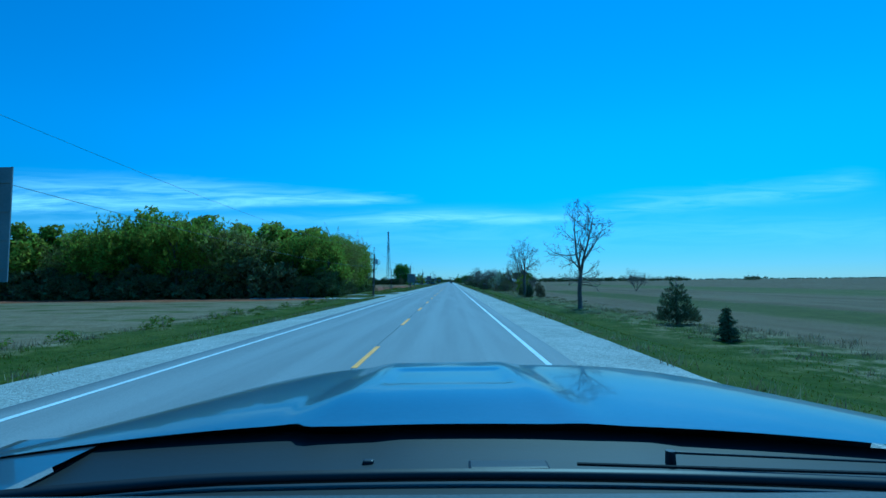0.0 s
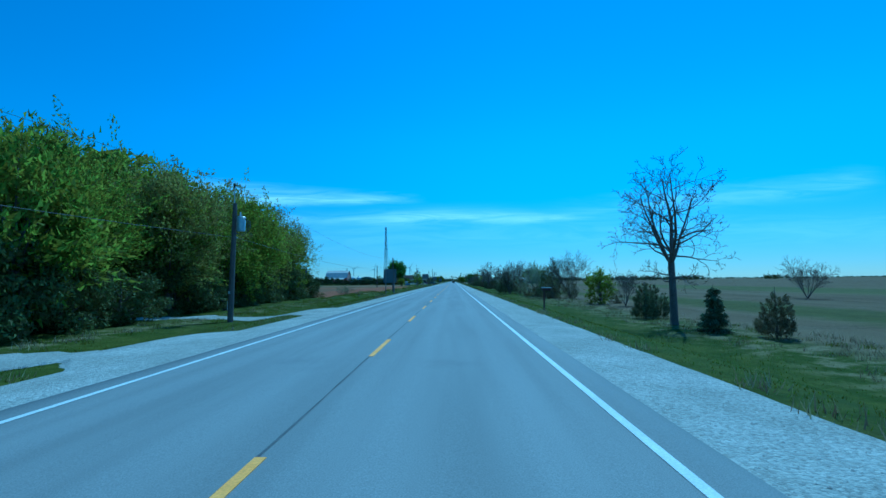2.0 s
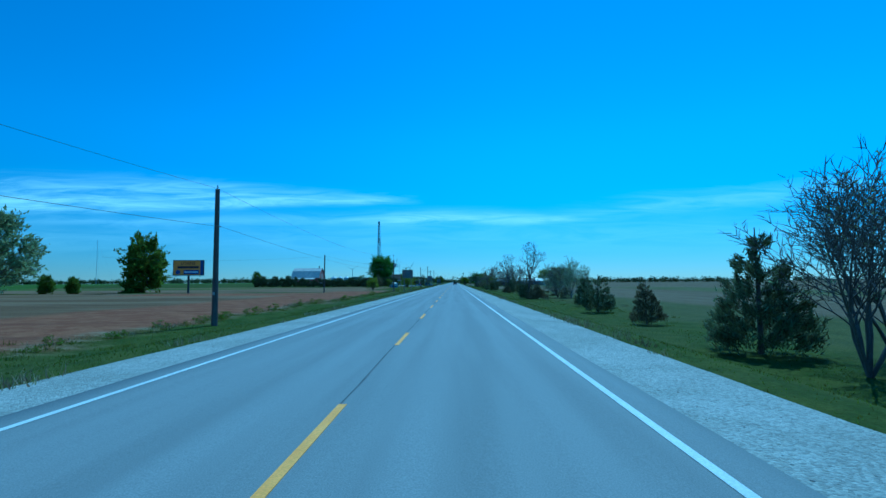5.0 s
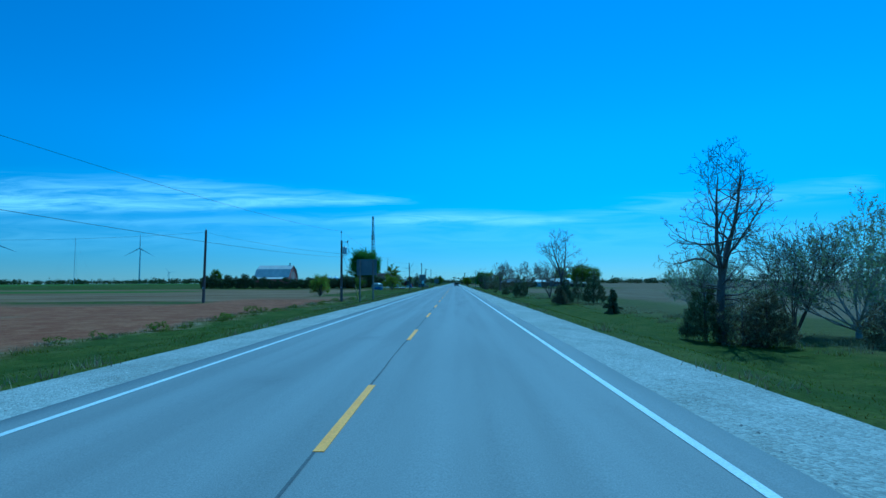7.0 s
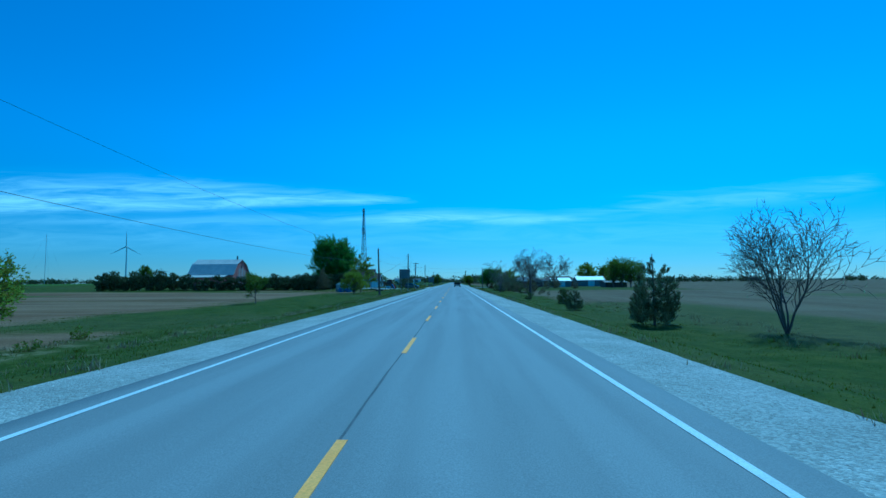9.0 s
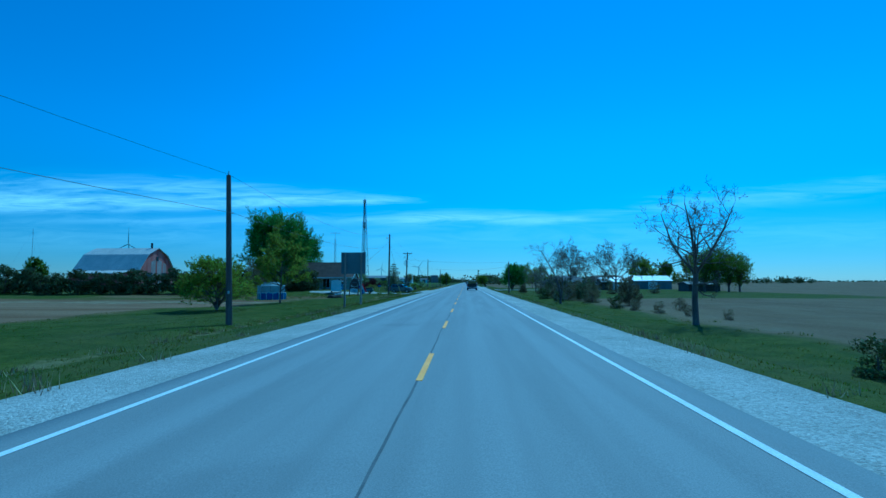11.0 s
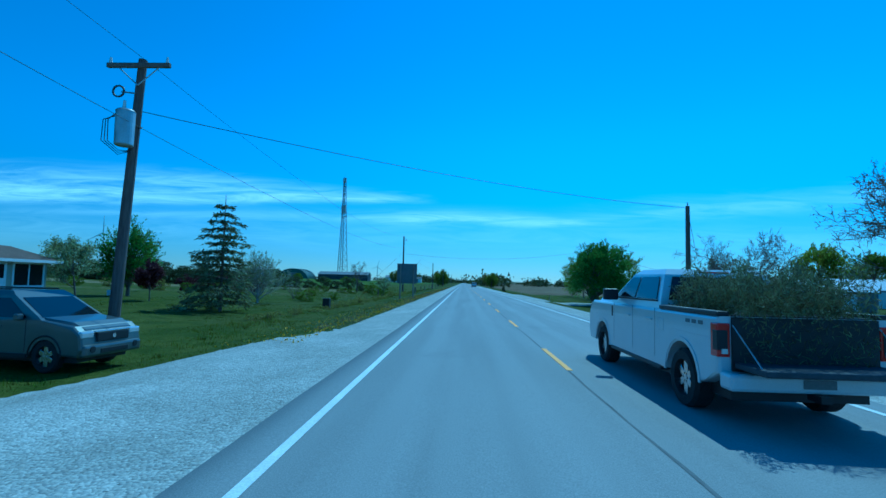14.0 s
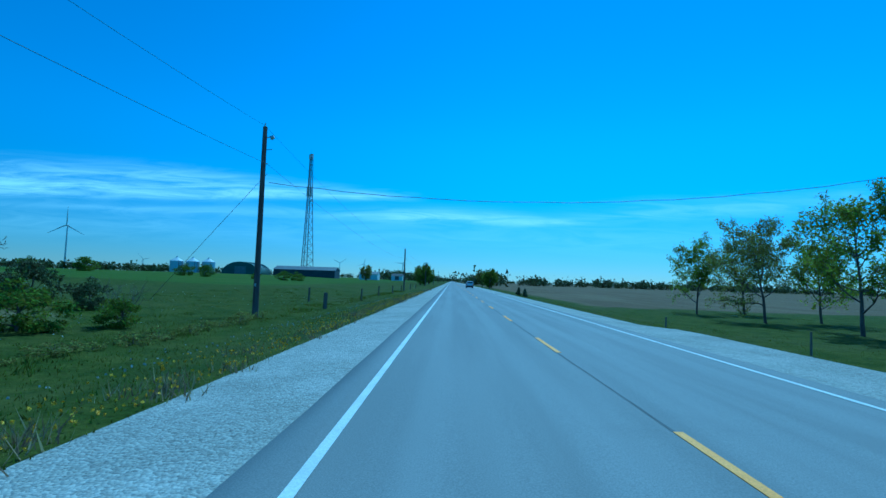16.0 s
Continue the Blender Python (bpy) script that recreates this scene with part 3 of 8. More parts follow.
# ---------------------------------------------------------------- plants
def tubes(segs, sides=(8, 5, 3, 3, 3)):
    """Tapered tubes along branch segments (p, q, r0, r1, level) as corners and triangles."""
    vs, fs, base = [], [], 0
    for lvl in range(5):
        s = [g for g in segs if g[4] == lvl]
        if not s:
            continue
        k = sides[lvl]
        p, q = np.array([g[0] for g in s]), np.array([g[1] for g in s])
        r0, r1 = np.array([g[2] for g in s]), np.array([g[3] for g in s])
        d = q - p
        d /= np.linalg.norm(d, axis=1, keepdims=True) + 1e-9
        ref = np.where(np.abs(d[:, 2:]) > 0.9, np.array([[1.0, 0, 0]]), np.array([[0, 0, 1.0]]))
        u = np.cross(d, ref)
        u /= np.linalg.norm(u, axis=1, keepdims=True)
        w = np.cross(d, u)
        a = np.linspace(0, 2 * np.pi, k, endpoint=False)
        ring = u[:, None] * np.cos(a)[None, :, None] + w[:, None] * np.sin(a)[None, :, None]
        v = np.concatenate([p[:, None] + ring * r0[:, None, None], q[:, None] + ring * r1[:, None, None]], 1)
        n = len(s)
        i = np.arange(k)
        j = (i + 1) % k
        quad = np.stack([i, j, j + k, i + k], -1)
        f = quad[None] + (np.arange(n) * 2 * k)[:, None, None] + base
        vs.append(v.reshape(-1, 3))
        fs.append(f.reshape(-1, 4))
        base += n * 2 * k
    return np.concatenate(vs), np.concatenate(fs)


def grow(rng, p, d, length, r, lvl, K, segs, tips):
    """One branch with its side branches, from p along d."""
    n = K["n"][lvl]
    along = []
    for i in range(n):
        d = d + rng.normal(0, K["wig"][lvl], 3) + np.array((0, 0, K["up"][lvl]))
        d = d / np.linalg.norm(d)
        q = p + d * length / n
        f0, f1 = 1 - i / n * 0.8, 1 - (i + 1) / n * 0.8
        segs.append((p, q, r * f0, r * f1, lvl))
        p = q
        along.append((p, d, r * f1))
    tips.append((p, lvl))
    if lvl + 1 >= len(K["n"]):
        return
    kids = K["kids"][lvl]
    for k in range(kids):
        s = K["start"][lvl] + (1 - K["start"][lvl]) * (k + rng.random()) / kids
        pp, dd, rr = along[min(n - 1, int(s * n))]
        az = k * 2.4 + rng.uniform(-0.6, 0.6)
        ref = np.array((0, 0, 1.0)) if abs(dd[2]) < 0.9 else np.array((1.0, 0, 0))
        u = np.cross(dd, ref)
        u /= np.linalg.norm(u)
        w = np.cross(dd, u)
        ang = K["ang"][lvl] * rng.uniform(0.7, 1.25)
        nd = dd * math.cos(ang) + (u * math.cos(az) + w * math.sin(az)) * math.sin(ang)
        grow(rng, pp, nd, length * K["len"][lvl] * (1.2 - 0.6 * s) * rng.uniform(0.75, 1.25), max(rr * (0.72 if lvl else 0.62), K.get("thin", 0.011)), lvl + 1, K, segs, tips)


def leaves(rng, pts, size, slim=0.5, up=0.0, out=None, tri=False):
    """Small diamond leaves at points, turned at random or along out."""
    n = len(pts)
    u = rng.normal(0, 1, (n, 3))
    if out is not None:
        u = u * 0.45 + out
    u[:, 2] += up
    u /= np.linalg.norm(u, axis=1, keepdims=True)
    v = np.cross(u, rng.normal(0, 1, (n, 3)))
    v /= np.linalg.norm(v, axis=1, keepdims=True) + 1e-9
    s = size * rng.uniform(0.6, 1.3, (n, 1))
    if tri:
        a = np.stack([pts - u * s - v * s * slim, pts - u * s + v * s * slim, pts + u * s * 1.3], 1)
        return a.reshape(-1, 3), np.arange(n * 3).reshape(-1, 3)
    a = np.stack([pts - u * s, pts + v * s * slim, pts + u * s, pts - v * s * slim], 1)
    return a.reshape(-1, 3), np.arange(n * 4).reshape(-1, 4)


def along_segments(rng, segs, levels, n, spread):
    s = [g for g in segs if g[4] in levels]
    p, q = np.array([g[0] for g in s]), np.array([g[1] for g in s])
    w = np.linalg.norm(q - p, axis=1)
    i = rng.choice(len(s), n, p=w / w.sum())
    f = rng.random((n, 1))
    return p[i] * (1 - f) + q[i] * f + rng.normal(0, spread, (n, 3))


def tree_meshes(kind, seed, h, wide=1.0, count=0, leaf=0.0):
    """Trunk and crown meshes of one tree of height h, and the crown's material."""
    rng = np.random.default_rng(seed)
    segs, tips, aim = [], [], None
    up = np.array((0, 0, 1.0))
    z0 = np.zeros(3)
    if kind == "fork_bare":
        # a straight trunk that parts into rising leaders, with level side limbs below the fork
        K = dict(thin=0.016, n=[8, 6, 5, 4, 2], kids=[12, 6, 4, 3], start=[0.0, 0.22, 0.2, 0.15], ang=[1.05, 0.75, 0.75, 0.7], len=[0.47, 0.5, 0.45, 0.45], up=[0.05, 0.06, 0.07, 0.05, 0.02], wig=[0.07, 0.17, 0.21, 0.25, 0.25])
        fork = np.array((0.01 * h, 0.0, h * (0.36 if wide < 1.5 else 0.40 if wide < 2.5 else 0.10)))
        mid = np.array((-0.004 * h, 0.004 * h, fork[2] * 0.5))
        segs += [(z0, mid * 0.12, h * 0.030, h * 0.025, 0), (mid * 0.12, mid, h * 0.025, h * 0.0225, 0), (mid, fork, h * 0.0225, h * 0.0205, 0)]
        if wide > 2.5:
            lead = ((-0.24, 0.06, 0.92, 0.0155), (0.20, -0.08, 0.74, 0.0125))
        elif wide < 1.5:
            lead = ((-0.30, 0.06, 0.60, 0.0155), (0.22, -0.08, 0.64, 0.0165))
        else:
            lead = ((-0.62, 0.25, 0.58, 0.0125), (0.02, -0.05, 0.56, 0.016), (0.68, 0.1, 0.58, 0.0125), (0.2, -0.8, 0.50, 0.011), (-0.2, 0.8, 0.50, 0.011))
            K["kids"], K["up"] = [8, 5, 4, 3], [0.07, 0.06, 0.07, 0.05, 0.02]
        for dx, dy, ln, r in lead:
            d = np.array((dx, dy, 1.0))
            grow(rng, fork - np.array((0, 0, 0.01 * h)), d / np.linalg.norm(d), h * ln, h * r, 0, K, segs, tips)
        for k in range(9 if wide < 1.5 else 4):
            a = k * 2.4 + rng.uniform(-0.4, 0.4)
            p = z0 + fork * (0.70 + 0.30 * k / 9)
            grow(rng, p, np.array((math.cos(a) * 0.98, math.sin(a) * 0.98, 0.10)), h * rng.uniform(0.13, 0.21), h * 0.006, 1, K, segs, tips)
        crown, size, mat, bark = along_segments(rng, segs, (4,), 400, 0.05), 0.035, LEAF_OLIVE, BARK
    elif kind == "leafy":
        K = dict(thin=0.012, n=[10, 6, 5, 3], kids=[20, 7, 5], start=[0.16, 0.2, 0.2], ang=[1.05, 0.6, 0.7], len=[0.47, 0.5, 0.5], up=[0.06, 0.07, 0.04, 0.02], wig=[0.04, 0.12, 0.17, 0.2])
        grow(rng, z0, up, h * 0.9, h * 0.016, 0, K, segs, tips)
        crown, size, mat, bark = along_segments(rng, segs, (2, 3), count or 12000, 0.14), leaf or 0.1, LEAF_SPRING, BARK
    elif kind == "tiered":
        K = dict(thin=0.010, n=[10, 6, 4, 3], kids=[26, 7, 4], start=[0.12, 0.2, 0.2], ang=[1.2, 0.6, 0.6], len=[0.45, 0.45, 0.5], up=[0.03, 0.06, 0.06, 0.03], wig=[0.015, 0.08, 0.13, 0.16])
        grow(rng, z0, up, h * 0.95, h * 0.016, 0, K, segs, tips)
        crown, size, mat, bark = along_segments(rng, segs, (2, 3), count or 12000, 0.07), leaf or 0.1, LEAF_SPRING, BARK
    elif kind == "wide_bare":
        K = dict(thin=0.030, n=[6, 8, 6, 4, 2], kids=[11, 9, 6, 4], start=[0.35, 0.2, 0.15, 0.15], ang=[0.9, 0.7, 0.65, 0.65], len=[1.35, 0.5, 0.5, 0.55], up=[0.10, 0.03, 0.01, 0.0, 0.0], wig=[0.07, 0.14, 0.16, 0.2, 0.22])
        grow(rng, z0, up, h * 0.55, h * 0.03, 0, K, segs, tips)
        crown, size, mat, bark = along_segments(rng, segs, (3, 4), 13000, 0.13), 0.05, BUD, BARK
    elif kind == "stems":
        K = dict(thin=0.018, n=[8, 6, 4, 2], kids=[9, 6, 4], start=[0.22, 0.2, 0.15], ang=[0.6, 0.6, 0.6], len=[0.55, 0.55, 0.55], up=[0.05, 0.06, 0.03, 0.0], wig=[0.07, 0.12, 0.15, 0.18])
        for k in range(7):
            a = k * 2.4 + rng.uniform(-0.3, 0.3)
            d = np.array((math.cos(a) * 0.34 * wide, math.sin(a) * 0.34 * wide, 1.0))
            grow(rng, z0 + d * 0.02, d / np.linalg.norm(d), h * rng.uniform(0.75, 1.0), h * 0.012, 0, K, segs, tips)
        crown, size, mat, bark = along_segments(rng, segs, (2, 3), 500, 0.05), 0.04, LEAF_PALE, BARK
    elif kind == "twigs":
        K = dict(n=[6, 4, 2], kids=[6, 4], start=[0.25, 0.2], ang=[0.6, 0.6], len=[0.5, 0.5], up=[0.05, 0.06, 0.03], wig=[0.07, 0.13, 0.16])
        for k in range(8):
            a = k * 2.4 + rng.uniform(-0.3, 0.3)
            d = np.array((math.cos(a) * 0.5 * wide, math.sin(a) * 0.5 * wide, 1.0))
            grow(rng, z0 + d * 0.02, d / np.linalg.norm(d), h * rng.uniform(0.7, 1.0), h * 0.012, 0, K, segs, tips)
        crown, size, mat, bark = along_segments(rng, segs, (1, 2), 260, 0.05), 0.04, LEAF_PALE, BARK
    elif kind == "willow":
        K = dict(thin=0.013, n=[8, 5, 3, 2], kids=[9, 5, 3], start=[0.2, 0.2, 0.2], ang=[0.5, 0.5, 0.5], len=[0.45, 0.5, 0.5], up=[0.07, 0.12, 0.10, 0.06], wig=[0.08, 0.13, 0.15, 0.18])
        for k in range(20):
            a = k * 2.4 + rng.uniform(-0.3, 0.3)
            lean = (0.12 + 2.7 * ((k + 0.5) / 20) ** 1.3) * wide
            d = np.array((math.cos(a) * lean, math.sin(a) * lean, 1.0))
            grow(rng, np.array((0, 0, h * (0.05 + 0.11 * rng.random()))), d / np.linalg.norm(d), h * rng.uniform(0.72, 0.95) * (1 - 0.22 * k / 20), h * 0.0085, 0, K, segs, tips)
        segs += [(z0, np.array((0.0, 0, h * 0.09)), h * 0.03, h * 0.024, 0), (np.array((0.0, 0, h * 0.09)), np.array((0.02, 0, h * 0.17)), h * 0.024, h * 0.012, 0)]
        crown, size, mat, bark = along_segments(rng, segs, (2, 3), count or 9500, 0.06), 0.048, LEAF_PALE, BARK_PALE
    elif kind == "sapling":
        K = dict(n=[7, 5, 3, 2], kids=[9, 6, 3], start=[0.22, 0.2, 0.2], ang=[0.8, 0.65, 0.6], len=[0.62, 0.5, 0.5], up=[0.03, 0.08, 0.05, 0.02], wig=[0.07, 0.13, 0.16, 0.2])
        grow(rng, z0, up, h * 0.72, h * 0.018, 0, K, segs, tips)
        crown, size, mat, bark = along_segments(rng, segs, (2, 3), int((count or 3600) * 1.6), 0.13), (leaf or 0.115) * 0.82, LEAF_DEEP, BARK
    else:
        # full-leaved: clumps of leaves on a domed envelope, carried by curved limbs
        low, n_cl, n, size = {"maple": (0.16, 120, 24000, 0.20), "wood": (0.10, 52, 8000, 0.195), "backwood": (0.10, 40, 2200, 0.34), "round": (0.10, 50, 6000, 0.25), "poplar": (0.03, 80, 6000, 0.25), "forked": (0.14, 120, 24000, 0.14), "bush": (-0.2, 30, 2000, 0.14)}[kind]
        n, size = count or n, leaf or size
        if kind in ("maple", "wood", "round", "poplar", "forked"):
            n, size = int(n * 1.8), size * 0.74
        rx, rz = {"maple": 0.42, "wood": 0.30, "backwood": 0.30, "round": 0.36, "poplar": 0.38, "forked": 0.55, "bush": 0.52}[kind] * h * wide, h * (1 - low) / 2
        zc = h * low + rz
        u = rng.normal(0, 1, (n_cl, 3))
        u /= np.linalg.norm(u, axis=1, keepdims=True)
        rad = rng.uniform(0.45, 0.92, (n_cl, 1)) * (1 + 0.16 * np.sin(4 * np.arctan2(u[:, 1:2], u[:, :1]) + seed) * (1 - u[:, 2:] ** 2))
        cl = u * rad * np.array((rx, rx, rz)) + np.array((0, 0, zc))
        cl[:, :2] *= np.clip(1.08 - 0.35 * np.clip((cl[:, 2:] - zc) / rz, 0, 1) ** 2 - 0.25 * np.clip((zc - cl[:, 2:]) / rz, 0, 1) ** 2, 0.3, 1.2)
        if kind == "poplar":
            q = rng.uniform(0.04, 0.95, n_cl)
            ang = rng.uniform(0, 2 * np.pi, n_cl)
            prof = np.minimum(1, 0.62 + 1.6 * q) * np.sqrt(np.clip(1 - (np.clip(q - 0.38, 0, 1) / 0.60) ** 2, 0.02, 1))
            prof *= np.sqrt(rng.uniform(0.08, 0.86, n_cl)) * rx
            cl = np.stack([prof * np.cos(ang), prof * np.sin(ang), q * h], 1)
        if kind == "forked":
            # a wide skirt of branches below a narrower, flat-topped dome, leaning away from the trunk
            q = rng.uniform(0.25, 0.93, n_cl)
            ang = rng.uniform(0, 2 * np.pi, n_cl)
            prof = np.interp(q, (0.22, 0.34, 0.50, 0.66, 0.80, 0.95), (0.80, 0.98, 0.92, 0.84, 0.70, 0.58))
            prof = prof * np.sqrt(rng.uniform(0.06, 0.90, n_cl)) * rx * (1 + 0.10 * np.sin(3 * ang + 7 * q))
            cl = np.stack([prof * np.cos(ang) + (0.115 if wide == 1.0 else 0.0) * h * np.minimum(1, q * 2), prof * np.sin(ang), q * h], 1)
            for a, ln in ((2.9, 0.30), (1.2, 0.16), (0.2, 0.22), (4.4, 0.20)):
                top = np.array((ln * math.cos(a) * h * 0.7 + 0.03 * h, ln * math.sin(a) * h * 0.7, 0.40 * h))
                mid = top * 0.45 - np.array((0.0, 0, 0.01 * h))
                segs += [(np.array((0, 0, 0.03 * h)), mid, h * 0.020, h * 0.017, 0), (mid, top, h * 0.017, h * 0.008, 0)]
        stem = [np.array((rng.normal(0, 0.012 * h) * t, rng.normal(0, 0.012 * h) * t, h * 0.78 * t)) for t in np.linspace(0, 1, 8)]
        for i in range(7):
            segs.append((stem[i], stem[i + 1], h * 0.026 * (1 - i / 8), h * 0.026 * (1 - (i + 1) / 8), 0))
        for c in cl[:: 1 if kind in ("maple", "round", "poplar", "forked") else 2]:
            s0 = stem[int(np.clip((c[2] / h - 0.12) / 0.78 * 5, 1, 6))]
            mid = (s0 + c) / 2 + np.array((0, 0, 0.04 * h))
            segs += [(s0, mid, h * 0.008, h * 0.005, 2), (mid, c, h * 0.005, h * 0.002, 2)]
        i = rng.integers(0, n_cl, n)
        crad = rng.uniform(0.07, 0.13, n_cl) * h * (1.25 if "wood" in kind else 1.0)
        if kind in ("maple", "wood", "round", "poplar", "forked"):
            # every clump is a bundle of sprays that reach out and up
            ns = 11
            out = cl - np.array((0, 0, zc - 0.2 * rz))
            out /= np.linalg.norm(out, axis=1, keepdims=True) + 1e-9
            sd = out[:, None] * 0.62 + np.array((0, 0, 0.5)) + rng.normal(0, 0.48, (n_cl, ns, 3))
            sd /= np.linalg.norm(sd, axis=2, keepdims=True)
            sp = cl[:, None] + rng.normal(0, 0.42, (n_cl, ns, 3)) * crad[:, None, None]
            j = rng.integers(0, ns, n)
            along = rng.random((n, 1))
            aim = sd[i, j]
            crown = sp[i, j] + aim * along * crad[i][:, None] * rng.uniform(0.9, 1.5, (n_cl, ns, 1))[i, j] + rng.normal(0, 0.17, (n, 3)) * crad[i][:, None] * (1.15 - 0.7 * along)
        else:
            off = rng.normal(0, 1, (n, 3))
            off /= np.linalg.norm(off, axis=1, keepdims=True) * rng.uniform(0.95, 1.9, (n, 1))
            crown = cl[i] + off * crad[i][:, None] * np.array((1.1, 1.1, 0.8)) * (1.7 if kind == "bush" else 1.0)
        crown[:, 2] = np.abs(crown[:, 2]) + 0.02
        mat, bark = {"maple": LEAF_DEEP, "wood": LEAF_SPRING, "backwood": LEAF_SPRING, "round": LEAF_DEEP, "poplar": LEAF_DEEP, "forked": LEAF_MAPLE, "bush": LEAF_DEEP}[kind], BARK
    v, f = tubes(segs)
    k = h / max(v[:, 2].max(), crown[:, 2].max())
    cv, cf = leaves(rng, crown * k, size, 0.55, out=aim, tri=True)
    return mesh_np("trunk", v * k, f, bark, True), mesh_np("crown", cv, cf, mat), mat


def conifer_meshes(seed, h, w, brown=False, loose=0.0, dens=1.0, egg=0.0):
    """A juniper: feathery sprays over a full, slightly lumpy cone down to the ground, with a pointed, bent leader."""
    rng = np.random.default_rng(seed)
    m, per = int(215 * max(0.75, w / 2.4)), int(40 * dens)
    t = 1 - np.sqrt(rng.random(m)) * 0.97
    a = rng.uniform(0, 2 * np.pi, m)
    prof = (1 - t) ** 0.88 * np.minimum(1, 0.72 + 2.6 * t) + 0.015
    prof = prof * (1 - egg) + egg * np.sqrt(np.clip(1 - (np.clip(t - 0.30, 0, 1) / 0.66) ** 2.0, 0.01, 1)) * np.minimum(1, 0.74 + 1.1 * t) * 0.86
    lump = 1 + 0.10 * np.sin(3 * a + seed + 5 * t) + 0.09 * np.sin(5 * a + 9 * t + seed)
    r = w * 0.5 * prof * lump * np.where(rng.random(m) < 0.72, rng.uniform(0.72, 1.0 + 0.2 * loose, m), rng.uniform(0.1, 0.72, m))
    bend = 0.06 * w * t ** 2 * math.sin(seed)
    c = np.stack([r * np.cos(a) + bend, r * np.sin(a) + bend * 0.5, 0.02 * h + t * h * 0.88], 1)
    up = np.stack([np.cos(a) * 0.62, np.sin(a) * 0.62, np.full(m, 0.8)], 1)
    c, up = np.repeat(c, per, 0), np.repeat(up, per, 0)
    n = len(c)
    ln = rng.random((n, 1)) ** 0.8 * 0.105 * h * (1 - 0.35 * np.repeat(t, per)[:, None])
    pts = c + up * ln + rng.normal(0, 1, (n, 3)) * (0.06 * w * (1.05 - ln / (0.125 * h))) * np.array((1, 1, 0.7)) * (1 - 0.65 * np.repeat(t, per)[:, None])
    pts[:, 2] = np.maximum(pts[:, 2], 0.03)
    v, f = leaves(rng, pts, 0.078 * dens ** -0.4, 0.26, out=up, tri=True)
    tv, tf = tubes([(np.zeros(3), np.array((0.0, 0, h * 0.5)), 0.07, 0.05, 0), (np.array((0.0, 0, h * 0.5)), np.array((0.03, 0, h * 0.97)), 0.05, 0.012, 0)])
    return mesh_np("trunk", tv, tf, BARK), mesh_np("crown", v, f, NEEDLE_BROWN if brown else NEEDLE)


def spruce_meshes(seed, h, w, mat=None, thick=1.0):
    """A spruce: whorls of drooping boughs with gaps between them."""
    rng = np.random.default_rng(seed)
    segs = [(np.zeros(3), np.array((0.0, 0, h * 0.5)), 0.016 * h, 0.011 * h, 0), (np.array((0.0, 0, h * 0.5)), np.array((0.0, 0, h)), 0.011 * h, 0.002 * h, 0)]
    pts, outs = [], []
    rows = int((7 + h * 1.0) * thick)
    for i in range(rows):
        z = h * (0.10 + 0.86 * i / rows)
        ln = w * 0.5 * (1 - (i / rows)) ** 0.8 + 0.08 * w
        k = 6 if i < rows * 0.7 else 4
        for j in range(k):
            a = j * 2 * math.pi / k + i * 0.9 + rng.uniform(-0.25, 0.25)
            L = ln * rng.uniform(0.5, 1.25)
            p = np.array((0, 0, z))
            q = p + np.array((math.cos(a) * L, math.sin(a) * L, -0.12 * L + rng.uniform(-0.05, 0.12) * L))
            segs.append((p, q, 0.02, 0.005, 2))
            m = int(110 * L / (w * 0.5)) + 20
            s = rng.random((m, 1)) ** 0.7
            side = np.array((-math.sin(a), math.cos(a), 0))
            pts.append(p * (1 - s) + q * s + side * rng.normal(0, 0.14, (m, 1)) * L * s + rng.normal(0, 0.04, (m, 3)) - np.abs(rng.normal(0, 0.16, (m, 1))) * L * 0.5 * np.array((0, 0, 1)))
            outs.append(np.repeat([[math.cos(a), math.sin(a), -0.35]], m, 0))
    v, f = leaves(rng, np.concatenate(pts), 0.024 * h ** 0.5 + 0.045, 0.4, out=np.concatenate(outs), tri=True)
    tv, tf = tubes(segs)
    return mesh_np("trunk", tv, tf, BARK), mesh_np("crown", v, f, mat or NEEDLE)


def plant(name, meshes, x, y, label, category="tree", group="", turn=0.0, scale=1.0, tall=1.0, sink=0.05):
    e = thing(name, Matrix.Translation((x, y, ground_z(x, y) - sink)) @ Matrix.Rotation(turn, 4, "Z") @ Matrix.Diagonal((scale, scale, scale * tall, 1)), label, category, group)
    for me in meshes[:2]:
        part(me.name.split(".")[0], me, None, e)
    return e


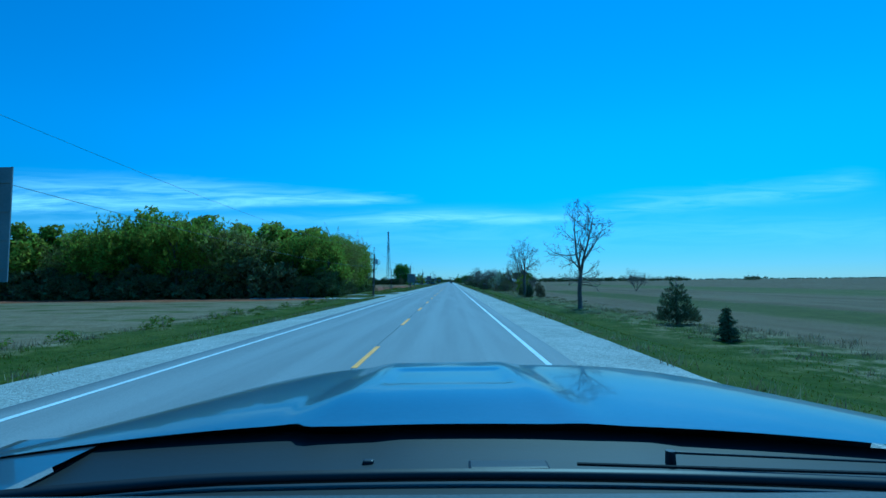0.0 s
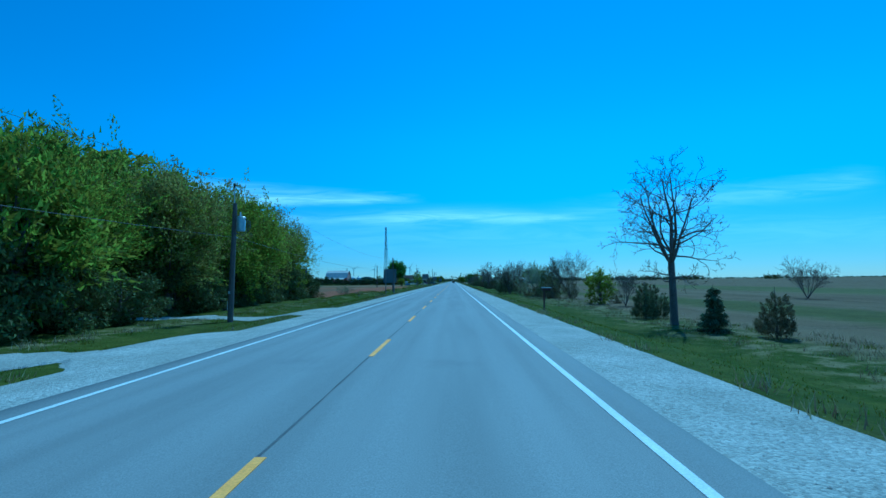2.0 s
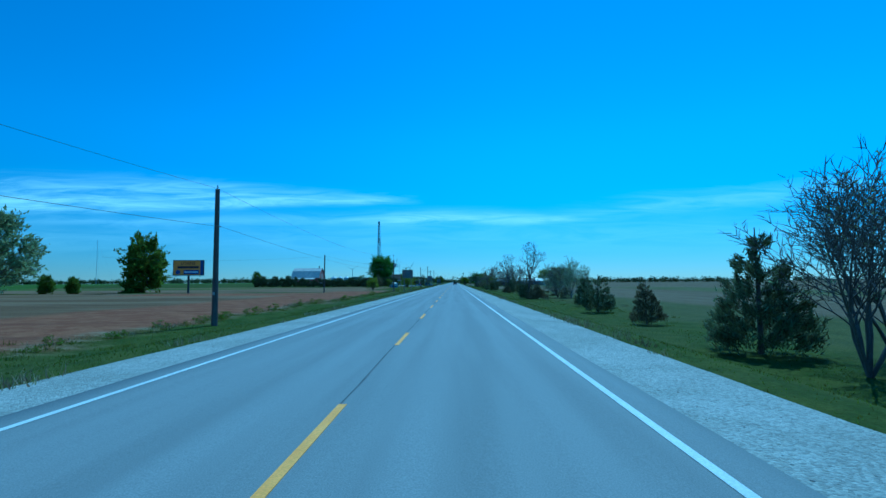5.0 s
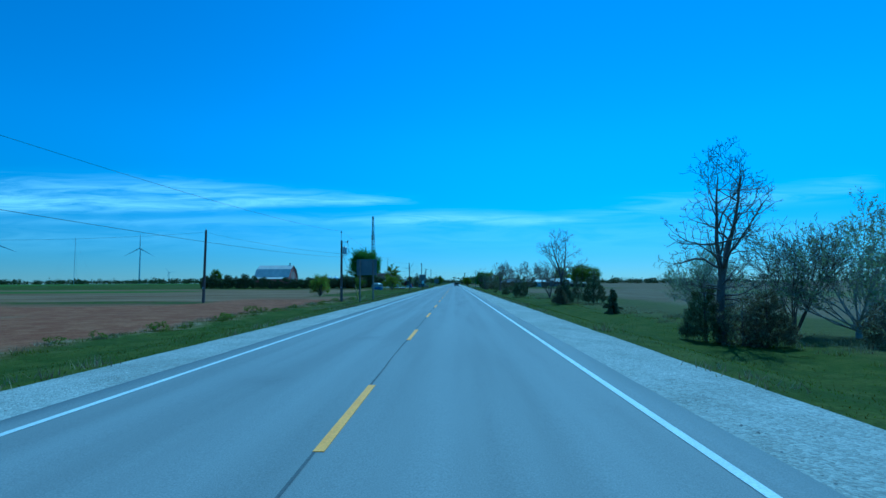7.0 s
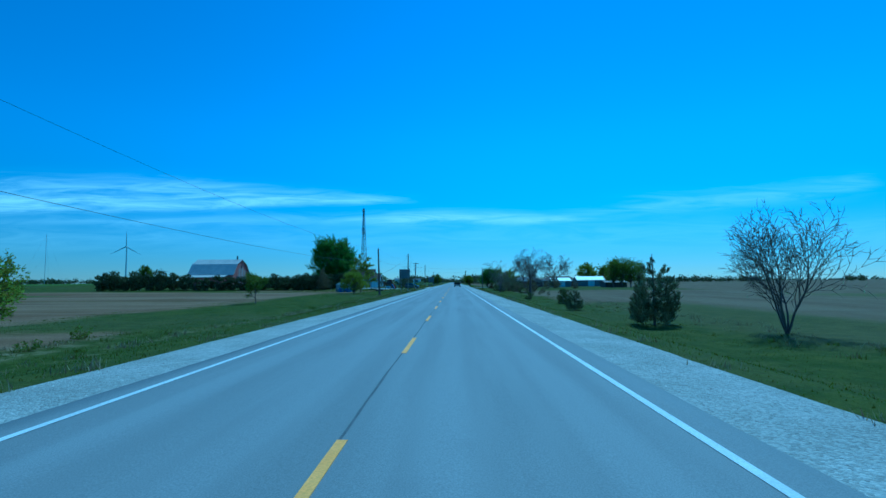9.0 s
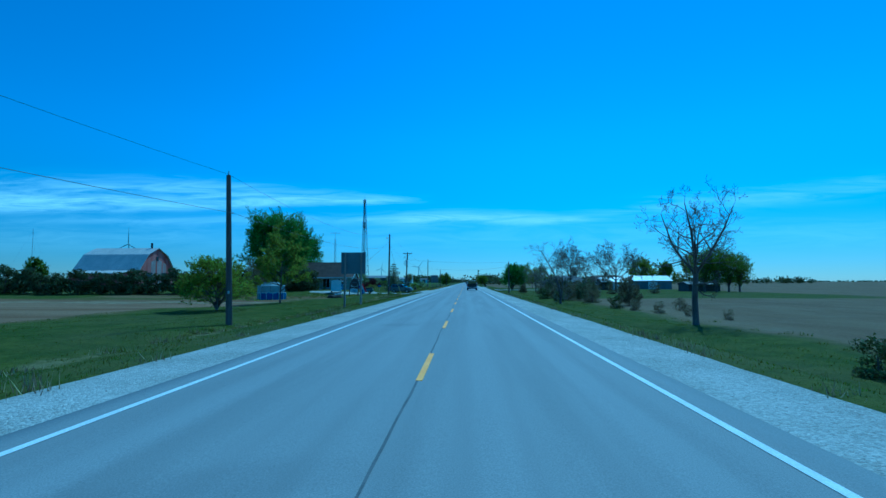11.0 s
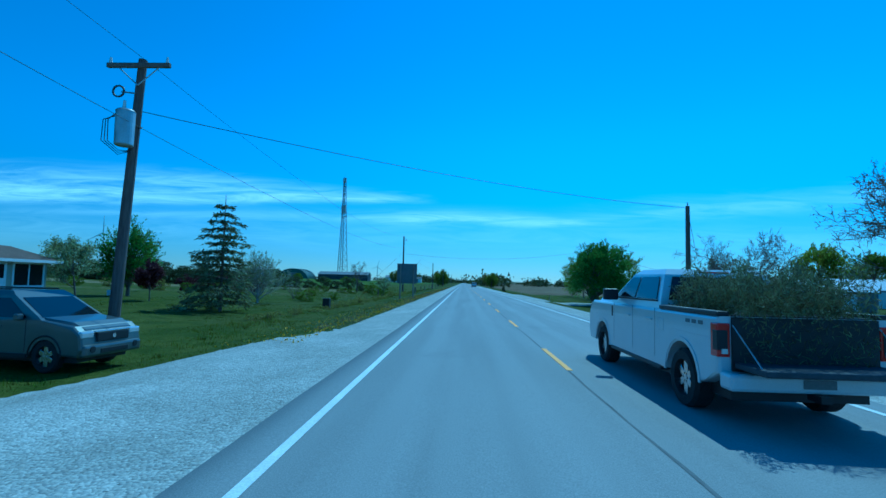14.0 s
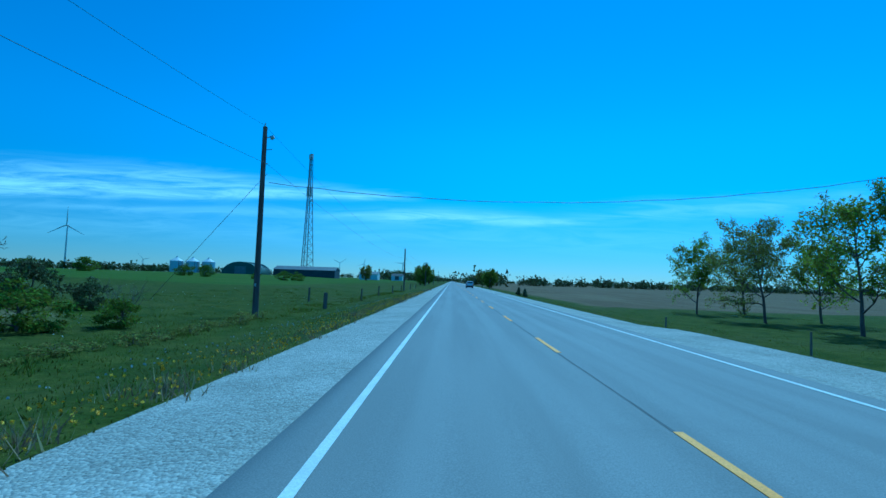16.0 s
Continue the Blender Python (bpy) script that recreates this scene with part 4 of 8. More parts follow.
def build_woods():
    kinds = [tree_meshes("wood", 11 + k, 10.0, w, 4300, 0.215) for k, w in enumerate((1.0, 1.15, 0.9, 1.1))]
    near = [tree_meshes("wood", 21 + k, 10.0, w, 13000, 0.11) for k, w in enumerate((1.0, 1.15, 0.95))]
    near[1][1].materials[0] = LEAF_OLIVE
    for k, m in ((1, LEAF_OLIVE), (3, LEAF_DEEP)):
        kinds[k][1].materials[0] = m
    back = [tree_meshes("backwood", 16 + k, 10.0) for k in range(2)]
    rng = np.random.default_rng(5)
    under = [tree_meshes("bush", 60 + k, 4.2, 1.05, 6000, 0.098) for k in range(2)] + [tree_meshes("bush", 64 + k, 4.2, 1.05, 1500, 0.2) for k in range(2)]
    # shade under the canopy is put into the leaf colour, deepest away from the road
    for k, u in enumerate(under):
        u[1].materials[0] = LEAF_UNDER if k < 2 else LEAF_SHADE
    spots = []
    for x in np.arange(-17, -62, -4.4):
        spots.append((x, 72.5))
        spots.append((x - 2, 77.0))
    for x in np.arange(-30, -95, -8.0):
        spots.append((x, 88.0))
    for y in np.arange(78, 121, 4.4):
        spots += [(-19.0 - 0.02 * (y - 78), y), (-24.0 - 0.04 * (y - 78), y + 2)]
    for y in np.arange(90, 116, 8):
        spots += [(-30, y), (-38, y + 3), (-47, y)]
    for y in np.arange(95, 122, 9):
        spots += [(x, y) for x in np.arange(-56, -96, -9.0)]
    for i, (x, y) in enumerate(spots):
        if 79.5 < y < 85.5 and x > -31:
            y = 87.5
        k = int(rng.integers(4))
        front = (y < 75 and x > -60) or (x > -22)
        tall = (1.02 + 0.25 * min(1, max(0, (y - 76) / 9)) - 0.20 * min(1, max(0, (y - 98) / 18))) if x > -26 else (1.28 if x > -52 else 1.12)
        plant("woodland_tree", near[k % 3] if x > -21.5 and y > 76 else kinds[k] if front else back[k % 2], x + rng.uniform(-1.1, 1.1), y + rng.uniform(-1.0, 1.0), "tall broadleaf tree in fresh spring leaf at the wood's edge", "tree", "trees of the roadside wood", rng.uniform(0, 6.3), rng.uniform(0.92, 1.06) * tall, rng.uniform(0.92, 1.06))
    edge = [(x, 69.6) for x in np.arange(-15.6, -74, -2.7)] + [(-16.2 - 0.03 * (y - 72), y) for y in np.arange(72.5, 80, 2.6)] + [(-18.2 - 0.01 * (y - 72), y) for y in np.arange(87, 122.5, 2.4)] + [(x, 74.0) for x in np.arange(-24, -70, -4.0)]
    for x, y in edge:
        plant("understorey_bush", under[int(rng.integers(2)) + (0 if x > -20 else 2)], x + rng.uniform(-0.6, 0.6), y + rng.uniform(-0.6, 0.6), "dense undergrowth bush beneath the wood's trees, shade put into its leaf colour", "bush", "undergrowth of the wood", rng.uniform(0, 6.3), rng.uniform(0.75, 1.1) * (1.0 if x > -20 else 1.18), rng.uniform(0.8, 1.2))
    shrub = tree_meshes("twigs", 77, 1.5, 1.4)
    for x, y in ((-15.2, 126.5), (-13.2, 122), (-12.6, 117.5)):
        plant("bare_shrub", shrub, x, y, "thin leafless shrub at the end of the wood", "shrub", "", rng.uniform(0, 6.3), rng.uniform(0.8, 1.2))


def build_right_row():
    bares = [tree_meshes("fork_bare", 3, 10.0), tree_meshes("fork_bare", 8, 10.0, 2.0), tree_meshes("fork_bare", 15, 10.0, 2.0), tree_meshes("fork_bare", 27, 10.0, 3.0)]
    for k, (x, y, h) in enumerate(((13.6, 45.0, 10.1), (13.8, 79.7, 9.7), (12.8, 206.0, 8.8), (13.8, 241.9, 8.9), (11.8, 356.0, 7.7), (14.6, 328.5, 9.0))):
        plant("bare_tree", bares[(0, 2, 0, 0, 3, 1)[k]], x, y, "tall leafless tree with spreading dark branches on the verge", "tree", "leafless trees along the road", (0.0, 1.7, 0.2, 2.8, 0.1, 5.5)[k], h / 10.0)
    stems = [tree_meshes("stems", s, 6.0, 1.25) for s in (21, 22)]
    for k, (x, y, h) in enumerate(((18.0, 121.2, 6.9), (16.7, 264.6, 6.3), (18.1, 99.5, 3.7), (15.6, 147.8, 6.6), (17.6, 208.5, 6.0), (12.4, 145.0, 6.8), (21.0, 409.5, 4.6), (30.0, 410.0, 4.8), (16.0, 396.5, 3.8))):
        plant("bare_tree", stems[k % 2], x, y, "leafless tree with many upright stems from the base", "tree", "many-stemmed bare trees", k * 2.1, h / 6.0)
    wil = [tree_meshes("willow", s, 5.6, 1.3, 9000) for s in (31, 32)]
    for k, (x, y, h) in enumerate(((15.5, 130.5, 5.9), (19.3, 206.9, 6.6), (20.0, 221.5, 5.8))):
        plant("willow_bush", wil[k % 2], x, y, "broad many-stemmed willow bush with pale buds", "bush", "willow bushes", k * 1.3, h / 5.6)
    ced = [conifer_meshes(s, 3.4, 2.5, b) for s, b in ((41, False), (42, True), (43, False))]
    eggs = [conifer_meshes(s, 3.4, 2.5, b, egg=0.8) for s, b in ((54, False), (55, True), (56, False))]
    rows = ((14.8, 28.5, 3.35), (15.2, 73.4, 2.1), (15.3, 85.7, 2.6), (14.3, 85.0, 2.4), (19.2, 97.7, 2.6), (12.05, 149.0, 4.7), (12.4, 206.6, 3.2), (13.8, 204.5, 2.6), (13.9, 241.0, 3.4),
            (17.8, 243.2, 3.8), (13.0, 239.4, 3.0), (12.7, 269.9, 3.7), (11.6, 284.2, 2.5), (18.4, 352.0, 3.3), (16.4, 363.0, 4.3), (12.8, 362.0, 2.0), (12.8, 161.0, 3.0), (13.2, 172.0, 3.4), (14.6, 181.0, 3.6))
    for k, (x, y, h) in enumerate(rows):
        plant("juniper", (eggs if k in (1, 2, 3, 4, 11, 12, 13, 14, 15, 17) else ced)[k % 3], x, y, "dark bushy juniper growing down to the grass", "tree", "junipers along the road", k * 1.9, h / 3.4 * (0.95 + 0.1 * math.sin(k * 3.0)), 0.92 + 0.2 * abs(math.sin(k * 1.3)))
    spire = [conifer_meshes(s, 6.0, 2.7) for s in (48, 49)]
    plant("juniper", spire[0], 16.2, 123.4, "tall pointed juniper among bare trees", "tree", "junipers along the road", 0.6, 1.04)
    plant("juniper", spire[1], 14.9, 122.6, "tall pointed juniper among bare trees", "tree", "junipers along the road", 2.2, 0.86)
    plant("juniper", spire[1], 15.5, 248.0, "pointed feathery juniper beside a tall bare tree", "tree", "junipers along the road", 1.1, 0.74)
    plant("juniper", spire[0], 17.0, 247.5, "pointed feathery juniper beside a tall bare tree", "tree", "junipers along the road", 3.0, 0.65)
    brush = [tree_meshes("bush", s, 2.6, 0.9, 2600, 0.06) for s in (44, 45)]
    for b in brush:
        b[1].materials[0] = NEEDLE_BROWN
    for k, (x, y, h) in enumerate(((14.1, 143.0, 3.2), (15.2, 119.3, 2.8), (17.2, 117.8, 2.5), (13.0, 204.8, 2.2), (17.6, 203.5, 1.8), (16.0, 358.0, 2.4), (14.8, 366.0, 2.6), (14.0, 374.0, 2.4), (17.0, 369.0, 3.0), (19.4, 219.5, 1.7), (21.5, 221.5, 1.6), (14.8, 129.0, 2.2), (17.2, 131.2, 2.4), (13.9, 132.0, 1.9), (16.2, 133.0, 2.2), (15.6, 209.0, 1.8), (20.5, 205.4, 1.9), (16.8, 403.0, 2.8), (19.5, 407.5, 3.0), (22.8, 399.5, 3.0), (27.0, 407.0, 3.2), (31.5, 402.5, 3.0), (36.0, 409.0, 3.2), (41.5, 406.0, 3.0), (25.0, 393.0, 2.4), (16.5, 339.0, 1.1), (17.6, 336.0, 0.9), (15.7, 342.5, 1.0), (19.0, 341.0, 1.2), (18.6, 332.5, 0.8), (16.9, 345.5, 1.0))):
        plant("brush", brush[k % 2], x, y, "dense brownish brush thicket in the verge", "bush", "brush thickets along the road", k * 1.7, h / 2.6)
    leafy = tree_meshes("bush", 46, 3.0, 0.9, 2400, 0.08)
    leafy[1].materials[0] = LEAF_SPRING
    plant("leafy_bush", leafy, 16.4, 128.0, "fresh green leafy bush beneath a pale willow", "bush", "", 0.0, 1.0)
    spr = spruce_meshes(51, 2.2, 1.3)
    for k, (x, y, h) in enumerate(((14.1, 224.6, 2.2), (13.4, 20.9, 1.6), (13.9, 75.8, 2.3), (10.8, 545.0, 2.0), (9.8, 530.0, 1.8))):
        plant("small_spruce", spr, x, y, "small dark spruce sapling in rough grass", "tree", "spruce saplings", k * 2.2, h / 2.2)
    green = tree_meshes("poplar", 71, 4.3, 1.22, 3000, 0.115)
    green[1].materials[0] = LEAF_SPRING
    plant("low_bush", brush[1], 18.6, 103.6, "dense brownish brush thicket in the verge", "bush", "brush thickets along the road", 0.4, 0.55)
    plant("leafy_sapling", green, 17.3, 104.9, "small tree in bright new leaf among bare shrubs", "tree", "", 0.4, 1.0, 0.95)
    field_tree = tree_meshes("stems", 33, 5.4, 1.8)
    field_tree[1].materials[0] = LEAF_OLIVE
    plant("field_tree", field_tree, 43.8, 111.7, "low rounded bare tree standing alone in the stubble field", "tree", "", 0.0, 1.0)
    # trees about the house across the road
    wide = [tree_meshes("wide_bare", s, 13.0) for s in (81, 82)]
    plant("budding_tree", wide[0], 25.3, 414.3, "spreading tree just coming into bud before a house", "tree", "budding yard trees", 0.3, 1.05)
    plant("budding_tree", wide[1], 37.3, 418.9, "spreading tree just coming into bud beside a shed", "tree", "budding yard trees", 1.9, 1.0)
    plant("budding_tree", wide[1], 18.6, 424.0, "slim young tree coming into bud by the verge", "tree", "budding yard trees", 4.0, 0.55)
    rnd = [tree_meshes("round", s, 8.0, 1.15, 8000, 0.17) for s in (91, 92)]
    rnd[1][1].materials[0] = LEAF_SPRING
    for k, (x, y, h, s) in enumerate(((74.0, 481.0, 11.0, 1.0), (66.0, 483.0, 12.0, 1.0), (36.5, 468.0, 5.6, 1.0), (31.0, 470.0, 6.0, 0.9))):
        plant("yard_tree", rnd[k % 2], x, y, "full-leaved dark green shade tree on a lawn", "tree", "shade trees of the yard", k * 1.1, h / 8.0 * s, 1.0)
    shade = [tree_meshes("maple", s, 12.0, 0.62, 4200, 0.185) for s in (93, 94)]
    for k, (x, y, h) in enumerate(((58.5, 419.5, 11.4), (62.0, 421.0, 12.0), (66.0, 423.0, 11.5), (70.0, 425.5, 10.6))):
        plant("yard_tree", shade[k % 2], x, y, "tall shade tree with a bare lower trunk on a lawn", "tree", "row of shade trees by the field", k * 1.7, h / 12.0)
    olive = tree_meshes("leafy", 97, 11.5, 1.0, 9000, 0.15)
    olive[1].materials[0] = LEAF_OLIVE
    plant("yard_tree", olive, 68.6, 447.0, "olive-leaved spring tree beyond the shade trees", "tree", "shade trees of the yard", 0.0, 1.05)
    plant("spruce", spruce_meshes(52, 7.8, 3.4, thick=1.8), 37.6, 466.5, "dark pointed spruce behind the bungalow", "tree", "", 0.0, 1.0)
    big = tree_meshes("forked", 95, 8.9, 1.0, 24000, 0.125)
    plant("broad_tree", big, 15.3, 452.7, "broad dense maple with a low forked trunk", "tree", "", 0.0, 1.0)
    sap = [tree_meshes("leafy", s, 8.0, 1.0, 7500, 0.082) for s in (101, 102, 103)]
    sap[1][1].materials[0] = LEAF_OLIVE
    for k, (x, y, h) in enumerate(((22.5, 498.1, 7.8), (22.3, 486.9, 7.9), (22.3, 477.7, 8.9), (27.5, 488.0, 7.4), (27.8, 499.0, 7.6), (28.2, 478.0, 8.2), (19.5, 466.0, 6.5))):
        plant("lawn_tree", sap[k % 3], x, y, "young lawn tree with thin spring foliage", "tree", "row of young lawn trees", k * 1.6, h / 8.0 * 1.1)
    for k, (x, y, h) in enumerate(((18.2, 398.0, 4.2), (20.5, 402.0, 4.0), (23.0, 405.0, 3.6), (16.5, 392.0, 3.4), (27.0, 402.0, 3.8), (15.8, 384.0, 3.0), (19.0, 388.0, 3.6), (14.0, 412.0, 2.6), (44.0, 452.0, 6.0))):
        plant("juniper", ced[k % 3], x, y, "dark bushy juniper screening the house", "tree", "junipers along the road", k * 1.2, h / 3.4, 1.0)
    bush = tree_meshes("bush", 47, 1.6, 1.1, 1300, 0.07)
    bush[1].materials[0] = LEAF_UNDER
    for k, (x, y) in enumerate(((15.5, 347.0), (12.4, 372.0), (16.0, 375.0), (13.0, 295.0), (15.0, 303.0), (11.8, 312.0))):
        plant("low_bush", bush, x, y, "low dark green bush in the verge grass", "bush", "low verge bushes", k * 2.0, 0.9 + 0.25 * math.sin(k * 2.0))


def build_left_row():
    sap = [tree_meshes("forked", 111, 3.9, 0.88, 4200, 0.085), tree_meshes("sapling", 113, 3.5, 1.1, 2600, 0.07), tree_meshes("tiered", 118, 9.0, 1.0, 17000, 0.085)]
    sap[2][1].materials[0] = LEAF_SPRING
    sap[0][1].materials[0] = LEAF_SPRING
    broad = tree_meshes("forked", 114, 4.3, 1.30, 9500, 0.085)
    broad[1].materials[0] = LEAF_SPRING
    plant("spreading_tree", broad, -18.1, 334.6, "low spreading tree in pale green leaf on the mown verge", "tree", "", 0.5, 1.0)
    for k, (x, y, h) in enumerate(((-20.4, 262.9, 3.7), (-19.5, 291.7, 3.5), (-20.3, 353.0, 9.6))):
        s = sap[k]
        plant("field_edge_tree", s, x, y, "small tree in light green leaf on the grass edge", "tree", "trees on the grass edge", k * 2.0, 1.0)
    rnd = tree_meshes("poplar", 121, 14.0, 0.80, 7000, 0.42)
    plant("round_tree", rnd, -72.6, 246.5, "dense rounded dark tree standing in a ploughed field", "tree", "", 0.0, 1.05)
    pop = tree_meshes("poplar", 122, 19.0, 1.45, 6500, 0.46)
    pop[1].materials[0] = LEAF_PALE
    plant("poplar", pop, -100.0, 235.0, "broad pale-leaved poplar in the far field", "tree", "", 0.0, 1.05)
    for x, y, h in ((-88.0, 237.0, 5.0), (-83.5, 239.0, 4.5), (-120.0, 430.0, 9.0)):
        plant("field_bush", rnd, x, y, "round green bush in a ploughed field", "bush", "", x, h / 14.0, 0.9)
    maple = tree_meshes("maple", 131, 17.5, 1.0, 36000, 0.20)
    maple[1].materials[0] = LEAF_MAPLE
    plant("maple", maple, -38.6, 398.3, "huge dense dark maple behind the farmhouse yard", "tree", "maples by the farmhouse", 0.0, 1.0)
    plant("maple", (maple[0], maple[1]), -38.5, 413.0, "large leafy maple rising behind the farmhouse roof", "tree", "maples by the farmhouse", 2.2, 0.78)
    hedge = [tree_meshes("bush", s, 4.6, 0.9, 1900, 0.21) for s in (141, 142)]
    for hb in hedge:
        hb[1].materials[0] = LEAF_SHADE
    rng = np.random.default_rng(9)
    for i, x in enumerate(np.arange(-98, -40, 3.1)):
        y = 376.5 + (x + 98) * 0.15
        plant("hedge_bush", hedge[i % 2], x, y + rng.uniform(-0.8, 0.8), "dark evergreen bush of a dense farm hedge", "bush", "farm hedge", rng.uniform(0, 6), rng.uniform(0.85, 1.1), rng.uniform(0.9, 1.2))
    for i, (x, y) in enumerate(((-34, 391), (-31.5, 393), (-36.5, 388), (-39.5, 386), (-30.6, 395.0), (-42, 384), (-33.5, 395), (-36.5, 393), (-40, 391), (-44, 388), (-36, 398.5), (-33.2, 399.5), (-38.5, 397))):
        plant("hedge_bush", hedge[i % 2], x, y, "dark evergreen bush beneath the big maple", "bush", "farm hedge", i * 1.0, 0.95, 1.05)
    dark_fir = conifer_meshes(143, 7.0, 4.2, True, 0.3)
    plant("dark_fir", dark_fir, -37.5, 384.5, "dark dense evergreen rising from the farm hedge", "tree", "", 0.0, 1.0)
    spruce = spruce_meshes(151, 7.1, 4.4)
    plant("spruce", spruce, -16.6, 415.8, "ragged dark spruce with drooping boughs on the lawn", "tree", "", 0.0, 1.0)
    yard = tree_meshes("maple", 161, 6.2, 0.78, 5200, 0.11)
    yard[1].materials[0] = LEAF_MAPLE
    plant("yard_maple", yard, -27.1, 422.5, "small dark leafy tree on the lawn beyond the house", "tree", "", 0.0, 1.0)
    purple = tree_meshes("sapling", 162, 2.7, 1.0, 2600, 0.10)
    plant("purple_tree", (purple[0], mesh_copy(purple[1], LEAF_PURPLE)), -21.8, 417.0, "small ornamental tree with dark purple leaves", "tree", "", 0.0, 1.0)
    ruddy = tree_meshes("bush", 163, 1.7, 1.0, 1300, 0.09)
    for k in range(6):
        plant("purple_bush", (ruddy[0], mesh_copy(ruddy[1], LEAF_PURPLE)), -31.2 + 1.35 * k, 437.4 + 0.25 * k, "low bush with dark red-purple leaves in a trimmed hedge", "bush", "purple hedge", k * 1.3, 1.1 + 0.08 * math.sin(k * 2.0))
    low = tree_meshes("bush", 171, 1.8, 1.3, 1300, 0.085)
    low = (low[0], mesh_copy(low[1], LEAF_OLIVE))
    low_green = tree_meshes("bush", 174, 1.8, 1.2, 1300, 0.085)
    pts = [(-19.0, 400.5, 0.9), (-26.8, 401.8, 0.5), (-29.5, 401.6, 0.45), (-20.5, 402.6, 0.5), (-11.4, 378.2, 0.45), (-13.6, 379.6, 0.35), (-10.6, 380.4, 0.4)]
    pts += [(-26 - 3.7 * i + rng.uniform(-1, 1), 432 + 2.2 * i + rng.uniform(-3, 3), rng.uniform(0.35, 0.9)) for i in range(18)]
    pts += [(-16.4, 431.5, 0.75), (-15.2, 436.5, 0.45), (-18.6, 440.0, 0.55)] + [(-25.5 + 1.15 * i + rng.uniform(-0.4, 0.4), 452 + 0.55 * i + rng.uniform(-1.5, 1.5), rng.uniform(0.25, 0.7)) for i in range(12)]
    for i, (x, y, s) in enumerate(pts):
        plant("shrub", (low_green if i % 3 else low), x, y, "low rounded green shrub on rough grass", "bush", "shrubs about the farmyard", i * 1.3, s, 0.9 + 0.2 * math.sin(i))
    weed = [tree_meshes("bush", s, 0.9, 1.5, 420, 0.06) for s in (175, 176)]
    for i in range(64):
        y = 4 + 3.6 * i if i < 16 else 130 + 2.75 * (i - 16)
        plant("weed_clump", weed[i % 2], -12.9 + rng.normal(0, 0.35), y + rng.uniform(-1.4, 1.4), "low dark clump of weeds at the field edge", "weeds", "weed clumps along the field edge", rng.uniform(0, 6), rng.uniform(0.35, 0.85), rng.uniform(0.6, 1.0))
    lush = [(weed[k][0], mesh_copy(weed[k][1], LEAF_OLIVE)) for k in range(2)]
    for i in range(46):
        y = 411 + 1.35 * i
        plant("weed_clump", lush[i % 2], -12.2 + 0.35 * math.sin(y * 0.3) + rng.normal(0, 0.15), y + rng.uniform(-0.5, 0.5), "lush green weeds along the shallow roadside ditch", "weeds", "weeds along the ditch", rng.uniform(0, 6), rng.uniform(0.4, 0.95), rng.uniform(0.45, 0.9))
    for i in range(52):
        y = 318 + 1.3 * i + rng.uniform(-0.5, 0.5)
        plant("weed_clump", lush[i % 2], float(rut_x(y)) - 0.28 + rng.normal(0, 0.06), y, "small green weeds along the lawn's bare drain", "weeds", "weeds along the drain", rng.uniform(0, 6), rng.uniform(0.16, 0.42), rng.uniform(0.5, 0.9))
    light = tree_meshes("sapling", 172, 5.0, 1.3, 3000, 0.088)
    light_pale = (light[0], mesh_copy(light[1], LEAF_PALE))
    for i, (x, y, s) in enumerate(((-24.5, 436.5, 0.6), (-31.0, 431.0, 0.7), (-23.4, 413.0, 0.75), (-13.4, 456.5, 0.55), (-60.0, 455.0, 1.3))):
        plant("blossom_tree", light_pale, x, y, "small tree with pale new leaves on the grass", "tree", "pale young trees", i * 1.0, s)
    shy = tree_meshes("willow", 177, 4.3, 0.62, 5200)
    plant("blossom_tree", shy, -18.0, 424.4, "many-stemmed small tree in pale blossom and new leaf", "tree", "pale young trees", 0.7, 1.0)
    stem = tree_meshes("twigs", 173, 4.0, 1.0)
    for i, (x, y, s) in enumerate(((-18.5, 434.0, 0.6), (-10.9, 118.0, 0.3), (-15.0, 466.0, 0.5))):
        plant("bare_shrub", stem, x, y, "thin leafless shrub on the verge", "shrub", "", i * 1.0, s)
    plant("bare_tree", tree_meshes("fork_bare", 18, 6.2), -18.4, 461.7, "slim leafless tree standing before the far hedge", "tree", "", 0.9, 0.8)
    dark = [tree_meshes("bush", s, 4.4, 1.15, 2800, 0.15) for s in (181, 182)]
    for i, x in enumerate(np.arange(-19.6, -84, -2.2)):
        plant("hedge_bush", (dark[i % 2][0], mesh_copy(dark[i % 2][1], LEAF_SHADE)), x, 470 + max(0, -x - 40) * 0.2 + rng.uniform(-1, 1), "dark leafy bush of a thick hedge beyond the yard", "bush", "hedge beyond the yard", rng.uniform(0, 6), rng.uniform(0.62, 0.95) * (0.45 + 0.55 * min(1, (-x - 19) / 22)), rng.uniform(0.8, 1.15))
    for i, (x, y, s) in enumerate(((-16.3, 463.0, 0.50), (-14.6, 465.5, 0.32), (-97, 555, 0.9), (-88, 560, 1.0), (-70, 570, 0.9), (-66, 572, 0.9), (-56, 580, 0.6), (-50, 585, 0.8), (-46.5, 586, 0.8), (-112, 545, 0.8), (-125, 540, 0.8))):
        plant("thicket_bush", (dark[i % 2][0], dark[i % 2][1] if i % 2 else mesh_copy(dark[i % 2][1], LEAF_DEEP)), x, y, "dark thicket bush standing in the green field", "bush", "thicket bushes", i * 0.7, s, 0.8)
    far = tree_meshes("round", 191, 9.0, 1.0, 1600, 0.40)
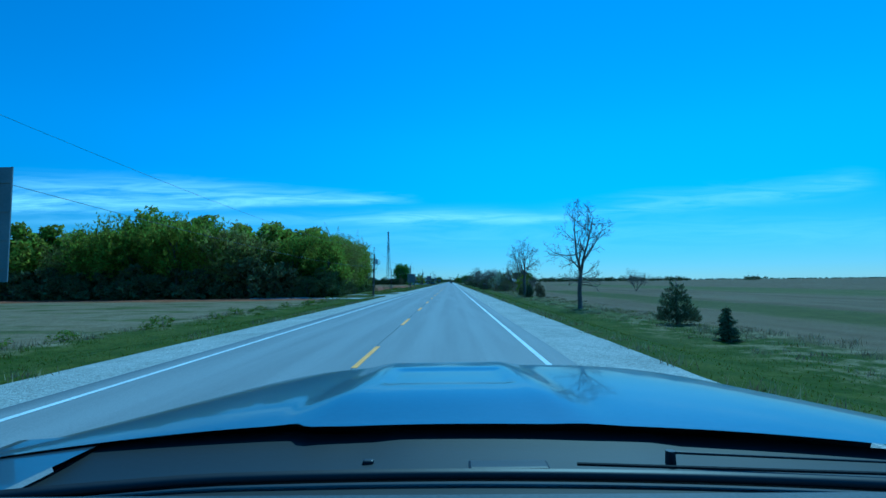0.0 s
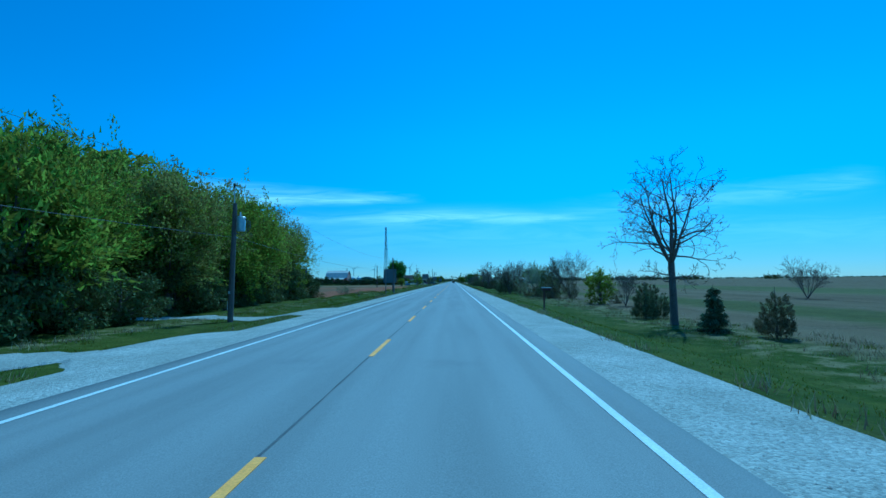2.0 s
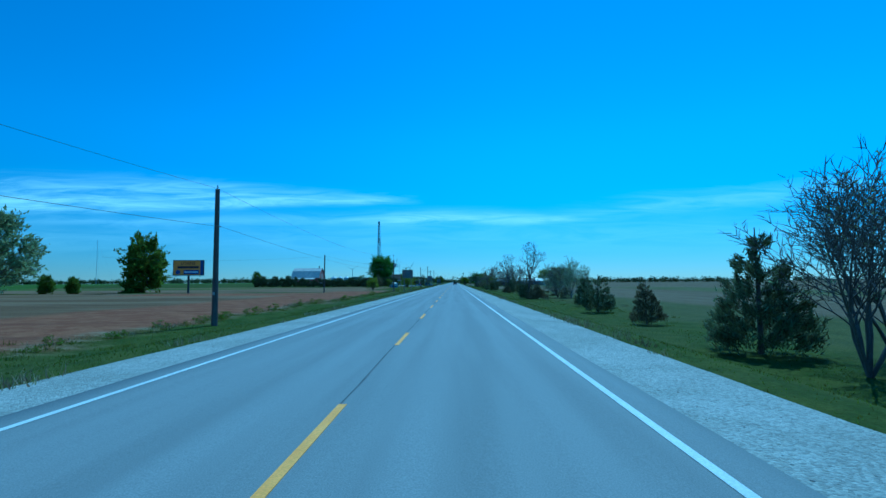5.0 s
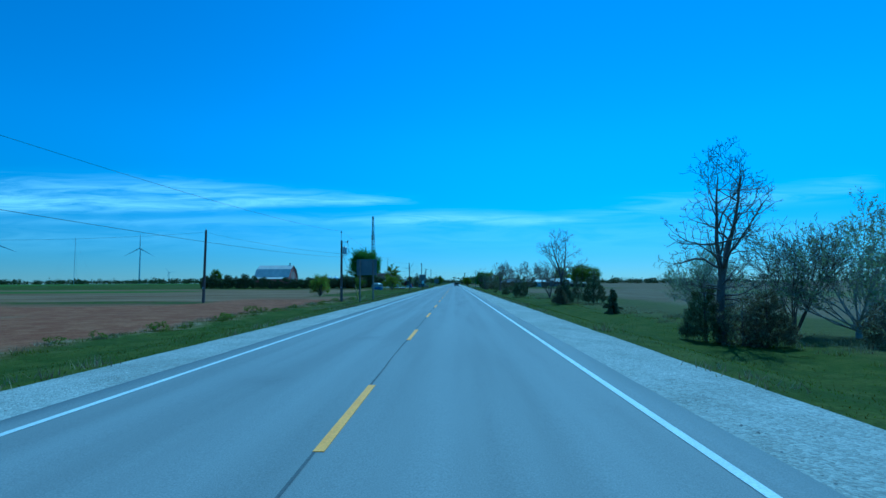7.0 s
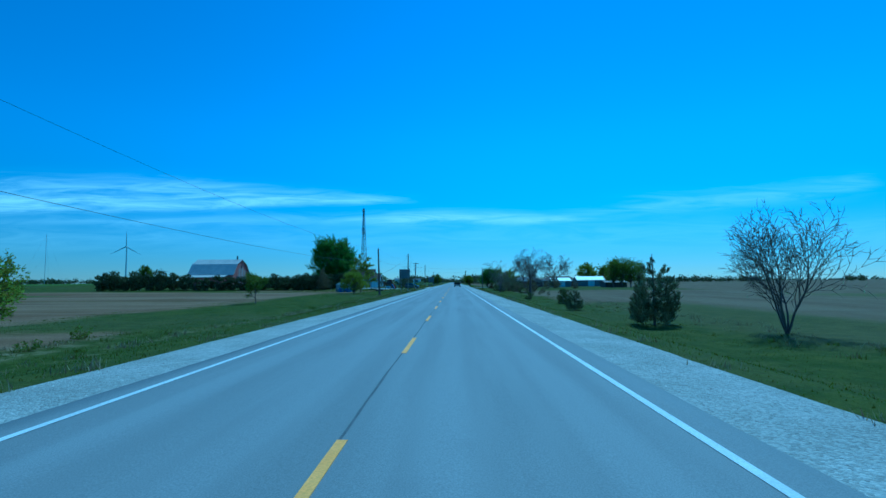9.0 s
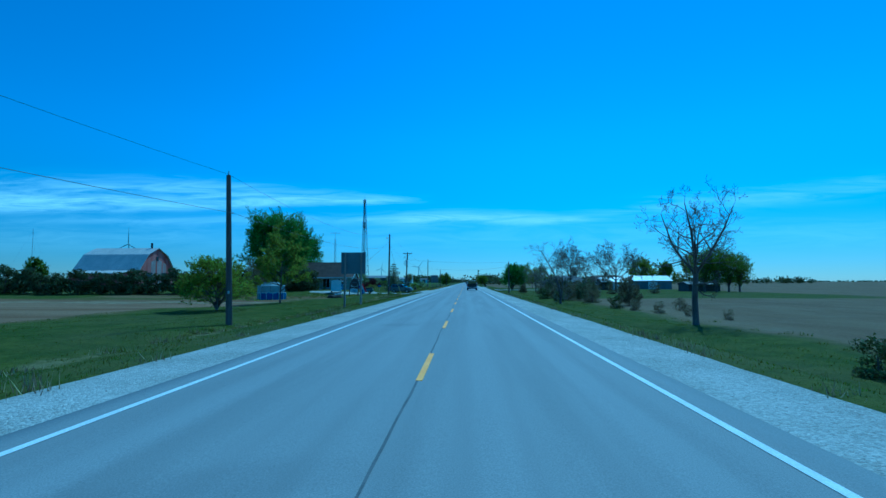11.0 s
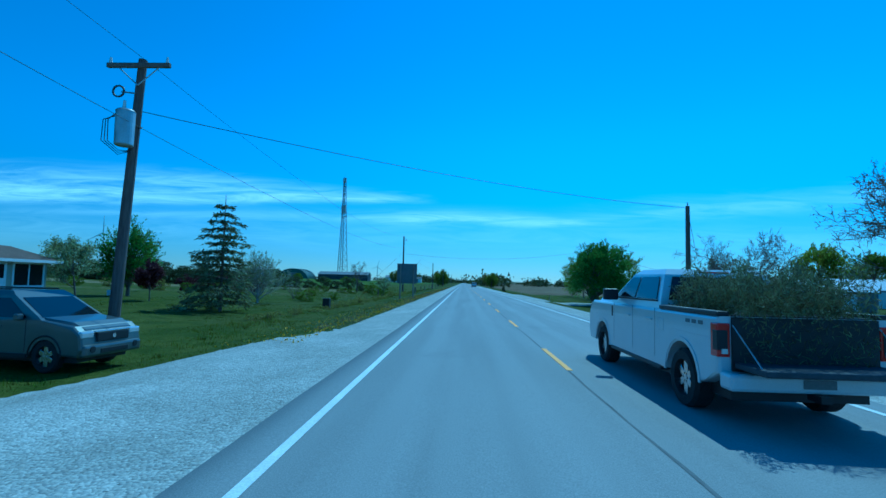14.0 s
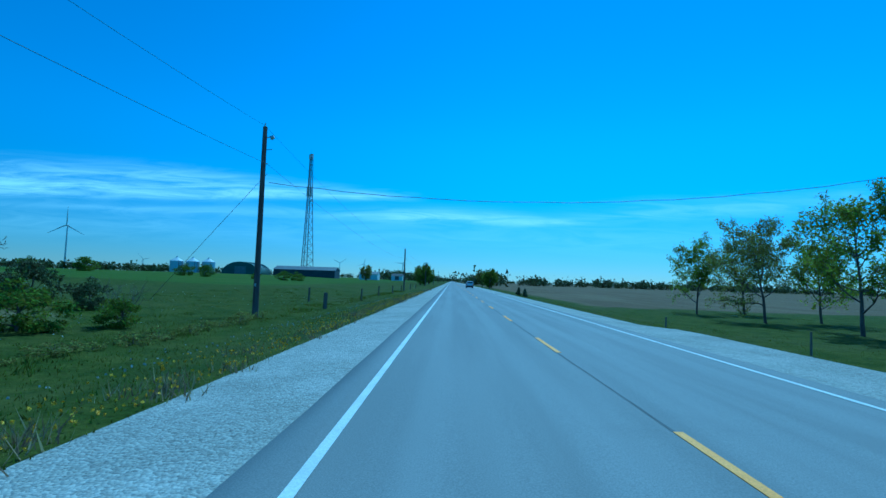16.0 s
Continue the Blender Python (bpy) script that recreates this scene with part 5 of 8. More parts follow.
    for i, (x, y, h) in enumerate(((-12.5, 632.0, 8.5), (-15.0, 645.0, 8.0), (-17.0, 668.0, 7.5), (-14.0, 690.0, 7.5), (-45.0, 690.0, 8.0), (12.5, 640.0, 8.0), (14.5, 655.0, 7.0), (12.0, 680.0, 8.5), (16.0, 705.0, 7.0))):
        plant("roadside_tree", (far[0], mesh_copy(far[1], LEAF_OLIVE) if i % 3 == 1 else far[1]), x, y, "leafy tree close beside the far road", "tree", "trees beside the far road", i * 1.1, h / 9.0)


LEAF_PURPLE = surface("leaf_purple", (0.075, 0.03, 0.035), (0.11, 0.045, 0.05), 0.5, 9, 0.65, 0, grain=0.2, vary="island", amount=0.35, leaf=0.2, spec=0.12)
_copies = {}


def mesh_copy(me, mat):
    """The same mesh in another material, made once."""
    key = (me.name, mat.name)
    if key not in _copies:
        c = me.copy()
        c.name = me.name.split(".")[0]
        c.materials[0] = mat
        _copies[key] = c
    return _copies[key]


def build_far_woods():
    """Tree lines at the horizon: clumps of coarse leaves, too far to count."""
    rng = np.random.default_rng(77)
    rows = []

    def line(x0, y0, x1, y1, n, h0, h1):
        for _ in range(int(n * 1.8)):
            s = rng.random()
            rows.append((x0 + (x1 - x0) * s + rng.normal(0, 8), y0 + (y1 - y0) * s + rng.normal(0, 12), rng.uniform(h0, h1)))

    line(-1600, 1500, -150, 1750, 230, 7, 13)
    line(-900, 980, -330, 1150, 70, 6, 10)
    line(-420, 830, -170, 880, 36, 5, 8)
    line(-70, 900, -20, 1500, 60, 7, 11)
    line(18, 760, 60, 1500, 70, 7, 11)
    line(60, 960, 480, 1020, 90, 6, 10)
    line(200, 2300, 2600, 2700, 260, 5, 8)
    line(575, 985, 635, 1010, 7, 6, 10)
    line(1250, 1000, 1330, 1000, 6, 5, 8)
    line(300, 1600, 520, 1650, 24, 6, 10)
    line(-2400, 700, -1300, 1300, 110, 7, 12)
    line(-30, 2300, 30, 2600, 50, 8, 12)
    line(-200, 2500, 300, 2700, 90, 8, 14)
    pts = []
    for x, y, h in rows:
        n = 40
        g = rng.normal(0, 1, (n, 3)) * np.array((h * 0.30, h * 0.30, h * 0.24)) + np.array((x, y, ground_z(x, y) + h * 0.48))
        g[:, 2] = np.maximum(g[:, 2], ground_z(x, y) + 0.2)
        pts.append(g)
    pts = np.concatenate(pts)
    v, f = leaves(rng, pts, 1.3, 0.7, tri=True)
    ob = new("far_woods", mesh_np("far_woods", v, f, LEAF_SHADE))
    tagged(ob, "distant dark green tree lines along the horizon", "woods", kind="stuff")


def inside(poly, x, y):
    """Which of the points lie within an outline."""
    hit = np.zeros(len(x), bool)
    for (xa, ya), (xb, yb) in zip(poly, poly[1:] + poly[:1]):
        cross = ((ya > y) != (yb > y)) & (x < (xb - xa) * (y - ya) / (yb - ya + 1e-12) + xa)
        hit ^= cross
    return hit


def build_grass():
    rng = np.random.default_rng(4)

    def blades(name, regions, h0, h1, width, mat, label, tuft=0.0):
        ps = []
        for x0, x1, y0, y1, n in regions:
            if tuft:
                m = max(1, n // 26)
                c = np.stack([rng.uniform(x0, x1, m), rng.uniform(y0, y1, m)], 1)
                p = np.repeat(c, 26, 0) + rng.normal(0, tuft, (m * 26, 2))
            else:
                p = np.stack([rng.uniform(x0, x1, n), rng.uniform(y0, y1, n)], 1)
            ps.append(p)
        p = np.concatenate(ps)
        for d in DRIVES:
            p = p[~inside(d, p[:, 0], p[:, 1])]
        n = len(p)
        base = np.stack([p[:, 0], p[:, 1], H(p[:, 0], p[:, 1]) - 0.01], 1)
        a = rng.uniform(0, np.pi, n)
        side = np.stack([np.cos(a), np.sin(a), np.zeros(n)], 1) * (width * rng.uniform(0.6, 1.4, (n, 1)))
        hgt = rng.uniform(h0, h1, (n, 1)) * (0.7 + 0.6 * (0.5 + 0.5 * np.sin(p[:, :1] * 0.8 + p[:, 1:] * 0.35)))
        tip = base + np.concatenate([rng.normal(0, 0.35, (n, 2)) * hgt, hgt], 1)
        v = np.stack([base - side, base + side, tip], 1).reshape(-1, 3)
        ob = new(name, mesh_np(name, v, np.arange(n * 3).reshape(-1, 3), mat))
        tagged(ob, label, "grass", kind="stuff")

    verge = [(-13.2, -6.35, -5, 335, 64000), (-13.5, -6.45, 335, 520, 50000), (6.5, 13.5, -5, 380, 62000), (6.6, 14, 380, 540, 30000), (-24, -11.5, 402, 520, 14000), (-24, -13.2, 370, 500, 26000), (-24, -13.2, 262, 366, 22000), (13.5, 30, 375, 505, 16000)]
    blades("verge_grass", verge, 0.03, 0.075, 0.013, GRASS, "green mown roadside grass")
    tall = [(-13.4, -11.3, -5, 128, 5000), (-13.4, -12.0, 128, 262, 6000), (13.2, 16.8, -5, 375, 9000), (-11.2, -10.0, 255, 420, 4000), (-44, -17, 369, 386, 9000), (-24, -13.5, 402, 520, 4000), (-12.8, -11.4, 405, 540, 9000), (-15.5, -10.2, 104, 150, 9000), (-14.5, -7.8, 85, 128, 5000)]
    blades("tall_grass", tall, 0.06, 0.20, 0.012, GRASS, "taller tufts of green grass along the ditch", 0.16)
    dry = [(12.2, 17.5, 0, 135, 15000), (-13.9, -12.4, 0, 262, 9000), (14, 19, 180, 300, 6000), (-10.8, -10.0, 225, 385, 4000), (-7.5, -6.4, 395, 540, 6000), (6.45, 6.9, 0, 380, 5000), (-6.8, -6.35, 0, 330, 5000)]
    blades("dry_grass", dry, 0.08, 0.28, 0.011, GRASS_DRY, "bleached dead grass tufts at the field edge", 0.2)

    def heads(name, n, x0, x1, y0, y1, s, mat, label):
        x = np.where(rng.random(n) < 0.6, x1 - np.abs(rng.normal(0, 0.5, n)), rng.uniform(x0, x1, n))
        y = rng.uniform(y0, y1, n)
        p = np.stack([x, y, H(x, y) + rng.uniform(0.05, 0.14, n)], 1)
        v, f = leaves(rng, np.repeat(p, 4, 0), s, 0.9, up=1.0)
        tagged(new(name, mesh_np(name, v, f, mat)), label, "flower", kind="stuff")

    heads("dandelions", 2600, -9.0, -6.5, 400, 520, 0.028, DANDELION, "yellow dandelions along the gravel edge")
    heads("garden_flowers", 420, -44, -17, 371, 386, 0.035, DANDELION, "yellow flowers in the farm garden")
    heads("seed_heads", 420, -26, -9, 440, 500, 0.025, SEED_HEAD, "white dandelion clocks in the grass")
    heads("garden_blossom", 500, -44, -17, 382, 387, 0.03, SEED_HEAD, "white flowers in the farm garden")
    # loose stones on the shoulders
    n = 11000
    s = np.where(rng.random(n) < 0.5, -1, 1)
    x = s * rng.uniform(4.45, 6.9, n)
    y = rng.uniform(0, 520, n)
    p = np.stack([x, y, H(x, y) - 0.02], 1)
    r = rng.uniform(0.008, 0.024, (n, 1))
    ax = np.eye(3)
    oct_v = np.stack([p + ax[0] * r * 1.3, p + ax[1] * r * 1.2, p - ax[0] * r, p - ax[1] * r * 1.1, p + ax[2] * r * 0.9], 1).reshape(-1, 3)
    i = np.arange(n)[:, None] * 5
    f = np.concatenate([i + np.array([[a, b, 4]]) for a, b in ((0, 1), (1, 2), (2, 3), (3, 0))])
    tagged(new("loose_stones", mesh_np("loose_stones", oct_v, f, STONE)), "loose pale stones scattered over the shoulders", "stones", kind="stuff")


build_far_woods()
build_woods()
build_right_row()
build_left_row()
build_grass()


# ---------------------------------------------------------------- roadside signs, poles, wires
def gz(x, y, dz=0.0):
    return Matrix.Translation((x, y, ground_z(x, y) + dz))


def road_sign(x0, x1, y, zb, zt, label):
    """A large sign seen from behind: sheet with folded rim, rails across it and two timber posts."""
    xc = (x0 + x1) / 2
    g = ground_z(xc, y)
    e = thing("road_sign", Matrix.Translation((xc, y, g)), label, "sign", "roadside signs seen from behind")
    w, b, t = (x1 - x0) / 2, zb - g, zt - g
    panel = part("panel", box(-w, w, 0.075, 0.10, b, t, 0.004), PANEL_GREY, e)
    for s in (-1, 1):
        part("rim", box(s * w - 0.02, s * w + 0.02, 0.05, 0.075, b, t), PANEL_GREY, panel)
    for k in range(4):
        z = b + (t - b) * (0.12 + 0.25 * k)
        part("rail", box(-w + 0.02, w - 0.02, 0.05, 0.073, z - 0.03, z + 0.03), PANEL_GREY, panel)
    for s in (-1, 1):
        dx = 0.02 * s
        post = prism([(s * w * 0.66 - 0.075 + dx, -0.4), (s * w * 0.66 + 0.075 + dx, -0.4), (s * w * 0.66 + 0.07, t - 0.06), (s * w * 0.66 - 0.07, t - 0.06)], -0.09, 0.045, "y", 0.008)
        post = part("post", post, WOOD_POST, e, "weathered square timber post")
        for z in (b + 0.25, t - 0.3):
            part("bolt", rod((s * w * 0.66, -0.105, z), (s * w * 0.66, -0.085, z), 0.02), STEEL, post)
    return e


road_sign(-10.28, -7.54, 10.1, 1.66, 4.12, "large grey road sign on timber posts at a field edge")
road_sign(-10.5, -8.3, 139.05, 1.38, 3.8, "grey road sign on two posts beside a ploughed field")
road_sign(-10.1, -7.8, 241.15, 2.5, 4.34, "raised grey road sign beside a utility pole")
road_sign(-10.0, -7.9, 340.05, 2.3, 4.16, "grey road sign on the grass before the farmhouse")
road_sign(-9.5, -7.3, 441.8, 1.34, 3.58, "dark grey road sign with a low panel on the grass")


def letters(text, size, mat, parent, m, name="lettering"):
    """Flat built-in lettering turned into a mesh, as a part."""
    c = bpy.data.curves.new(name, "FONT")
    c.body, c.size, c.extrude, c.align_x, c.align_y = text, size, 0.004, "CENTER", "CENTER"
    tmp = bpy.data.objects.new(name, c)
    scene.collection.objects.link(tmp)
    me = bpy.data.meshes.new_from_object(tmp.evaluated_get(bpy.context.evaluated_depsgraph_get()))
    bpy.data.objects.remove(tmp)
    bpy.data.curves.remove(c)
    me.name = name
    me.materials.clear()
    me.materials.append(mat)
    ob = part(name, me, mat, parent)
    ob.matrix_basis = m
    return ob


ORANGE = surface("poster_orange", (0.62, 0.27, 0.03), (0.72, 0.36, 0.05), 1.0, 20, 0.6, 0, grain=0.06)
POSTER_BLUE = paint("poster_blue", (0.03, 0.06, 0.22), 0.5)
INK = paint("ink", (0.02, 0.02, 0.03), 0.6)


def billboard():
    e = thing("billboard", gz(-57.4, 238.8) @ Matrix.Rotation(radians(6), 4, "Z"), "orange advertising billboard with dark lettering on one steel column", "billboard")
    part("column", rod((0, 0.1, -0.4), (0, 0.1, 4.0), 0.22, sides=16), DARK_STEEL, e)
    frame_ = part("frame", box(-3.3, 3.3, -0.1, 0.25, 3.95, 7.35, 0.03), DARK_STEEL, e)
    part("poster", box(-3.15, 2.55, -0.125, -0.103, 4.1, 7.2), ORANGE, frame_, "orange printed poster")
    part("side_band", box(2.56, 3.15, -0.125, -0.103, 4.1, 7.2), POSTER_BLUE, frame_)
    part("text_band", box(-1.0, 2.3, -0.132, -0.126, 4.25, 5.15), POSTER_BLUE, frame_)
    part("text_bar", box(-0.8, 2.1, -0.139, -0.133, 4.55, 4.85), TRIM, frame_)
    part("text_bar", box(-2.3, 2.2, -0.132, -0.126, 5.5, 6.0), INK, frame_)
    part("badge", rod((-2.2, -0.126, 4.7), (-2.2, -0.134, 4.7), 0.5, sides=20), POSTER_BLUE, frame_)
    letters("LOANS", 0.95, INK, frame_, Matrix.Translation((-0.1, -0.13, 6.6)) @ Matrix.Rotation(radians(90), 4, "X"))
    part("catwalk", box(-4.0, 4.0, -1.0, -0.15, 3.8, 3.88), STEEL, e)
    for x in (-2.6, 0, 2.6):
        part("bracket", rod((x, -0.9, 3.83), (x, 0.1, 3.7), 0.05), DARK_STEEL, e)
    for x in (-1.6, 1.6):
        part("floodlight", box(x - 0.25, x + 0.25, -1.2, -0.95, 3.75, 3.9, 0.02), STEEL, e)


billboard()


def utility_pole(x, y, top, lean=0.0, arm=False, can="", lamp=0.0, bracket=False, pin=False, label="weathered wooden utility pole"):
    """A tapered pole with insulators, and as given a crossarm, a transformer can (on the 'east' or 'front' side), a lamp to one side, a cutout bracket or a steel pin on top."""
    g = ground_z(x, y)
    h = top - g
    e = thing("utility_pole", Matrix.Translation((x, y, g)), label, "utility pole", "utility poles along the road")
    part("pole", rod((0, 0, -0.5), Vector((lean, 0, h)), 0.165, 0.115, 14), WOOD_POLE, e)
    part("tag", box(-0.05, 0.05, -0.175, -0.165, 1.6, 1.75), STEEL, e)
    part("ground_lead", rod((0.155, -0.03, 0.05), (lean + 0.11, -0.03, h - 0.5), 0.012, sides=5), WIRE, e)
    if arm:
        a = part("crossarm", box(lean - 0.92, lean + 0.92, -0.22, -0.11, h - 0.30, h - 0.17, 0.012), WOOD_POLE, e)
        for dx in (-0.83, 0.83):
            part("insulator", rod((lean + dx, -0.165, h - 0.17), (lean + dx, -0.165, h + 0.0), 0.05, 0.03), TRIM, a)
        for q in (-1, 1):
            part("brace", rod((lean + q * 0.6, -0.15, h - 0.28), (lean * 0.95, -0.13, h - 0.80), 0.02, sides=6), STEEL, a)
    elif pin:
        p = part("top_pin", rod((lean - 0.04, 0, h - 0.3), (lean - 0.04, 0, h + 0.95), 0.032, 0.028, 8), STEEL, e)
        for q, r in ((0.95, 0.06), (1.04, 0.075), (1.13, 0.05)):
            part("insulator", rod((lean - 0.04, 0, h + q - 0.04), (lean - 0.04, 0, h + q + 0.05), r, r * 0.6, 12), BLACK, p)
    else:
        part("insulator", rod((lean, 0, h), (lean, 0, h + 0.22), 0.05, 0.03), TRIM, e)
    part("neutral_bracket", rod((lean * 0.7, 0, h - 2.0), (lean * 0.7 + 0.24, 0, h - 2.0), 0.03), STEEL, e)
    if bracket:
        b = part("bracket_arm", rod((lean + 0.08, -0.05, h - 0.22), (lean + 0.72, -0.08, h - 0.16), 0.028, sides=8), STEEL, e)
        part("cutout", rod((lean + 0.70, -0.08, h - 0.34), (lean + 0.80, -0.08, h + 0.02), 0.055, 0.045, 10), BLACK, b)
        part("fuse_tube", rod((lean + 0.80, -0.08, h - 0.40), (lean + 0.84, -0.08, h - 0.72), 0.022, sides=6), BLACK, b)
        part("contact", rod((lean + 0.78, -0.08, h - 0.02), (lean + 0.94, -0.08, h - 0.08), 0.02, sides=6), STEEL, b)
    if can:
        cx, cy = (lean * 0.9 + 0.42, -0.06) if can == "east" else (lean * 0.88 - 0.08, -0.38)
        c0, c1 = (h - 1.62, h - 0.84) if can == "east" else (h - 2.60, h - 1.66)
        bm = rod((cx, cy, c0), (cx, cy, c1), 0.235, 0.245, 22)
        rod((cx, cy, c1), (cx, cy, c1 + 0.05), 0.255, 0.20, 22, bm)
        rod((cx, cy, c0 - 0.03), (cx, cy, c0), 0.20, 0.235, 22, bm)
        c = part("transformer", bm, STEEL, e, "pale grey transformer can")
        part("bushing", rod((cx - 0.05, cy, c1 + 0.05), (cx - 0.05, cy, c1 + 0.32), 0.055, 0.035), TRIM, c)
        for q in (0.2, 0.58):
            part("bracket", rod((lean * 0.9, 0, c0 + q), (cx, cy, c0 + q), 0.03, sides=6), DARK_STEEL, c)
        for k in range(3):
            q = -1 if can != "east" else 1
            pts = [Vector((cx + q * 0.2, cy - 0.05, c1 - 0.02 - 0.05 * k)), Vector((cx + q * (0.42 + 0.07 * k), cy - 0.1, c1 - 0.25)), Vector((cx + q * (0.40 + 0.09 * k), cy - 0.1, c0 + 0.1)), Vector((cx + q * 0.12, cy - 0.05, c0 - 0.16 - 0.06 * k)), Vector((lean * 0.8, -0.1, c0 - 0.1))]
            part("drop_lead", cable_mesh(pts, 0.013), WIRE, c)
        if can == "front":
            ring = [Vector((lean - 0.48 + 0.16 * math.cos(q), -0.25, h - 1.02 + 0.16 * math.sin(q))) for q in np.linspace(0, 6.3, 18)]
            part("coil_arm", rod((lean, -0.05, h - 1.02), (lean - 0.42, -0.22, h - 1.02), 0.025, sides=6), STEEL, e)
            part("wire_coil", cable_mesh(ring, 0.03), WIRE, e)
    if lamp:
        l = part("lamp_arm", rod((lean, 0, h - 0.62), (lean + lamp * 0.36, -0.05, h - 0.55), 0.025), STEEL, e)
        part("lamp_head", rod((lean + lamp * 0.34, -0.05, h - 0.62), (lean + lamp * 0.52, -0.05, h - 0.54), 0.12, 0.10, 14), STEEL, l)
        part("lower_bracket", rod((lean, -0.02, h - 1.25), (lean + lamp * 0.45, -0.02, h - 1.22), 0.022, sides=6), STEEL, e)
    return e


def cable_mesh(pts, r):
    """A thin round cable through points, as a mesh."""
    p = np.array([tuple(q) for q in pts])
    d = np.gradient(p, axis=0)
    d /= np.linalg.norm(d, axis=1, keepdims=True)
    ref = np.array((0, 0, 1.0)) if abs(d[len(d) // 2, 2]) < 0.8 else np.array((1.0, 0.3, 0))
    u = np.cross(d, ref)
    u /= np.linalg.norm(u, axis=1, keepdims=True)
    w = np.cross(d, u)
    ring = np.stack([p + u * r, p + w * r, p - u * r, p - w * r], 1)
    n = len(p)
    i = np.arange(n - 1)[:, None] * 4
    f = np.concatenate([np.concatenate([i + k, i + (k + 1) % 4, i + 4 + (k + 1) % 4, i + 4 + k], 1) for k in range(4)])
    return mesh_np("cable", ring.reshape(-1, 3), f, WIRE)


def wire(p, q, sag, r=0.010, label="thin dark overhead wire between utility poles", jag=0.0):
    p, q = Vector(p), Vector(q)
    pts = [p.lerp(q, s) - Vector((0, 0, 4 * sag * s * (1 - s) + jag * math.sin(s * 60) * math.sin(s * 23))) for s in np.linspace(0, 1, 26)]
    ob = new("overhead_wire", cable_mesh(pts, r))
    tagged(ob, label, "wire", "overhead wires")


LINE = [(-11.6, -78.0, 7.3, 0.0, {}), (-11.4, 2.0, 7.2, 0.0, {}), (-10.95, 80.4, 6.2, 0.18, {"can": "east", "pin": True}), (-11.1, 157.2, 6.6, 0.0, {}), (-12.25, 242.8, 6.7, -0.05, {"can": "east", "bracket": True, "pin": True}), (-11.4, 323.0, 7.2, -0.25, {}),
        (-12.0, 379.0, 9.5, 0.12, {"lamp": -1.0}), (-11.8, 400.15, 7.78, 0.42, {"arm": True, "can": "front"}), (-12.75, 473.1, 9.5, 0.0, {"lamp": 1.0}), (-12.0, 545.0, 7.7, 0.0, {}), (-12.0, 625.0, 8.0, 0.0, {"arm": True}), (-12.0, 705.0, 8.0, 0.0, {}), (-12.0, 790.0, 8.0, 0.0, {})]
for x, y, top, lean, kw in LINE:
    utility_pole(x, y, top, lean, **kw)
for a, b in zip(LINE[:-1], LINE[1:]):
    long_span = b[1] - a[1] > 50
    za, zb = (q[2] + (1.12 if "pin" in q[4] else 0.05) for q in (a, b))
    wire((a[0] + a[3], a[1], za), (b[0] + b[3], b[1], zb), 1.35 if long_span else 0.15, 0.008)
    wire((a[0] + 0.2 + a[3] * 0.7, a[1], a[2] - 2.0), (b[0] + 0.2 + b[3] * 0.7, b[1], b[2] - 2.0), 0.95 if long_span else 0.2, 0.009)
utility_pole(-27.4, 239.8, 7.75, 0.1, label="plain wooden pole standing in the ploughed field")
wire((-27.3, 239.8, 7.5), (-12.25, 242.8, 5.1), 0.3)
wire((-27.3, 239.8, 7.5), (-75.0, 236.0, 7.5), 0.9)
utility_pole(20.6, 472.8, 7.9, 0.0, label="wooden service pole on the lawn by young trees")
wire((-12.4, 473.1, 6.5), (20.6, 472.8, 7.75), 1.25, 0.015, "twisted service cable across the road", 0.03)
utility_pole(11.1, 416.0, 6.4, 0.0, label="short wooden service pole on the grass verge")
wire((-11.5, 400.15, 6.3), (11.1, 416.0, 6.3), 0.4, 0.012, "service cable across the road")
wire((11.1, 416.0, 6.2), (27, 447.5, 2.6), 0.4, 0.016, "service cable to the bungalow")
wire((20.6, 472.8, 7.7), (30, 456, 3.0), 0.4, 0.02, "service cable to the house")
wire((-11.9, 379.0, 8.4), (-24.5, 405, 4.0), 0.5, 0.016, "service cable to the farmhouse")
wire((-12.5, 473.1, 7.0), (-20.5, 476.5, ground_z(-20.5, 476.5)), 0.0, 0.014, "steel guy wire of a utility pole")
wire((-12.2, 242.8, 5.1), (-9.9, 242.2, ground_z(-9.9, 242.2)), 0.0, 0.014, "steel guy wire of a utility pole")
wire((-11.9, 379.0, 8.0), (-9.6, 378.6, ground_z(-9.6, 378.6)), 0.0, 0.014, "steel guy wire of a utility pole")
YELLOW_GUARD = paint("guard_yellow", (0.72, 0.55, 0.10), 0.5)
for x, y, dx in ((-9.95, 242.2, -0.55), (-9.75, 378.6, -0.75)):
    ob = part("guy_guard", rod((0, 0, -0.1), (dx, 0.1, 2.0), 0.035, sides=10), YELLOW_GUARD, None)
    ob.matrix_basis = gz(x, y)
    tagged(ob, "pale yellow plastic guard leaning along a guy wire", "guy guard", "guy guards")


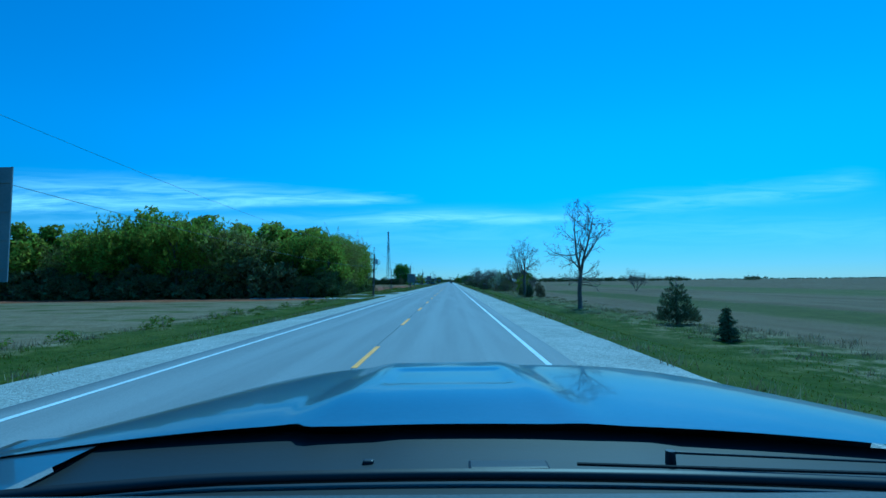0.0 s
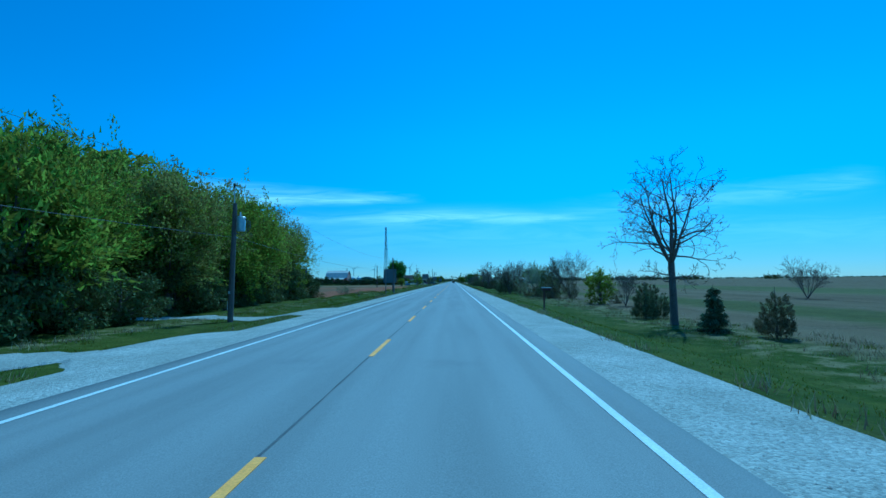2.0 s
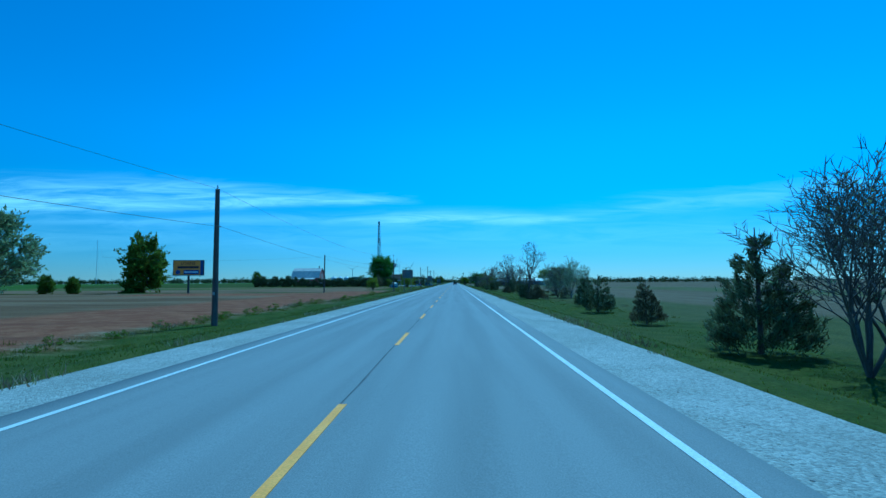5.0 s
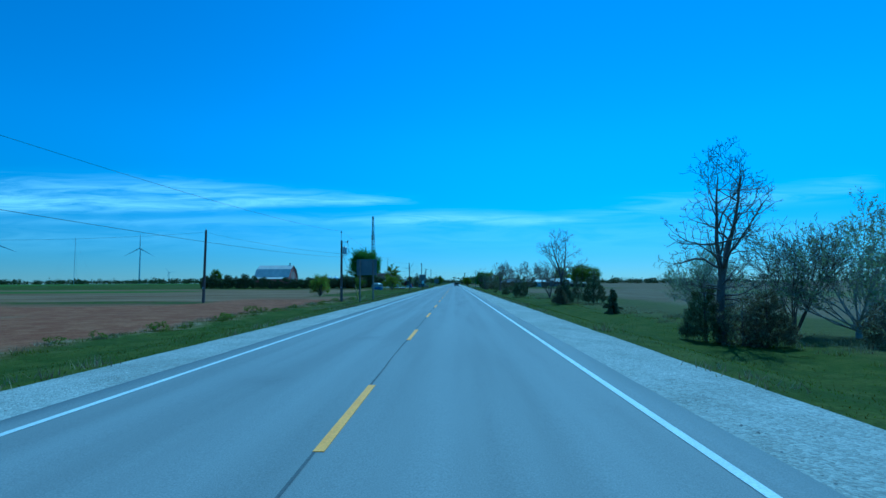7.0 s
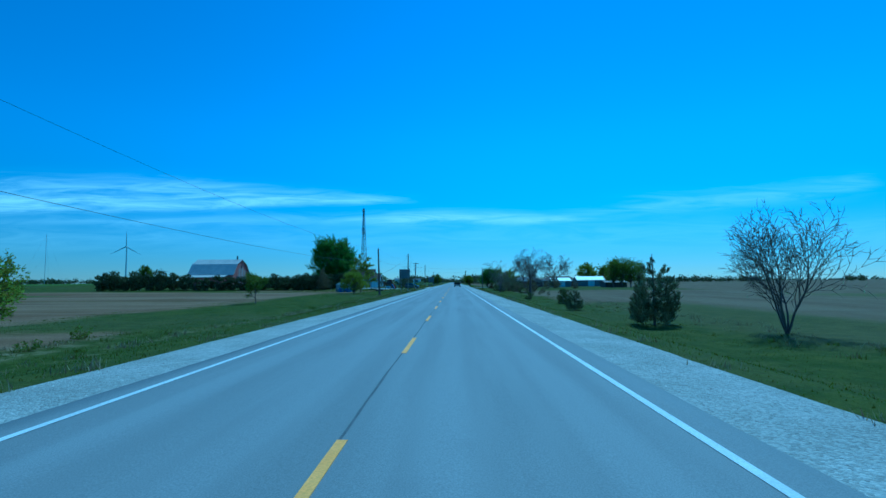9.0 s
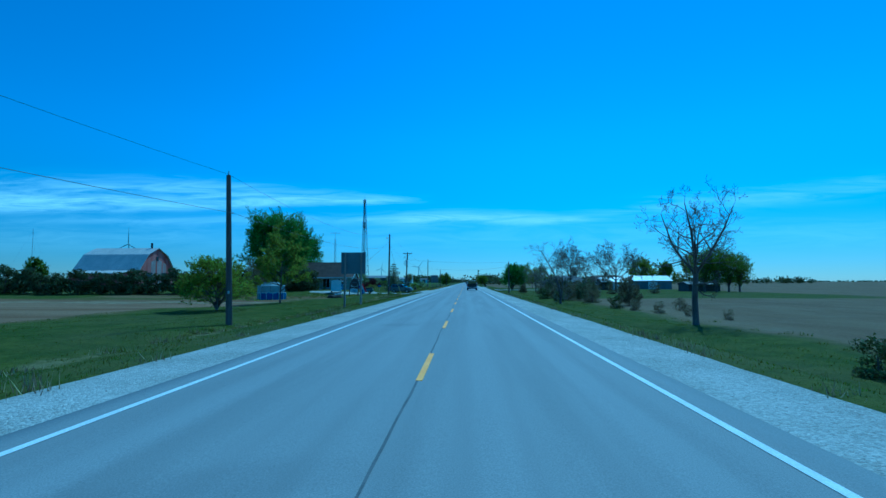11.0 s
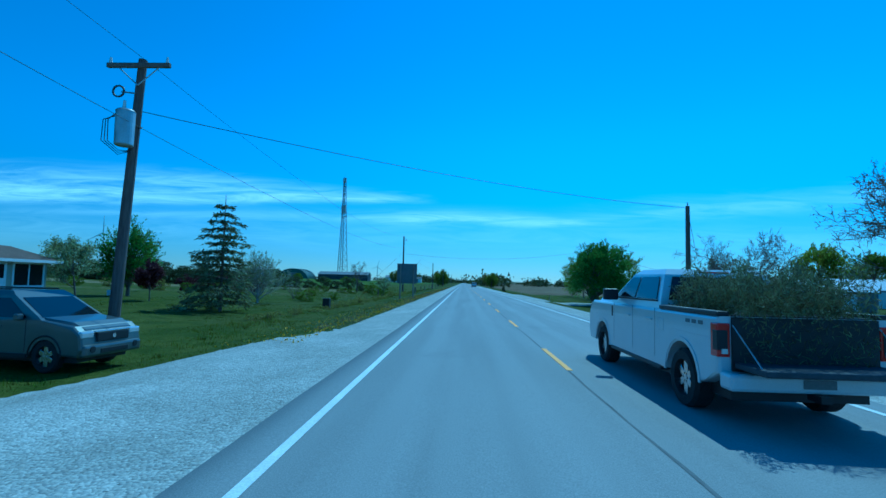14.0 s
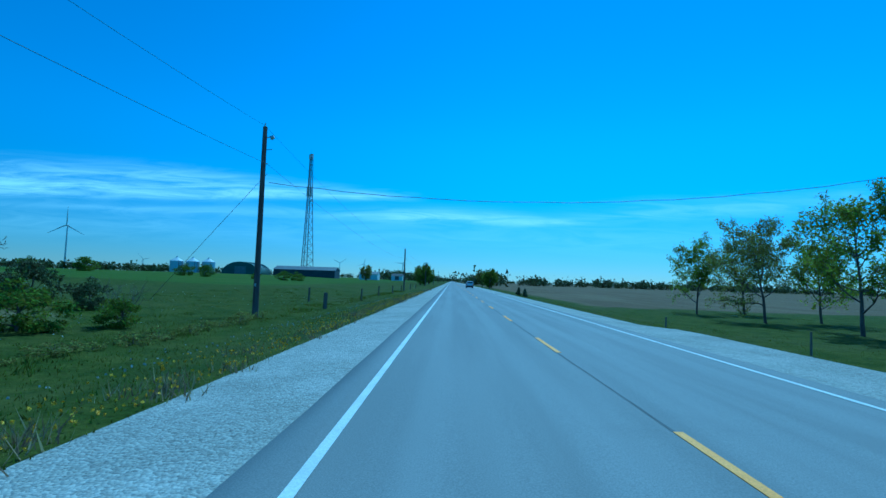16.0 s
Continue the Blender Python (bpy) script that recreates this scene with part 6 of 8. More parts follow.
# ---------------------------------------------------------------- houses and yards
def window_part(parent, x0, x1, z0, z1, face, at, panes=1, name="window"):
    """A window on a wall: trim all round, mullions and dark panes. face 's' looks to -y, 'e' to +x, 'w' to -x."""
    def slab_at(a0, a1, b0, b1, d0, d1):
        if face == "s":
            return box(a0, a1, at - d1, at - d0, b0, b1, 0.006)
        if face == "w":
            return box(at - d1, at - d0, a0, a1, b0, b1, 0.006)
        return box(at + d0, at + d1, a0, a1, b0, b1, 0.006)
    w = part(name, slab_at(x0, x1, z0, z1, 0.0, 0.02), BLACK, parent)
    t = 0.09
    for a0, a1, b0, b1 in ((x0 - t, x1 + t, z1, z1 + t), (x0 - t, x1 + t, z0 - t, z0), (x0 - t, x0, z0, z1), (x1, x1 + t, z0, z1)):
        part("frame", slab_at(a0, a1, b0, b1, 0.0, 0.05), TRIM, w)
    step = (x1 - x0) / panes
    for k in range(panes):
        part("pane", slab_at(x0 + k * step + 0.03, x0 + (k + 1) * step - 0.03, z0 + 0.03, z1 - 0.03, 0.021, 0.028), GLASS_DARK, w)
        if k:
            part("mullion", slab_at(x0 + k * step - 0.03, x0 + k * step + 0.03, z0, z1, 0.02, 0.045), TRIM, w)
    return w


def lap_boards(parent, x0, x1, z0, z1, face, at, mat, peak=None):
    """Overlapping boards on a wall, each its own piece; with a peak they narrow to a gable."""
    n = int((z1 - z0) / 0.19)
    for k in range(n):
        b0, b1 = z0 + k * (z1 - z0) / n, z0 + (k + 1) * (z1 - z0) / n
        a0, a1 = x0, x1
        if peak:
            s = (b0 - z0) / (z1 - z0)
            a0, a1 = x0 + (peak - x0) * s, x1 + (peak - x1) * s
        if a1 - a0 < 0.15:
            break
        sec = [(0.0, b0), (0.022, b0), (0.008, b1), (0.0, b1)]
        bm = bmesh.new()
        for u in (a0, a1):
            for d, z in sec:
                p = {"s": (u, at - d, z), "e": (at + d, u, z)}[face]
                bm.verts.new(p)
        bm.verts.ensure_lookup_table()
        v = bm.verts
        for i in range(4):
            j = (i + 1) % 4
            bm.faces.new((v[i], v[j], v[4 + j], v[4 + i]))
        bm.faces.new(v[0:4])
        bm.faces.new(v[4:8])
        part("siding_board", bm, mat, parent)


def farmhouse():
    z = 0.02
    e = thing("farmhouse", Matrix.Identity(4), "grey-green clapboard farmhouse with brown shingle roof and white trim", "house")
    part("foundation", box(-42, -23.75, 403.05, 411.3, -1.0, z + 0.28), CONCRETE, e)
    wall = part("wall", box(-42, -25.8, 403.12, 409.4, z + 0.28, 2.62), SIDING, e)
    part("gable_wall", prism([(403.12, 2.62), (409.4, 2.62), (406.3, 5.68)], -26.0, -25.8, "x"), SIDING, e)
    wing = part("wing_wall", box(-25.8, -23.82, 403.12, 407.9, z + 0.28, 2.62), SIDING, e)
    part("wing_gable", prism([(403.12, 2.62), (407.9, 2.62), (405.45, 4.15)], -24.0, -23.82, "x"), SIDING, wing)
    lap_boards(wall, -42, -23.83, z + 0.3, 2.6, "s", 403.11, SIDING)
    lap_boards(wing, 403.14, 407.9, z + 0.3, 2.6, "e", -23.81, SIDING)
    lap_boards(wing, 403.14, 407.9, 2.62, 4.12, "e", -23.81, SIDING, 405.45)
    lap_boards(wall, 403.2, 409.4, 2.7, 5.62, "e", -25.79, SIDING, 406.3)
    roof = part("roof", prism([(402.6, 2.50), (406.3, 5.80), (409.9, 2.50), (409.9, 2.64), (406.3, 5.96), (402.6, 2.66)], -42.4, -25.45, "x"), SHINGLE, e)
    wr = part("wing_roof", prism([(402.6, 2.50), (405.45, 4.20), (408.3, 2.50), (408.3, 2.63), (405.45, 4.34), (402.6, 2.64)], -27.5, -23.45, "x"), SHINGLE, e)
    for k in range(16):
        s0, s1 = k / 16, (k + 1) / 16
        y0, y1 = 402.6 + 3.7 * s0, 402.6 + 3.7 * s1
        q = prism([(y0, 2.665 + 3.30 * s0), (y0, 2.678 + 3.30 * s0), (y1 + 0.02, 2.672 + 3.30 * s1), (y1 + 0.02, 2.665 + 3.30 * s1)], -42.4, -25.45 - 0.002 * (k % 2), "x")
        part("shingle_course", q, SHINGLE, roof)
    for y0, z0, y1, z1, x in ((402.6, 2.60, 405.45, 4.29, -23.44), (408.3, 2.58, 405.45, 4.29, -23.44)):
        part("barge_board", prism([(y0, z0 - 0.16), (y1, z1 - 0.16), (y1, z1 + 0.05), (y0, z0 + 0.05)], x, x + 0.04, "x"), TRIM, wr)
    for y0, z0, y1, z1, x in ((402.6, 2.60, 406.3, 5.90, -25.44), (409.9, 2.58, 406.3, 5.90, -25.44)):
        part("barge_board", prism([(y0, z0 - 0.2), (y1, z1 - 0.2), (y1, z1 + 0.05), (y0, z0 + 0.05)], x, x + 0.04, "x"), TRIM, roof)
    part("ridge_cap", prism([(406.15, 5.84), (406.3, 6.0), (406.45, 5.84)], -42.4, -25.5, "x"), SHINGLE, roof)
    part("eave_board", box(-42.3, -23.5, 402.56, 402.6, 2.46, 2.62), TRIM, roof)
    part("gutter", box(-42.2, -27.6, 402.45, 402.55, 2.44, 2.54, 0.02), TRIM, roof)
    part("downpipe", rod((-33.6, 403.02, 0.25), (-33.6, 403.02, 2.48), 0.04, sides=8), TRIM, wall)
    part("corner_board", box(-23.90, -23.79, 403.04, 403.12, z + 0.3, 2.55), TRIM, wing)
    part("corner_board", box(-23.82, -23.76, 403.12, 403.24, z + 0.3, 2.55), TRIM, wing)
    window_part(e, -26.95, -24.95, 1.05, 2.32, "s", 403.09, 3)
    window_part(e, -33.4, -32.6, 1.25, 2.2, "s", 403.09, 1)
    window_part(e, -37.5, -36.4, 1.1, 2.2, "s", 403.09, 2)
    d = window_part(e, -30.15, -28.7, 0.42, 2.3, "s", 403.09, 2, "patio_door")
    part("sliding_handle", box(-29.5, -29.45, 403.03, 403.05, 1.25, 1.5), STEEL, d)
    window_part(e, 404.2, 406.5, 0.98, 2.2, "e", -23.79, 3)
    window_part(e, 406.0, 406.6, 4.25, 4.85, "e", -25.77, 1)
    # enclosed porch on the road side, with a hipped roof
    add = part("porch_wall", box(-29, -23.55, 407.95, 411.2, z + 0.1, 2.25), SIDING, e)
    lap_boards(add, 407.95, 411.2, z + 0.15, 2.23, "e", -23.54, SIDING)
    window_part(add, 409.35, 410.95, 0.95, 2.0, "e", -23.53, 2)
    dd = part("door", box(-23.54, -23.48, 408.15, 408.95, 0.25, 2.15, 0.01), TRIM, add, "white panelled house door")
    part("door_glass", box(-23.48, -23.47, 408.3, 408.8, 1.3, 1.95), GLASS_DARK, dd)
    bm = bmesh.new()
    v = [bm.verts.new(p) for p in ((-29.3, 407.9, 2.2), (-23.1, 407.9, 2.2), (-23.1, 411.7, 2.2), (-29.3, 411.7, 2.2), (-28.5, 408.6, 2.95), (-25.0, 408.6, 2.95), (-25.0, 410.6, 2.9), (-28.5, 410.6, 2.9))]
    for f in ((0, 1, 5, 4), (1, 2, 6, 5), (2, 3, 7, 6), (3, 0, 4, 7), (4, 5, 6, 7), (3, 2, 1, 0)):
        bm.faces.new([v[i] for i in f])
    pr = part("porch_roof", bm, SHINGLE, e)
    part("fascia", box(-23.12, -23.08, 407.9, 411.7, 2.08, 2.22), TRIM, pr)
    part("step", box(-23.46, -22.5, 407.95, 409.2, -0.3, 0.2, 0.01), CONCRETE, e)


farmhouse()


def low_house(name, x0, x1, y0, y1, zb, zt, ridge, wall_mat, roof_mat, label, wins=3):
    e = thing(name, Matrix.Identity(4), label, "house")
    part("wall", box(x0, x1, y0, y1, zb - 0.6, zt), wall_mat, e)
    bm = bmesh.new()
    o, ins = 0.5, (y1 - y0) / 2
    pts = [(x0 - o, y0 - o, zt - 0.05), (x1 + o, y0 - o, zt - 0.05), (x1 + o, y1 + o, zt - 0.05), (x0 - o, y1 + o, zt - 0.05), (x0 + ins * 0.7, (y0 + y1) / 2, ridge), (x1 - ins * 0.7, (y0 + y1) / 2, ridge)]
    v = [bm.verts.new(p) for p in pts]
    for f in ((0, 1, 5, 4), (2, 3, 4, 5), (1, 2, 5), (3, 0, 4), (3, 2, 1, 0)):
        bm.faces.new([v[i] for i in f])
    roof = part("roof", bm, roof_mat, e)
    part("fascia", box(x0 - o, x1 + o, y0 - o - 0.03, y0 - o, zt - 0.2, zt - 0.03), TRIM, roof)
    part("fascia", box(x0 - o - 0.03, x0 - o, y0 - o, y1 + o, zt - 0.2, zt - 0.03), TRIM, roof)
    for k in range(wins):
        xa = x0 + (x1 - x0) * (k + 0.35) / wins
        window_part(e, xa, xa + 1.5, zb + 0.9, zb + 2.0, "s", y0 - 0.01, 2)
    for k in range(2):
        ya = y0 + (y1 - y0) * (k + 0.3) / 2
        window_part(e, ya, ya + 1.3, zb + 0.9, zb + 2.0, "w", x0 - 0.01, 2)
    return e


h1 = low_house("bungalow", 26, 38, 447, 456, -0.75, 1.75, 3.35, BRICK_BROWN, SHINGLE_GREY, "low brown brick bungalow with a dark hipped roof")
low_house("ranch_house", 44, 60, 476, 486, -0.75, 1.9, 3.9, BRICK_BROWN, SHINGLE, "long brown ranch house behind lawn trees")
for k in range(9):
    part("rail_post", box(24.2 + 0.9 * k, 24.26 + 0.9 * k, 443.0, 443.06, -0.9, 0.15), TRIM, h1)
part("porch_rail", box(24.2, 31.5, 442.99, 443.07, 0.12, 0.2), TRIM, h1)


def shed(name, x0, x1, y0, y1, zb, zt, ridge, wall_mat, roof_mat, label, axis="x", doors=True):
    e = thing(name, Matrix.Identity(4), label, "shed")
    part("wall", box(x0, x1, y0, y1, zb - 0.5, zt), wall_mat, e)
    o = 0.3
    if axis == "x":
        m = (y0 + y1) / 2
        part("gable", prism([(y0, zt), (y1, zt), (m, ridge - 0.08)], x0, x1, "x"), wall_mat, e)
        roof = prism([(y0 - o, zt - 0.1), (m, ridge - 0.08), (y1 + o, zt - 0.1), (y1 + o, zt), (m, ridge), (y0 - o, zt)], x0 - o, x1 + o, "x")
        rf = part("roof", roof, roof_mat, e)
        for k in range(int((x1 - x0) / 0.9)):
            xa = x0 + 0.9 * k
            part("roof_rib", prism([(y0 - o, zt), (m, ridge), (m, ridge + 0.04), (y0 - o, zt + 0.04)], xa, xa + 0.06, "x"), roof_mat, rf)
        if doors:
            part("door", box((x0 + x1) / 2 - 1.5, (x0 + x1) / 2 + 1.5, y0 - 0.05, y0 - 0.005, zb, zt - 0.3, 0.01), roof_mat, e)
    else:
        m = (x0 + x1) / 2
        part("gable", prism([(x0, zt), (x1, zt), (m, ridge - 0.08)], y0, y1, "y"), wall_mat, e)
        part("roof", prism([(x0 - o, zt - 0.1), (m, ridge - 0.08), (x1 + o, zt - 0.1), (x1 + o, zt), (m, ridge), (x0 - o, zt)], y0 - o, y1 + o, "y"), roof_mat, e)
        if doors:
            part("door", box(m - 1.5, m + 1.5, y0 - 0.05, y0 - 0.005, zb, zt - 0.3, 0.01), roof_mat, e)
    return e


shed("metal_shed", 57, 69.5, 465, 473, -0.9, 1.9, 3.6, PANEL_GREY, WHITE_SHEET, "pale metal shed behind the budding trees")
shed("garage", 43, 51, 452, 459, -0.9, 1.6, 3.0, PANEL_GREY, WHITE_SHEET, "grey garage with a pale metal roof in the yard")
shed("machine_shed", 58, 66, 427, 433, -0.9, 0.9, 1.6, DARK_STEEL, DARK_STEEL, "low dark shed under shade trees")


BARN_FADED = surface("barn_faded", (0.34, 0.25, 0.21), (0.50, 0.42, 0.37), 0.8, 14, 0.9, 0.3, grain=0.35, stretch=(1, 1, 0.15))


def barn():
    e = thing("barn", Matrix.Identity(4), "old red wooden barn with a pale gambrel roof", "barn")
    x0, x1, y0, y1, zb = -91.5, -76.0, 410.0, 423.0, 0.6
    m = (y0 + y1) / 2
    prof = [(y0, 5.0), (y0 + 2.6, 8.2), (m, 10.0), (y1 - 2.6, 8.2), (y1, 5.0)]
    part("wall", box(x0, x1, y0, y1, zb - 0.8, 5.0), BARN_RED, e)
    g = part("gable", prism([(y0, 5.0)] + prof[1:4] + [(y1, 5.0)], x0, x1, "x"), BARN_RED, e)
    outer = [(y0 - 0.5, 4.55)] + [(a, b + 0.16) for a, b in prof[1:4]] + [(y1 + 0.5, 4.55)]
    inner = [(y1 + 0.5, 4.40)] + [(a, b + 0.03) for a, b in prof[3:0:-1]] + [(y0 - 0.5, 4.40)]
    part("roof", prism(outer + inner, x0 - 0.5, x1 + 0.4, "x"), RUST_ROOF, e)
    for k in range(22):
        ya = y0 + 0.05 + k * (y1 - y0) / 22
        part("board", box(x1 + 0.004, x1 + 0.03, ya, ya + 0.5, zb, 5.0 + 1.0 * (1 - abs(ya + 0.25 - m) / 6.5) * 2.5), BARN_FADED if 5 < k < 17 and k % 4 != 2 else BARN_RED, g)
    for y, z0, z1, w in ((m, 6.9, 8.0, 0.9), (m - 3, 1.0, 4.0, 2.4), (m + 3, 1.0, 4.0, 2.4)):
        part("door", box(x1 + 0.031, x1 + 0.08, y - w / 2, y + w / 2, z0, z1), BLACK, e, "dark open barn doorway")
    part("vent_stack", rod((-77.5, m, 9.9), (-77.5, m, 11.4), 0.25), DARK_STEEL, e)
    part("lean_to", box(-90, -78, 406.0, 409.9, -0.3, 3.6), BARN_RED, e)
    part("lean_to_roof", prism([(405.6, 3.55), (409.95, 4.35), (409.95, 4.5), (405.6, 3.7)], -90.4, -77.6, "x"), RUST_ROOF, e)
    return e


barn()


def pool():
    e = thing("pool", gz(-28.1, 369.8) @ Matrix.Diagonal((0.82, 0.82, 1.05, 1)), "round above-ground pool in blue sheeting under a clear tent cover", "pool")
    wall = part("pool_wall", rod((0, 0, -0.2), (0, 0, 0.85), 2.45, sides=28), TENT_FILM, e, "cloudy pale pool wall")
    bm = bmesh.new()
    arc_at = np.radians(np.linspace(-118, 62, 19))
    lo, hi = ([bm.verts.new((r * math.cos(a), r * math.sin(a), z)) for a, r in zip(arc_at, 2.52 + 0.05 * np.sin(np.arange(19) * 1.9))] for z in (-0.12, 0.90))
    for a0, a1, b1, b0 in zip(lo, lo[1:], hi[1:], hi):
        bm.faces.new((a0, a1, b1, b0))
    bmesh.ops.solidify(bm, geom=list(bm.faces), thickness=0.03)
    part("tarpaulin", bm, BLUE_TARP, wall, "wrinkled blue sheet over the pool wall")
    part("rim", rod((0, 0, 0.85), (0, 0, 0.93), 2.55, sides=28), WHITE_SHEET, e)
    for k in range(8):
        a = radians(-110 + 24 * k)
        part("upright", rod((2.61 * math.cos(a), 2.61 * math.sin(a), -0.1), (2.61 * math.cos(a), 2.61 * math.sin(a), 0.9), 0.045, sides=8), TRIM, e)
    bm = bmesh.new()
    rings = [(2.48, 0.93), (2.44, 1.86), (1.35, 2.34), (0.02, 2.40)]
    vs = [[bm.verts.new((r * math.cos(a), r * math.sin(a), z)) for a in np.linspace(0, 2 * math.pi, 10, endpoint=False)] for r, z in rings]
    for lo, hi in zip(vs, vs[1:]):
        for i in range(10):
            bm.faces.new((lo[i], lo[(i + 1) % 10], hi[(i + 1) % 10], hi[i]))
    part("tent_cover", bm, TENT_FILM, e, "cloudy translucent tent cover")
    for k in range(10):
        a = k * 2 * math.pi / 10
        pts = [Vector((r * 1.005 * math.cos(a), r * 1.005 * math.sin(a), z + 0.01)) for r, z in rings]
        part("tent_pole", cable_mesh(pts, 0.03), TRIM, e)
        b = a + 2 * math.pi / 10
        part("eave_pole", rod((2.46 * math.cos(a), 2.46 * math.sin(a), 1.87), (2.46 * math.cos(b), 2.46 * math.sin(b), 1.87), 0.035, sides=6), TRIM, e)


TENT_FILM = surface("tent_film", (0.30, 0.345, 0.35), (0.44, 0.48, 0.48), 1.2, 18, 0.35, 0.2, grain=0.12, leaf=0.4)
pool()


def food_trailer():
    e = thing("food_trailer", gz(-22.85, 386.7) @ Matrix.Rotation(radians(104), 4, "Z") @ Matrix.Diagonal((0.90, 0.90, 0.90, 1)), "small white vending trailer with an open serving hatch", "trailer")
    part("body", box(-2.1, 2.1, -1.0, 1.0, 0.45, 1.25, 0.04), WHITE_SHEET, e)
    part("back_wall", box(-2.1, 2.1, 0.9, 1.0, 1.25, 2.35), WHITE_SHEET, e)
    part("end_wall", box(-2.1, -1.0, -1.0, 1.0, 1.25, 2.35, 0.03), WHITE_SHEET, e)
    for x in (-0.9, 2.0):
        for y in (-0.95, 0.85):
            part("post", box(x, x + 0.08, y, y + 0.08, 1.25, 2.35), TRIM, e)
    part("roof", prism([(-1.25, 2.32), (1.1, 2.32), (1.0, 2.5), (0.4, 2.68), (-0.4, 2.68), (-1.15, 2.48)], -2.2, 2.25, "x", 0.02), WHITE_SHEET, e)
    part("counter", box(-0.9, 2.25, -1.3, -1.0, 1.22, 1.29, 0.01), TRIM, e)
    part("window", box(-1.9, -1.2, -1.03, -1.005, 1.45, 2.05), GLASS_DARK, e)
    part("hatch", prism([(-1.02, 2.3), (-1.75, 1.9), (-1.75, 1.86), (-1.02, 2.26)], -0.95, -0.2, "x"), BLACK, e, "dark propped hatch flap")
    for y in (-1.02, 0.8):
        w = part("wheel", rod((0.6, y, 0.33), (0.6, y + 0.22, 0.33), 0.33, sides=20), RUBBER, e)
        part("rim", rod((0.6, y - 0.01, 0.33), (0.6, y + 0.23, 0.33), 0.17, sides=14), CHROME, w)
    part("mudguard", box(0.15, 1.05, -1.12, -0.98, 0.62, 0.72, 0.02), WHITE_SHEET, e)
    part("leg", rod((1.9, -0.9, -0.02), (1.9, -0.9, 0.5), 0.04), STEEL, e)
    part("leg", rod((-1.9, -0.9, -0.02), (-1.9, -0.9, 0.5), 0.04), STEEL, e)
    part("tow_bar", box(-3.2, -2.1, -0.05, 0.05, 0.42, 0.52), DARK_STEEL, e)


food_trailer()
BOARD_DARK = surface("sign_dark", (0.035, 0.028, 0.028), (0.055, 0.045, 0.042), 2, 30, 0.6, 0.05)
POST_DARK = surface("post_dark", (0.06, 0.035, 0.03), (0.09, 0.055, 0.045), 2, 25, 0.7, 0.2, stretch=(1, 1, 0.2))


def yard_sign():
    e = thing("yard_sign", gz(-17.1, 375.6) @ Matrix.Rotation(radians(5), 4, "Y") @ Matrix.Diagonal((1, 1, 1.06, 1)), "dark round business sign on two brown posts with a white board", "sign")
    for s in (-1, 1):
        part("post", box(s * 0.68 - 0.07, s * 0.68 + 0.07, -0.07, 0.07, -0.4, 1.95, 0.012), POST_DARK, e)
    disc = part("round_board", rod((0, -0.02, 2.05), (0, -0.1, 2.05), 0.62, sides=36), BOARD_DARK, e)
    bm = bmesh.new()
    for k in range(36):
        a0, a1 = k * math.pi / 18, (k + 1) * math.pi / 18
        p = [(r * math.cos(a), -0.108, 2.05 + r * math.sin(a)) for r, a in ((0.55, a0), (0.59, a0), (0.59, a1), (0.55, a1))]
        bm.faces.new([bm.verts.new(c) for c in p])
    part("ring", bm, PANEL_GREY, disc)
    part("text_bar", box(-0.36, 0.36, -0.112, -0.104, 2.0, 2.1), PANEL_GREY, disc)
    part("cross_board", box(-0.62, 0.62, -0.05, 0.05, 1.15, 1.4, 0.01), BOARD_DARK, e)
    wb = part("white_board", box(-0.58, 0.58, -0.04, 0.02, 0.52, 1.08, 0.01), WHITE_SHEET, e)
    for k, w in enumerate((0.42, 0.30, 0.40, 0.34)):
        part("text_bar", box(-w, w, -0.048, -0.041, 0.95 - 0.12 * k, 1.0 - 0.12 * k), POSTER_BLUE, wb)


yard_sign()
FLAG_RED = paint("flag_red", (0.45, 0.03, 0.04), 0.8)
FLAG_BLUE = paint("flag_blue", (0.03, 0.05, 0.30), 0.8)


def welcome_flag():
    e = thing("flag", gz(-15.35, 375.5) @ Matrix.Diagonal((0.9, 0.9, 0.95, 1)), "drooping welcome flag in red, white and blue on a slanted pole", "flag")
    part("flagpole", rod((-0.65, 0, 1.45), (-0.1, -0.1, 1.78), 0.018), STEEL, e)
    tilt = Matrix.Translation((-0.25, -0.12, 1.1)) @ Matrix.Rotation(radians(62), 4, "Y")

    def strip(z0, z1, mat, name):
        bm = bmesh.new()
        n = 14
        top, bot = [], []
        for i in range(n + 1):
            x = -0.75 + 1.5 * i / n
            yy = 0.05 * math.sin(x * 7)
            top.append((bm.verts.new((x, yy, z1)), bm.verts.new((x, yy + 0.008, z1))))
            bot.append((bm.verts.new((x, yy, z0)), bm.verts.new((x, yy + 0.008, z0))))
        for i in range(n):
            bm.faces.new((bot[i][0], bot[i + 1][0], top[i + 1][0], top[i][0]))
            bm.faces.new((top[i][1], top[i + 1][1], bot[i + 1][1], bot[i][1]))
        ob = part(name, bm, mat, e)
        ob.matrix_basis = tilt
        return ob

    strip(0.16, 0.46, FLAG_RED, "red_stripe")
    w = strip(-0.14, 0.16, TRIM, "white_stripe")
    strip(-0.46, -0.14, FLAG_BLUE, "blue_stripe")
    letters("WELCOME", 0.30, FLAG_BLUE, e, tilt @ Matrix.Translation((0, -0.06, 0.0)) @ Matrix.Rotation(radians(90), 4, "X"))


welcome_flag()


